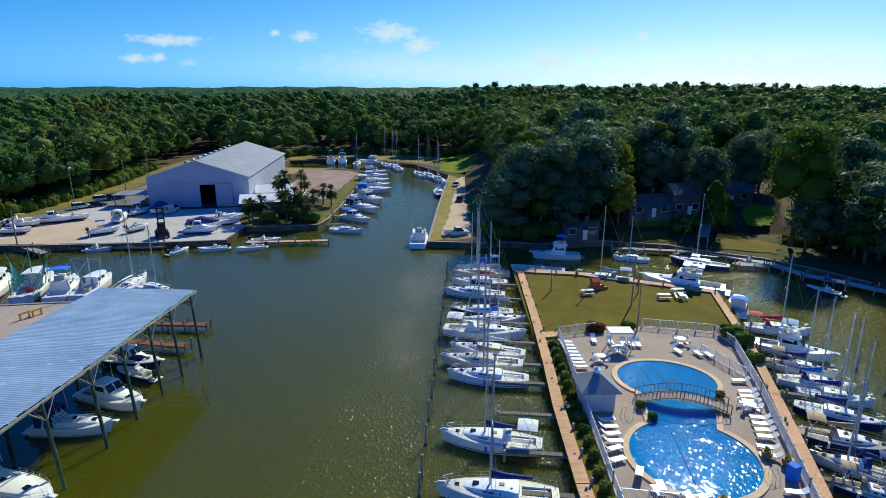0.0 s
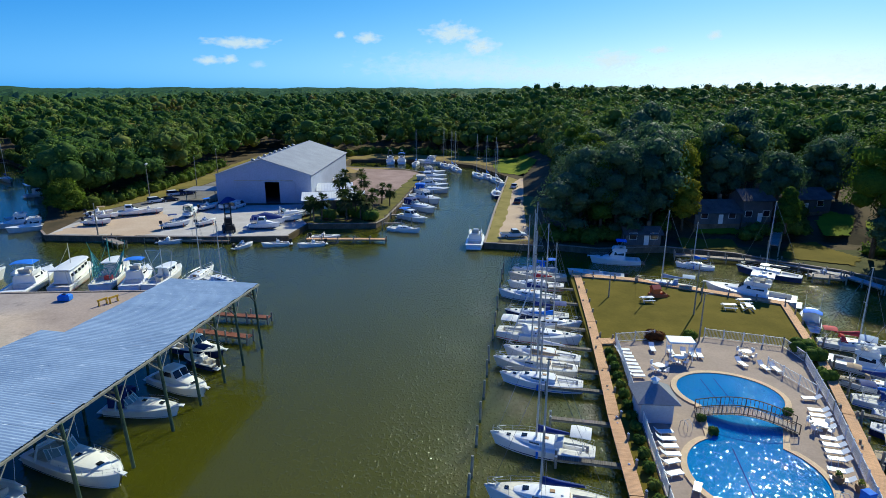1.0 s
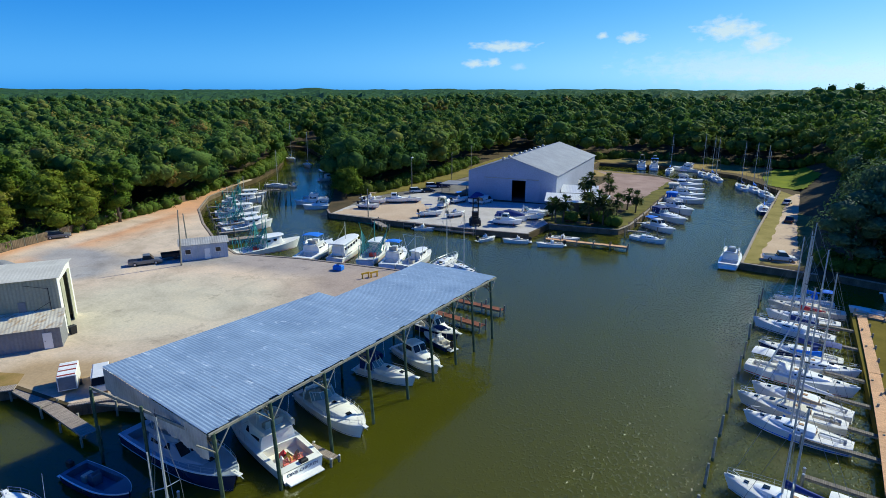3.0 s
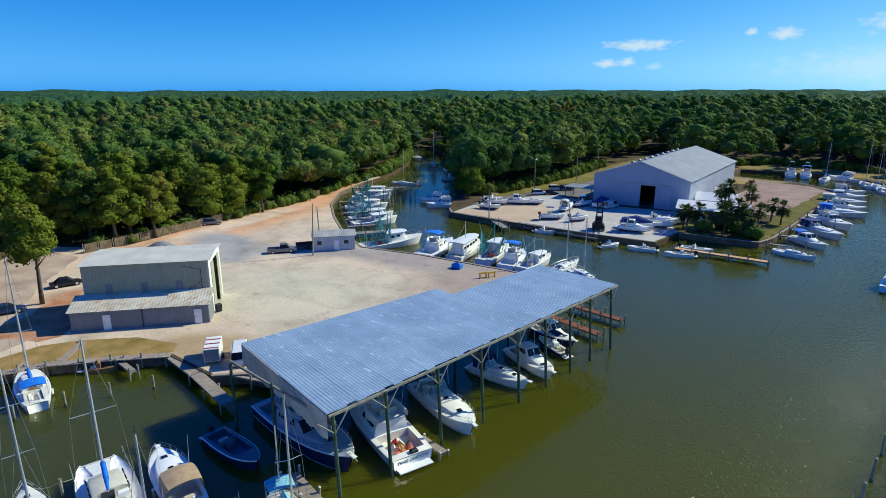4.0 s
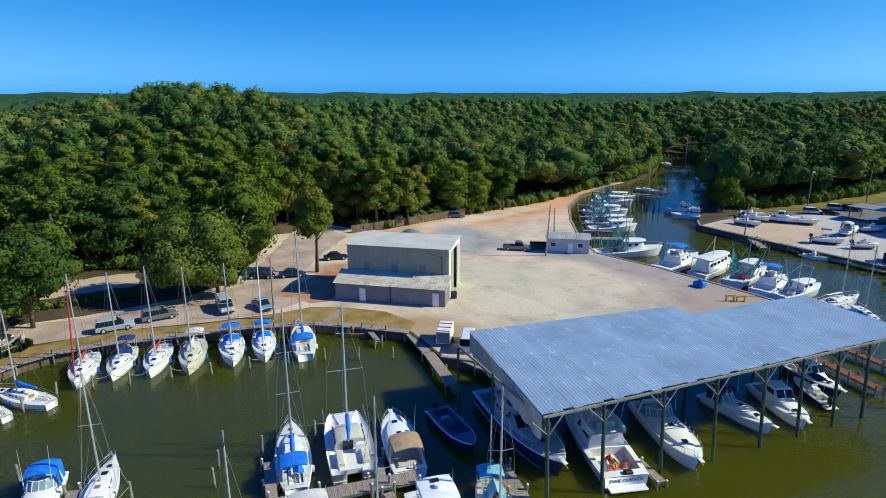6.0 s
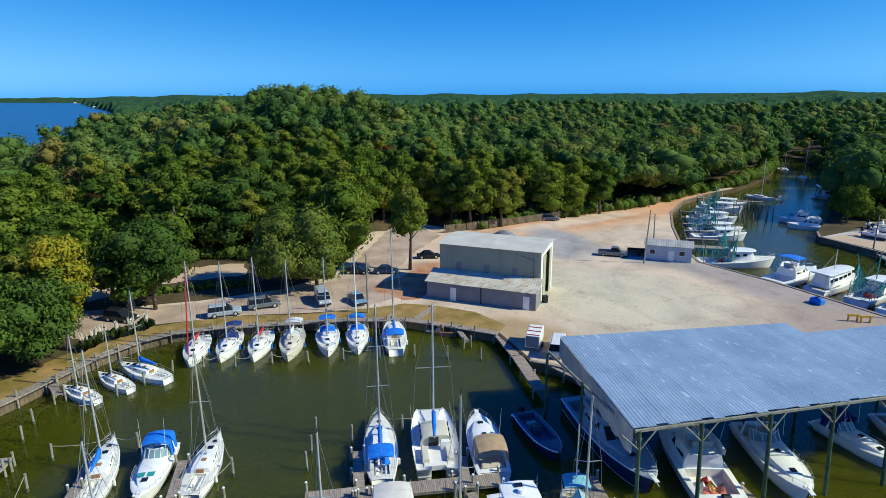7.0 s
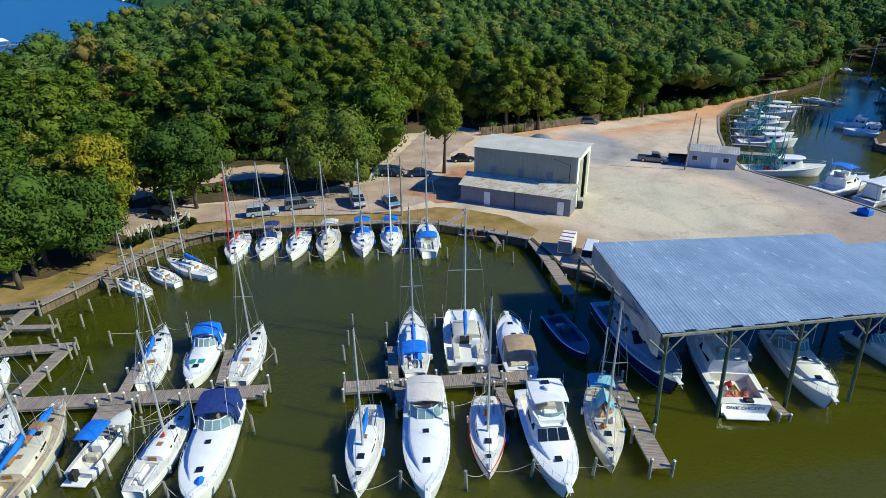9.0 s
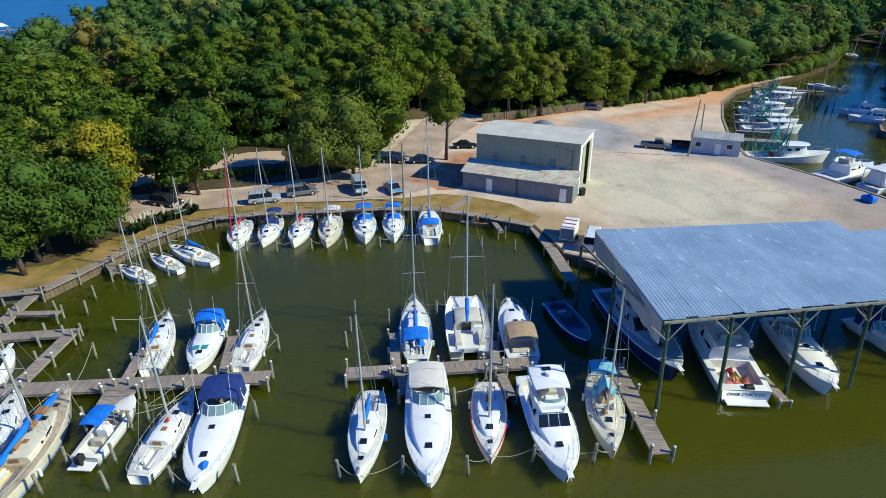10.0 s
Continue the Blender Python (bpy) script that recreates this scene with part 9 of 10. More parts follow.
def fork_lift(x, y, turn):
    root = thing("boat_forklift", "large dark marina forklift on the quay", "forklift", pose(x, y, 1.21, 0, 0, turn))
    part("chassis", Solid().soft(-1.2, 0, 0.5, 3.4, 2.0, 1.1, 0.15), BLACK, root)
    part("cab", Solid().soft(-1.0, 0, 1.6, 1.5, 1.5, 1.5, 0.1), BLACK, root)
    for sg in (-1, 1):
        part("mast_rail", Solid().box(0.7, sg * 0.6, 0.2, 0.3, 0.25, 6.4), BLACK, root)
        part("fork", Solid().box(2.2, sg * 0.6, 0.5, 3.0, 0.25, 0.12), BLACK, root)
        for px in (-2.2, 0.2):
            part("wheel", Solid().rod((px, sg * 0.9, 0.65), (px, sg * 1.3, 0.65), 0.65, 0.65, 14), BLACK, root)
    for zz in (2.0, 4.2, 6.4):
        part("mast_cross", Solid().box(0.7, 0, zz, 0.25, 1.3, 0.25), BLACK, root)


fork_lift(-59.0, 118.6, -60)
for x, y in ((-57.4, 74.4), (-56.5, 75.6)):
    br = thing("barrier", "yellow-orange timber barrier at the yard corner", "barrier", pose(x, y, 1.2, 0, 0, 70), "barriers")
    for px in (-0.6, 0.6):
        part("leg", Solid().box(px, 0, 0, 0.1, 0.4, 0.9, 0, 0.7), YELLOW, br)
    part("board", Solid().box(0, 0, 0.7, 1.6, 0.1, 0.3), YELLOW, br)
sk = thing("skip_tank", "blue plastic tank on the yard edge", "tank", pose(-64.2, 75.6, 1.2, 0, 0, 10))
part("body", Solid().soft(0, 0, 0.1, 1.7, 1.1, 0.85, 0.2), BLUE_CANVAS, sk)
part("lid", Solid().soft(0, 0, 0.95, 0.6, 0.6, 0.12, 0.05), NAVY, sk)


# ---- quay restaurant and palms ----
gable_hut("quay_restaurant", "low white-roofed quayside restaurant among palms", -44.6, 150.6, 15, 15.0, 9.0, 2.7, 3.9, TIMBER, WHITE, 1.2, [(-2.0, -1)], [(3.0, -1, 1.6, 1.0), (-5.0, -1, 1.6, 1.0)], 0.8)
gable_hut("quay_porch", "white-roofed open porch beside the restaurant", -47.5, 162.0, 15, 9.0, 7.0, 3.0, 4.4, WHITE, WHITE, 1.2, [], [], 0.6)
gable_hut("canal_cottage", "tiny white waterside hut by the canal", -116.0, 143.0, 50, 3.4, 2.6, 2.2, 3.2, WHITE, OLD_METAL, 1.2, [(0.0, -1)], [])
dock("dock_roof_walk", [(-120, 147), (-132, 158)], 1.4, 0.9, DOCK_WOOD, "grey plank walk along the canal bank", 3)
bc = thing("boat_cover_shed", "open white-roofed boat shelter on the canal", "boat shelter", pose(-139.0, 163.5, 0, 0, 0, 50))
part("roof", Solid().soft(0, 0, 3.4, 10, 6, 0.2, 0.05), WHITE, bc)
for px in (-4.6, 4.6):
    for py in (-2.7, 2.7):
        part("post", Solid().rod((px, py, -2), (px, py, 3.4), 0.12, 0.12, 6), PILE, bc)


def palm(x, y, hgt, seed, z=1.2):
    rg = random.Random(seed)
    root = thing("palm_tree", "cabbage palm with a shaggy round head", "palm tree", pose(x, y, z, rg.uniform(-3, 3), rg.uniform(-3, 3), rg.uniform(0, 360)), "palms on the quay")
    part("trunk", Solid().rod((0, 0, -0.2), (0.1, 0, hgt * 0.5), 0.22, 0.17, 8).rod((0.1, 0, hgt * 0.5), (0.15, 0, hgt), 0.17, 0.2, 8), BARK, root)
    s = Solid()
    for i in range(84):
        a, e = rg.uniform(0, 6.283), rg.uniform(-0.9, 1.35)
        L = rg.uniform(1.6, 2.4)
        d = Vector((math.cos(a) * math.cos(e), math.sin(a) * math.cos(e), math.sin(e)))
        sd = Vector((-math.sin(a), math.cos(a), 0))
        p0, p1 = Vector((0.15, 0, hgt)), Vector((0.15, 0, hgt)) + d * L * 0.6
        for k in (-2, -1, 0, 1, 2):
            tip = p1 + d * L * 0.5 + sd * k * 0.28 - Vector((0, 0, 0.35 + 0.08 * abs(k)))
            s.add([p1 + sd * (k * 0.06 - 0.15), p1 + sd * (k * 0.06 + 0.15), tip], [(0, 1, 2)])
        s.add([p0 - sd * 0.03, p0 + sd * 0.03, p1 + sd * 0.04, p1 - sd * 0.04], [(0, 1, 2, 3)])
    part("fronds", s, PALM, root)


for i, (x, y, h) in enumerate(((-39.4, 144, 9.0), (-39.8, 142.0, 6.0), (-42.4, 132, 5.0), (-43.8, 131, 4.2), (-33.4, 134.4, 5.4), (-31.0, 137, 5.6), (-34.8, 136.0, 6.2), (-32.2, 133.4, 4.6), (-32.5, 155, 4.0), (-29.8, 152.5, 4.0), (-36.5, 133.4, 4.2), (-45.6, 133.6, 4.0), (-37.8, 137.6, 5.0), (-39.9, 166, 4.4), (-44, 180, 4.4), (-42.0, 148.0, 7.4))):
    palm(x, y, h, i)
for i, (x, y) in enumerate(((-38.5, 139), (-35, 137.5), (-33, 136), (-40.8, 146.5), (-41.2, 134), (-31, 134))):
    shrub(x, y, 2.2, 2.8, LEAF_DARK, "dense dark green shrub under the palms", 1.2)
for x, y, a in ((-38.0, 131.6, 10), (-35.8, 131.8, 10), (-41, 132.6, 10)):
    bench(x, y, a, RED_WOOD, "red-brown picnic table by the water")


# ---- houses on the wooded bank ----
def house(x, y, z, turn, L, W, eh, rh, wall, roof, label):
    root = gable_hut("house", label, x, y, turn, L, W, eh, rh, wall, roof, z, [(0.6, -1)], [(-L * 0.3, -1, 1.4, 1.2), (L * 0.3, -1, 1.4, 1.2)], 0.5)
    part("chimney", Solid().box(L * 0.25, W * 0.15, rh - 0.8, 0.7, 0.7, 1.7), TIMBER, root)
    part("foundation", Solid().box(0, 0, -3.0, L - 0.1, W - 0.1, 3.0), TIMBER, root)


# brown shingles kept dark, with the houses' shade in the colour
BROWN_SHINGLE = mottled("brown_shingle", (0.10, 0.08, 0.07), (0.17, 0.14, 0.12), 0.6, 0.9, grain=0.4)
house(45.5, 130.0, 4.2, 8, 10, 8, 2.6, 4.6, HOUSE_SHADE_GREY, BROWN_SHINGLE, "shaded house with a brown hipped roof on the bank")
house(54.0, 130.5, 4.4, 10, 6.5, 6, 5.0, 6.8, HOUSE_SHADE_GREY, BROWN_SHINGLE, "tall dark grey two-storey house on the bank")
house(66.0, 138.0, 5.6, 12, 13, 8, 3.0, 4.8, HOUSE_SHADE_GREY, BROWN_SHINGLE, "long low grey house behind lawns")
house(93.0, 180.0, 8.0, 25, 13, 9, 3.4, 6.2, WHITE, SHED_ROOF, "far white house with a pale roof")
house(28.5, 118.5, 1.6, 5, 7, 4.5, 2.4, 3.4, HOUSE_SHADE_GREY, BROWN_SHINGLE, "small dark boathouse under the oaks")
for nm, pts, turf in (
    ("lawn_bank", [(41, 123.5), (50, 124), (50.5, 128.5), (41.5, 128.5)], LUSH),
    ("lawn_bank", [(66.4, 124), (72, 124.5), (78, 134), (73.5, 136.5), (68.8, 132)], LUSH),
    ("lawn_bank", [(76.8, 124), (85, 128.7), (87, 134.5), (78, 131)], LUSH),
    # the next two lawns take the duller turf to stand for shade
    ("lawn_bank", [(36, 115.6), (47, 116), (48, 121), (37, 121.5)], GRASS),
    ("lawn_bank", [(53, 111), (64, 107), (68, 113), (64, 121), (58, 120)], GRASS),
    ("lawn_bank", [(-1, 219), (9, 211), (14, 236), (10, 262), (0, 262), (-4, 240)], LUSH),
):
    s = Solid()
    gx_ = [min(p[0] for p in pts), max(p[0] for p in pts)]
    gy_ = [min(p[1] for p in pts), max(p[1] for p in pts)]
    n = 34
    grid_ = [[(gx_[0] + (gx_[1] - gx_[0]) * i / n, gy_[0] + (gy_[1] - gy_[0]) * j / n) for i in range(n + 1)] for j in range(n + 1)]
    for j in range(n):
        for i in range(n):
            q = [grid_[j][i], grid_[j][i + 1], grid_[j + 1][i + 1], grid_[j + 1][i]]
            cx, cy = sum(p[0] for p in q) / 4, sum(p[1] for p in q) / 4
            if inside(cx + 0.9 * noise.noise((cx * 0.7, cy * 0.7, 1)), cy + 0.9 * noise.noise((cx * 0.7, cy * 0.7, 5)), pts):
                s.add([(px, py, 1.35 + max(0.0, rise(px, py))) for px, py in q], [(0, 1, 2, 3)])
    tagged(part(nm, s, turf), "grass on the wooded bank, toned for sun and shade", "grass", "", "structure")
dock("stair_walk", [(51.8, 112.2), (57.5, 124.0), (63.0, 136.0)], 1.6, 3.4, DOCK_WOOD, "long pale timber stair walk up the bank", 3.0)
dock("dock", [(34, 112.8), (52, 109.6)], 1.4, 0.9, DOCK_WOOD, "pale plank dock along the wooded bank", 3.0)
dock("dock", [(52, 109.6), (60, 101.8), (62.5, 95.5), (67, 91.2), (72, 85)], 1.8, 0.9, CONCRETE, "pale dock along the wooded bank", 3.0)
dock("lift_dock", [(53.6, 101.4), (58.6, 100.6)], 2.2, 1.0, DOCK_WOOD, "square timber boat-lift platform", 2.4)

# single trees that stand apart
rng = random.Random(77)
LONE = [
    ("pine_tree", "slender pine tree beside the metal building", -98.7, 20.9, 1.2, 16.5, 4.2, LEAF, 0.2, 0.45),
    ("oak_tree", "spreading oak tree over the lane", -89.9, -19.8, 1.2, 14.0, 7.0, LEAF_DARK, 0.0, 0.22),
    ("oak_tree", "broad oak tree at the basin's bank", -70.0, -34.5, 1.2, 14.5, 7.0, LEAF_DARK, 0.0, 0.05),
    ("oak_tree", "dense low-branched oak tree at the basin's bank", -73.0, -29.2, 1.2, 13.0, 5.4, LEAF_DARK, 0.0, 0.0),
    ("gum_tree", "yellowing autumn tree at the basin", -80.6, -28.8, 1.2, 15.0, 4.6, LEAF_YELLOW, 0.0, 0.15),
    ("oak_tree", "dark green oak tree at the basin's bank", -72.5, -38.0, 1.2, 14.5, 6.5, LEAF, 0.0, 0.12),
    ("oak_tree", "leafy oak tree beside the lane", -92.8, -1.0, 1.2, 14.0, 6.6, LEAF_DARK, 0.0, 0.02),
    ("oak_tree", "dense oak tree shading parked cars", -98.0, -1.6, 1.2, 13.5, 5.2, LEAF_DARK, 0.0, 0.1),
    ("oak_tree", "leafy oak tree beside the parking", -93.4, 4.0, 1.2, 14.5, 6.4, LEAF_DARK, 0.0, 0.02),
    ("oak_tree", "tall dark oak tree above the house lots", 69.0, 111.5, 1.6, 24.0, 7.5, LEAF, 0.0, 0.3),
    ("oak_tree", "dark oak tree on the wooded bank", 82.0, 110.0, 1.6, 19.0, 7.5, LEAF_HAZE_BLUE, 0.0, 0.1),
    ("oak_tree", "dark oak tree on the wooded bank", 90.0, 100.0, 1.6, 19.0, 8.0, LEAF_HAZE_BLUE, 0.0, 0.1),
    ("cedar_tree", "conical green cedar in front of a house", 57.6, 121.0, 3.6, 11.0, 3.2, LEAF, 0.75, 0.1),
    ("oak_tree", "dark oak tree beside the boathouse", 29.0, 123.0, 2.0, 18.0, 6.0, LEAF_HAZE_BLUE, 0.0, 0.2),
    ("oak_tree", "dark oak tree behind the grey houses", 50.0, 138.0, 4.6, 17.0, 6.0, LEAF_HAZE_BLUE, 0.0, 0.1),
    ("oak_tree", "dark oak tree above the lawns", 74.0, 143.0, 5.0, 18.0, 6.5, LEAF_HAZE_BLUE, 0.0, 0.1),
    ("oak_tree", "dark oak tree between house lots", 82.0, 150.0, 6.0, 17.0, 6.0, LEAF_HAZE_BLUE, 0.0, 0.1),
    ("oak_tree", "dark oak tree beside the lawns", 87.5, 136.0, 5.0, 17.0, 6.0, LEAF_HAZE_BLUE, 0.0, 0.1),
    ("oak_tree", "dark low oak tree at the water's edge", 76.5, 104.0, 1.4, 14.0, 6.0, LEAF_HAZE_BLUE, 0.0, 0.02),
    ("oak_tree", "dark oak tree beside the long house", 60.0, 132.0, 5.0, 15.0, 5.5, LEAF_HAZE_BLUE, 0.0, 0.2),
    ("oak_tree", "dark oak tree overhanging the bank", 24.0, 121.0, 2.0, 22.0, 7.5, LEAF_HAZE_BLUE, 0.0, 0.1),
    ("oak_tree", "dark oak tree overhanging the pier", 17.0, 123.5, 1.6, 21.0, 6.0, LEAF_HAZE_BLUE, 0.0, 0.1),
    ("gum_tree", "leafy green tree beside the canal quay", -107.5, 131.5, 1.2, 9.5, 4.6, LEAF, 0.0, 0.1),
    ("gum_tree", "yellow-green tree in front of the grey houses", 38.4, 124.5, 2.8, 13.0, 3.8, LEAF_YELLOW, 0.0, 0.1),
    ("gum_tree", "yellow-green tree between the houses", 39.5, 133.0, 4.0, 17.0, 5.0, LEAF_YELLOW, 0.1, 0.2),
]
for i, (nm, lab, x, y, z, h, sp, leaf, con, low) in enumerate(LONE):
    rg = random.Random(300 + i)
    root = thing(nm, lab, "tree", pose(x, y, z, 0, 0, rg.uniform(0, 360)))
    part("trunk", trunk_solid(rg, h, 0.06 + h * 0.018), BARK, root, "rough grey-brown trunk with limbs", True)
    c = crown_solid(rg, h * (0.72 if low > 0.35 else 0.9), sp, 13, 340, 0.29, 1, con)
    cr = part("crown", c, leaf, root, "", True)
    cr.location.z = h * low * 0.6
rgx = random.Random(5)
ugs = Solid()


def thicket(pts, step, out, r0, r1):
    """Bushes and low branches massed along a line, pushed out to one side."""
    for (x0, y0), (x1, y1) in zip(pts, pts[1:]):
        d_ = math.hypot(x1 - x0, y1 - y0)
        nx, ny = (y1 - y0) / d_, -(x1 - x0) / d_
        for i in range(int(d_ / step)):
            k = (i + rgx.random()) / (d_ / step)
            o = rgx.uniform(0.3, out)
            x, y, r = x0 + (x1 - x0) * k - nx * o, y0 + (y1 - y0) * k - ny * o, rgx.uniform(r0, r1)
            z = 1.2 + rise(x, y) + r * 0.5
            blob(ugs, x, y, z, r * 0.8, r * 0.8, r * 0.75, rgx, 1)
            leaf_cards(ugs, x, y, z, r, r, r * 0.95, rgx, 60, 0.36)


thicket([(-124.8, 38), (-128.6, 60), (-134, 80), (-139.4, 98), (-152.6, 129), (-159.4, 143), (-176, 171), (-193, 194), (-215, 215), (-235, 230), (-235, 243), (-219, 245)], 1.5, 5, 1.0, 2.4)
thicket([(-222, 243), (-203, 230), (-176, 208), (-150, 179), (-126, 152.5), (-112, 135), (-105, 139), (-104, 152), (-104, 162), (-105, 190), (-111, 226)], 1.6, 5, 1.4, 3.0)
thicket([(-67, 263), (-62, 275), (-34, 275), (-14, 271), (16, 263), (19.5, 214), (17.5, 200), (17, 152), (13.5, 130)], 1.8, 5, 1.5, 3.0)
thicket([(-158, 143), (-174, 169.5), (-191, 191), (-213, 213)], 1.7, 3, 1.8, 3.4)
thicket([(-222, 239.4), (-205, 227.4), (-178, 205.4), (-152, 176.4), (-127, 150.6)], 1.9, 3, 1.6, 3.0)
thicket([(9, 119), (20, 117.5), (33, 120)], 0.8, 3.5, 1.2, 2.4)
thicket([(51, 120.5), (57, 123.5), (64, 124), (66, 131), (72, 138)], 0.8, 3.0, 1.0, 2.0)
thicket([(88, 137), (87, 126), (80, 119), (70, 116)], 0.9, 3.5, 1.2, 2.4)
thicket([(36, 124), (36, 131), (44, 131.5)], 0.9, 3.0, 1.0, 1.9)
thicket([(-96.5, -26), (-96.8, -14), (-96.5, -5)], 1.3, 1.6, 0.6, 1.1)
thicket([(-114.5, -28), (-114, 2), (-109, 11), (-113, 11.5), (-134, 19)], 1.6, 4, 1.2, 2.4)
tagged(part("undergrowth", ugs, LEAF_DARK, None, "", True), "dense green undergrowth at the woods' edge", "undergrowth", "", "stuff")


# plumed grass on the basin's bank
for i, (x, y) in enumerate(((-77.6, -24.6), (-80.4, -20.9), (-76.4, -25.4), (-82.0, -19.4), (-78.6, -24.0), (-79.6, -22.4))):
    rg = random.Random(900 + i)
    pg = thing("pampas_grass", "clump of pampas grass with pale plumes on the bank", "grass clump", pose(x, y, 1.2), "pampas grass on the bank")
    bl, pm = Solid(), Solid()
    for k in range(60):
        a, r, h = rg.uniform(0, 6.28), rg.uniform(0.5, 1.3), rg.uniform(0.9, 1.6)
        c, s_ = math.cos(a), math.sin(a)
        bl.add([(-s_ * 0.05, c * 0.05, 0), (s_ * 0.05, -c * 0.05, 0), (c * r * 0.5 + s_ * 0.04, s_ * r * 0.5 - c * 0.04, h), (c * r, s_ * r, h * 0.75)], [(0, 1, 2), (0, 2, 3)])
    for k in range(9):
        a, r = rg.uniform(0, 6.28), rg.uniform(0.1, 0.5)
        pm.rod((0, 0, 0.5), (math.cos(a) * r, math.sin(a) * r, 1.7), 0.02, 0.02, 3)
        pm.rod((math.cos(a) * r, math.sin(a) * r, 1.6), (math.cos(a) * r * 1.3, math.sin(a) * r * 1.3, 2.4), 0.12, 0.03, 5)
    part("blade", bl, PALM, pg)
    part("plume", pm, CUSHION, pg, "pale feathery plume")


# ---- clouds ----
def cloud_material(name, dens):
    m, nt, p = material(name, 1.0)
    # black sheets that glow white, in place of sunlight on the cloud
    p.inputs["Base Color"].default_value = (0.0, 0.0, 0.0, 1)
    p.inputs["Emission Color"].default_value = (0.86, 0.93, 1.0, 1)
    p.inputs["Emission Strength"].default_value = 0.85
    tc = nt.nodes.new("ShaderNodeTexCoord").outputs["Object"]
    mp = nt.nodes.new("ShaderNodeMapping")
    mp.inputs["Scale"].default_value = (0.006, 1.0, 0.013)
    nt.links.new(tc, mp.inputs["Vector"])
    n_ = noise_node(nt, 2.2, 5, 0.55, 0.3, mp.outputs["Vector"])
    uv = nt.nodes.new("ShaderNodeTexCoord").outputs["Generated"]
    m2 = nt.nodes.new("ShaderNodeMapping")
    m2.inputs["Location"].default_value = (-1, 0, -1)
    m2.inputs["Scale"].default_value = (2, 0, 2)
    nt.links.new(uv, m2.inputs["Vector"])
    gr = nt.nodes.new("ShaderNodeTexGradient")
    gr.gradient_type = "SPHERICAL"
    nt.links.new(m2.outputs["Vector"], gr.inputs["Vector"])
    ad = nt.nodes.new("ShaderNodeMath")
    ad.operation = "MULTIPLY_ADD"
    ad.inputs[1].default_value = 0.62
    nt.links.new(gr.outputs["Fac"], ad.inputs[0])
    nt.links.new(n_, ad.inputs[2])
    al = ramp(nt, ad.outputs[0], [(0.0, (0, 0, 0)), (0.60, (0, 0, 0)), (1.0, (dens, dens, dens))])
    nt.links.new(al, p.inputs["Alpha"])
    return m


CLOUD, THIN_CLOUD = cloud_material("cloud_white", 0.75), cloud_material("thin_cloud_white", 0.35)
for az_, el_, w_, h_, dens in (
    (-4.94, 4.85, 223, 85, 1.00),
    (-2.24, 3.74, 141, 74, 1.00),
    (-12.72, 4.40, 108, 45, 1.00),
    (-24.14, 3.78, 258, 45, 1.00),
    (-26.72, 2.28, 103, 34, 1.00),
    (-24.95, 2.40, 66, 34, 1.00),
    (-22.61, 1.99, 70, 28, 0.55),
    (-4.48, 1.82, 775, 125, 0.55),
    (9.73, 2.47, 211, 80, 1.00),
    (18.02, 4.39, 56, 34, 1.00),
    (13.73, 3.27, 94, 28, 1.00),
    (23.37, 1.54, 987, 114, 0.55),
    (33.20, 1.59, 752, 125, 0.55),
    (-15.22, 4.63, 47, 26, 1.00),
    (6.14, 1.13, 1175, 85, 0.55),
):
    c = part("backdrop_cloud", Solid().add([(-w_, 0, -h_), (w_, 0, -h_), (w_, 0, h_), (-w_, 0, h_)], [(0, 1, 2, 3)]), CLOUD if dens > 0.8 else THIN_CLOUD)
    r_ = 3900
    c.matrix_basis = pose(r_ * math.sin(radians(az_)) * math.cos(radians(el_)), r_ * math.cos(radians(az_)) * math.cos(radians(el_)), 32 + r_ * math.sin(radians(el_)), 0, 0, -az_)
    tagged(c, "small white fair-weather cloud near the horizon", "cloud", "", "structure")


# boathouses and piers far out on the bay
def bay_pier(x, y, turn, L):
    root = thing("bay_pier", "white-roofed boathouse on a long pier in the bay", "pier", pose(x, y, 0, 0, 0, turn), "piers in the bay")
    part("roof", Solid().box(0, 0, 3.6, L, L * 0.7, 1.8, 0, 0.4), WHITE, root)
    part("deck", Solid().box(0, 0, 1.2, L, L * 0.7, 0.3), DOCK_WOOD, root)
    part("walkway", Solid().box(-L * 3, 0, 1.2, L * 5, 1.6, 0.25), DOCK_WOOD, root)
    for px in (-0.45, 0.45):
        for py in (-0.32, 0.32):
            part("post", Solid().rod((px * L, py * L, -2), (px * L, py * L, 3.6), 0.2, 0.2, 6), PILE, root)


bay_pier(-1719, -453, -60, 12)
bay_pier(-1781, -445, -60, 12)
bay_pier(-1326, -312, -60, 10)
bay_pier(-422, -186, -60, 9)
bay_pier(-2773, -801, -60, 16)


# ---- mooring lines and deck clutter ----
def mooring_line(a, b, sag):
    a, b = Vector(a), Vector(b)
    root = thing("mooring_line", "slack pale mooring rope from boat to pile", "rope", None, "mooring lines")
    pts = [a.lerp(b, k / 6) - Vector((0, 0, sag * math.sin(math.pi * k / 6))) for k in range(7)]
    part("rope", Solid().tube(pts, 0.025, 4), ROPE, root)


bollards = [Vector((o.location.x, o.location.y)) for o in scene.objects if o.name.startswith(("mooring_pile", "bulkhead_post"))]
count_lines = 0
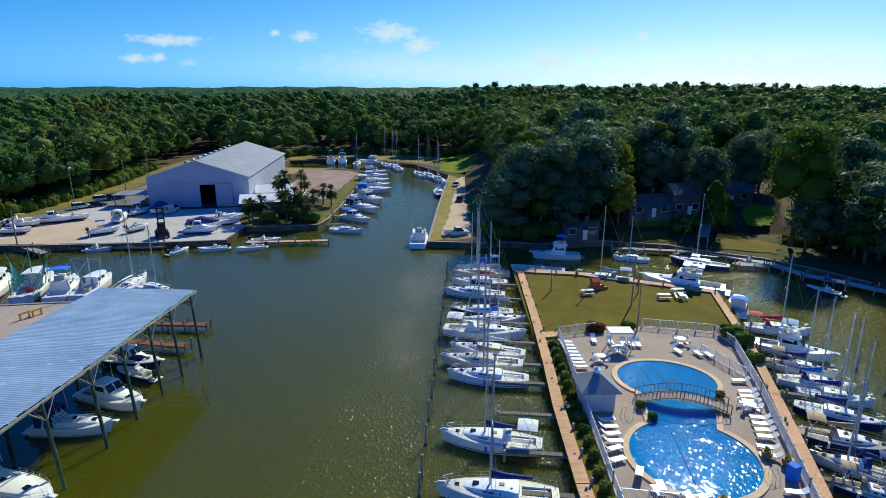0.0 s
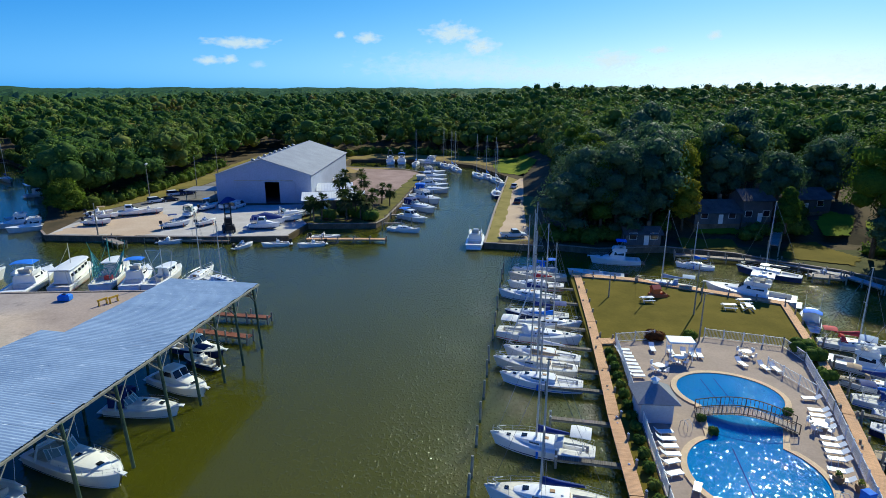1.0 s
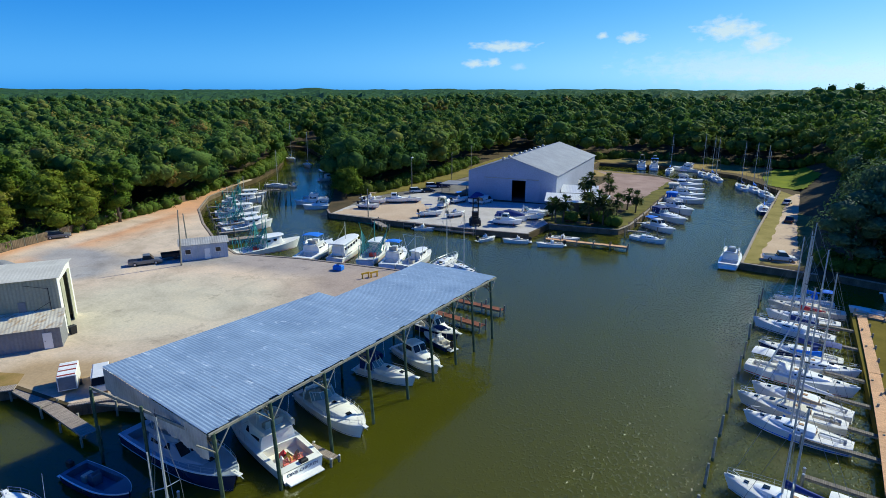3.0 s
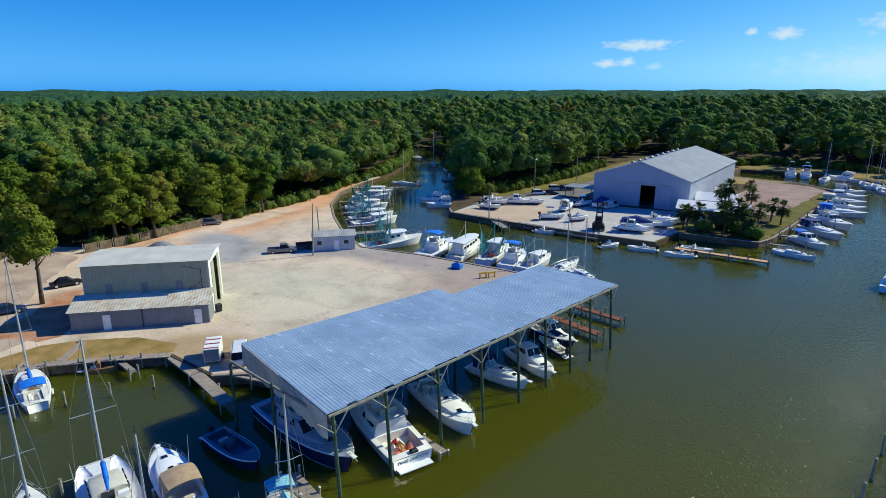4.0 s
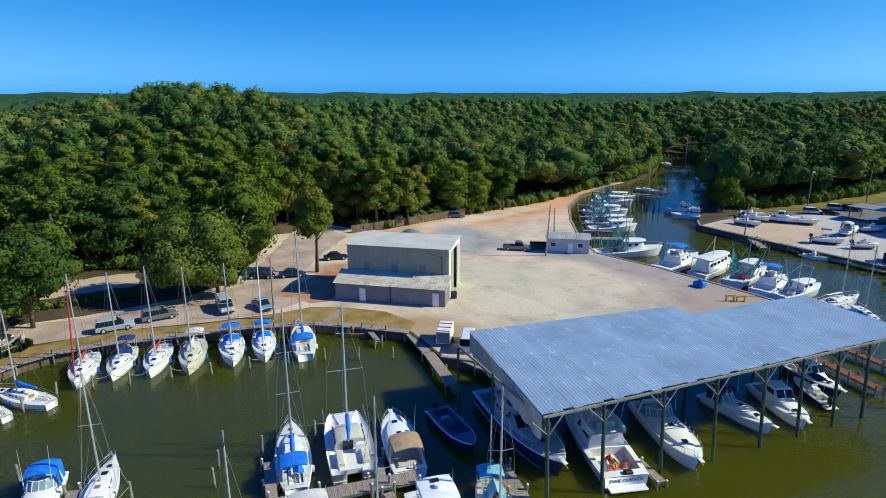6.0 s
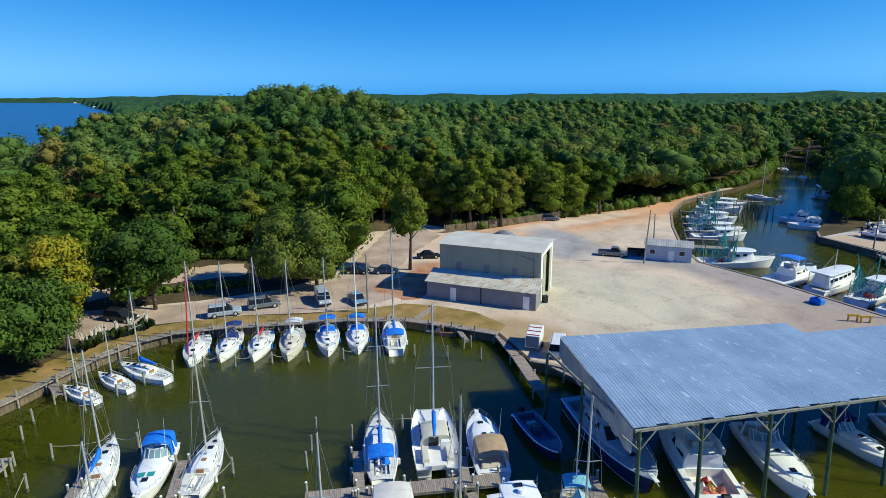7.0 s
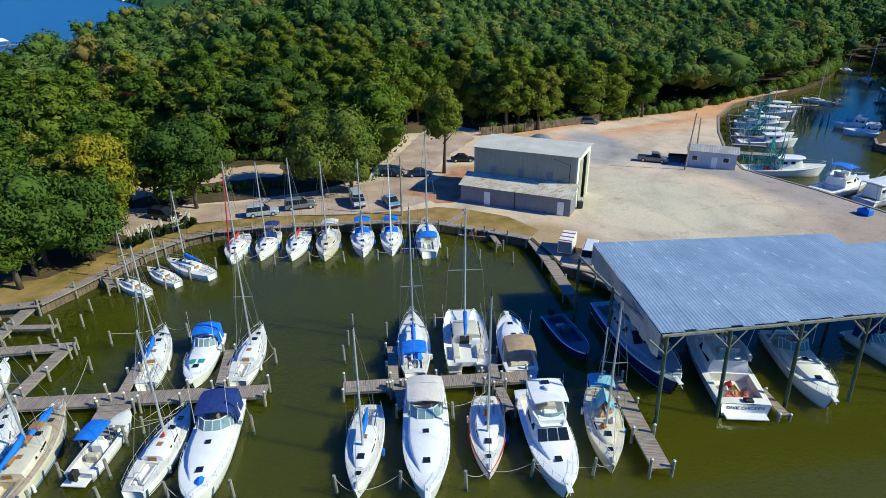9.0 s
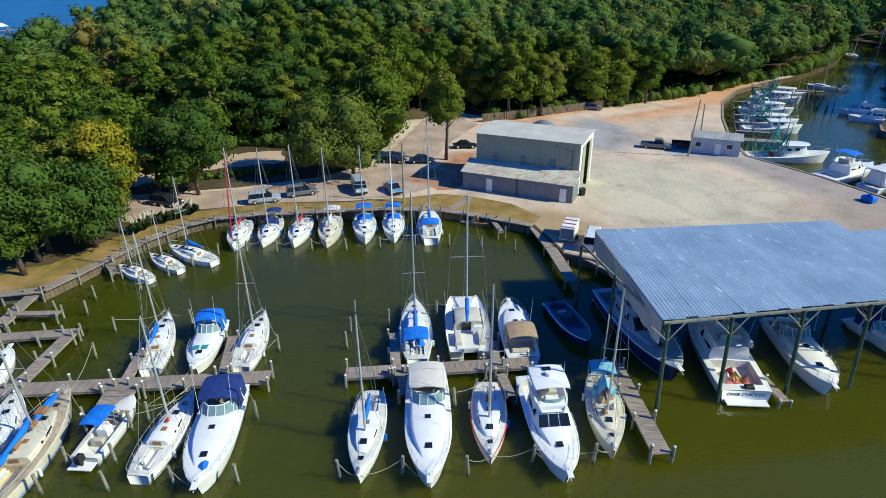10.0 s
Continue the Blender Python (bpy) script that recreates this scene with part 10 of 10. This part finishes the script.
for o in [q for q in scene.objects if q.name.startswith(("sailboat", "motor_boat", "catamaran"))]:
    if o.parent or math.hypot(o.location.x + 45, o.location.y) > 42 or o.location.z > 0.5:
        continue
    hull_ = [c for c in o.children if c.name.startswith("hull")][0]
    L_ = max(v.co.x for v in hull_.data.vertices)
    count_lines += 1
    for sgn in (1, -1) if count_lines % 3 == 0 else (1,):
        end = o.matrix_basis @ Vector((sgn * L_ * 0.97, 0, 1.1))
        near_ = sorted(bollards, key=lambda v: (v - Vector((end.x, end.y))).length)[:2 if count_lines % 2 else 1]
        for v in near_:
            if 0.8 < (v - Vector((end.x, end.y))).length < 6.5:
                mooring_line(end, (v.x, v.y, 1.5), 0.35)


def boat_named(label):
    return [o for o in scene.objects if o.parent is None and o.get("label", "") == label][0]


def on_boat(boat, name, label, solid, mat, category):
    ob = part(name, solid, mat)
    ob.matrix_basis = boat.matrix_basis.copy()
    return tagged(ob, label, category)


yb = boat_named("white motor yacht with deck chairs piled on its aft deck")
stern_x = min(v.co.x for c in yb.children if c.name.startswith("hull") for v in c.data.vertices)
fc = bpy.data.curves.new("boat_name", "FONT")
fc.body, fc.size, fc.align_x, fc.extrude = "DIXIE CHICKEN", 0.42, "CENTER", 0.004
bt_ = new("boat_name", fc)
fc.materials.append(NAVY)
bt_.parent = yb
bt_.matrix_basis = Matrix.Translation((stern_x - 0.012, 0, 0.72)) @ Matrix(((0, 0, -1, 0), (-1, 0, 0, 0), (0, 1, 0, 0), (0, 0, 0, 1)))
rg = random.Random(9)


def heap(s, x0, y0, z0, rx, ry, rz):
    """A crumpled bundle of cloth."""
    rr = []
    for k in range(5):
        u = k / 4
        rr.append([(x0 + rx * math.cos(1.0472 * q) * (1 - u ** 2 * 0.85) * rg.uniform(0.8, 1.15), y0 + ry * math.sin(1.0472 * q) * (1 - u ** 2 * 0.85) * rg.uniform(0.8, 1.15), z0 + rz * u * rg.uniform(0.85, 1.1)) for q in range(6)])
    return s.loft(rr, closed=True, caps=True)


PINK = plain("faded_pink_plastic", (0.72, 0.20, 0.17), 0.6)
for x0, y0 in ((1.15, -0.55), (1.2, 0.15), (1.25, 0.8)):
    s = Solid().soft(stern_x + x0, y0, 0.95, 0.5, 0.5, 0.05, 0.02)
    for dx in (-0.22, 0.22):
        for dy in (-0.22, 0.22):
            s.rod((stern_x + x0 + dx, y0 + dy, 0.55), (stern_x + x0 + dx, y0 + dy, 1.45 if dx > 0 else 1.2), 0.03, 0.03, 5)
    for zz in (1.1, 1.25, 1.4):
        s.rod((stern_x + x0 + 0.22, y0 - 0.22, zz), (stern_x + x0 + 0.22, y0 + 0.22, zz), 0.03, 0.03, 5)
    on_boat(yb, "deck_chair", "faded pink plastic deck chair on the aft deck", s, PINK, "chair")
for x0, y0, r_, mat_, what in ((2.0, -0.7, 0.5, TAN_CANVAS, "tan"), (2.2, 0.1, 0.55, YELLOW, "mustard yellow"), (2.1, 0.85, 0.42, WHITE_CANVAS, "white"), (2.8, 0.3, 0.5, RED_CANVAS, "dark red"), (1.75, 0.5, 0.35, TAN_CANVAS, "tan")):
    on_boat(yb, "folded_cloth", what + " crumpled cloth bundle on the aft deck", heap(Solid(), stern_x + x0, y0, 0.56, r_, r_ * 0.9, 0.85), mat_, "cloth")
on_boat(yb, "grill", "black box grill on the stern rail", Solid().soft(stern_x + 0.3, -0.25, 1.25, 0.45, 0.7, 0.35, 0.1).rod((stern_x + 0.3, -0.25, 0.55), (stern_x + 0.3, -0.25, 1.25), 0.04, 0.04, 5), BLACK, "grill")
hb = boat_named("cream wooden ketch with light blue awning")
for x0, y0, r_, mat_, what in ((-0.6, 0.3, 0.35, TEAK, "brown"), (-0.2, -0.35, 0.3, TAN_CANVAS, "tan"), (0.5, 0.45, 0.3, CREAM_CANVAS, "cream"), (-1.1, -0.1, 0.32, ORANGE, "orange-red"), (1.2, -0.3, 0.28, TEAK, "brown")):
    on_boat(hb, "deck_bundle", what + " bundle of gear on the ketch's cabin top", heap(Solid(), x0, y0, 1.5, r_, r_, 0.4), mat_, "gear")
on_boat(hb, "tarpaulin", "pale blue tarpaulin draped over the ketch's boom", Solid().loft([[(x0, q * 0.55, 2.75 - abs(q) * 0.95 + 0.05 * math.sin(x0 * 5 + q * 3)) for q in (-1, -0.5, 0, 0.5, 1)] for x0 in (-2.0, -1.6, -1.2, -0.8, -0.4)]), PALE_TEAL, "tarpaulin")
db = boat_named("white sailboat with bright blue dodger and awning")
for x0, y0, r_ in ((-2.0, 0.35, 0.5), (-2.9, -0.3, 0.5), (-1.4, -0.3, 0.42)):
    on_boat(db, "canvas_bundle", "bright blue bundled canvas over the cockpit", heap(Solid(), x0, y0, 1.1, r_, r_, 0.75), BLUE_CANVAS, "canvas")
kb = boat_named("cream ketch with long blue sail covers and orange hatches")
for x0 in (-1.2, 0.9, 2.4):
    on_boat(kb, "deck_box", "varnished orange-brown deck box on the ketch", Solid().soft(x0, 0.1, 2.0, 0.8, 0.7, 0.3, 0.06), TEAK, "deck box")
for x0, x1, y0, z0 in ((1.4, 4.6, 0.1, 2.0), (-4.4, -2.0, 0.0, 2.3)):
    sl = Solid().loft([[(x0 + (x1 - x0) * k / 6, y0 + math.cos(1.0472 * q) * r_, z0 + math.sin(1.0472 * q) * r_ * 0.8) for q in range(6)] for k, r_ in enumerate((0.1, 0.24, 0.32, 0.28, 0.34, 0.26, 0.1))], closed=True, caps=True)
    on_boat(kb, "furled_sail", "bright blue bundled sail along the ketch's deck", sl, BLUE_CANVAS, "sail")
rb = boat_named("white sailboat with a red hull stripe and bare boom")
# the orange box is the cabin's hatch cover
on_boat(rb, "life_ring", "orange-red hatch cover on the cabin top", Solid().soft(-1.2, 0, 1.45, 0.6, 0.5, 0.2, 0.05), ORANGE, "hatch cover")
wb = boat_named("white sailboat with a folded tiller and open hatches")
on_boat(wb, "fuel_can", "red plastic fuel can on the cabin top", Solid().soft(0.6, 0.1, 1.5, 0.4, 0.3, 0.35, 0.06).soft(0.6, 0.1, 1.85, 0.12, 0.12, 0.1, 0.02), RED, "fuel can")
bb = boat_named("large white express cruiser with a navy canvas top")
on_boat(bb, "rope_coil", "blue coiled rope on the foredeck", heap(Solid(), 4.0, 0.25, 1.5, 0.42, 0.3, 0.3), BLUE_CANVAS, "rope")
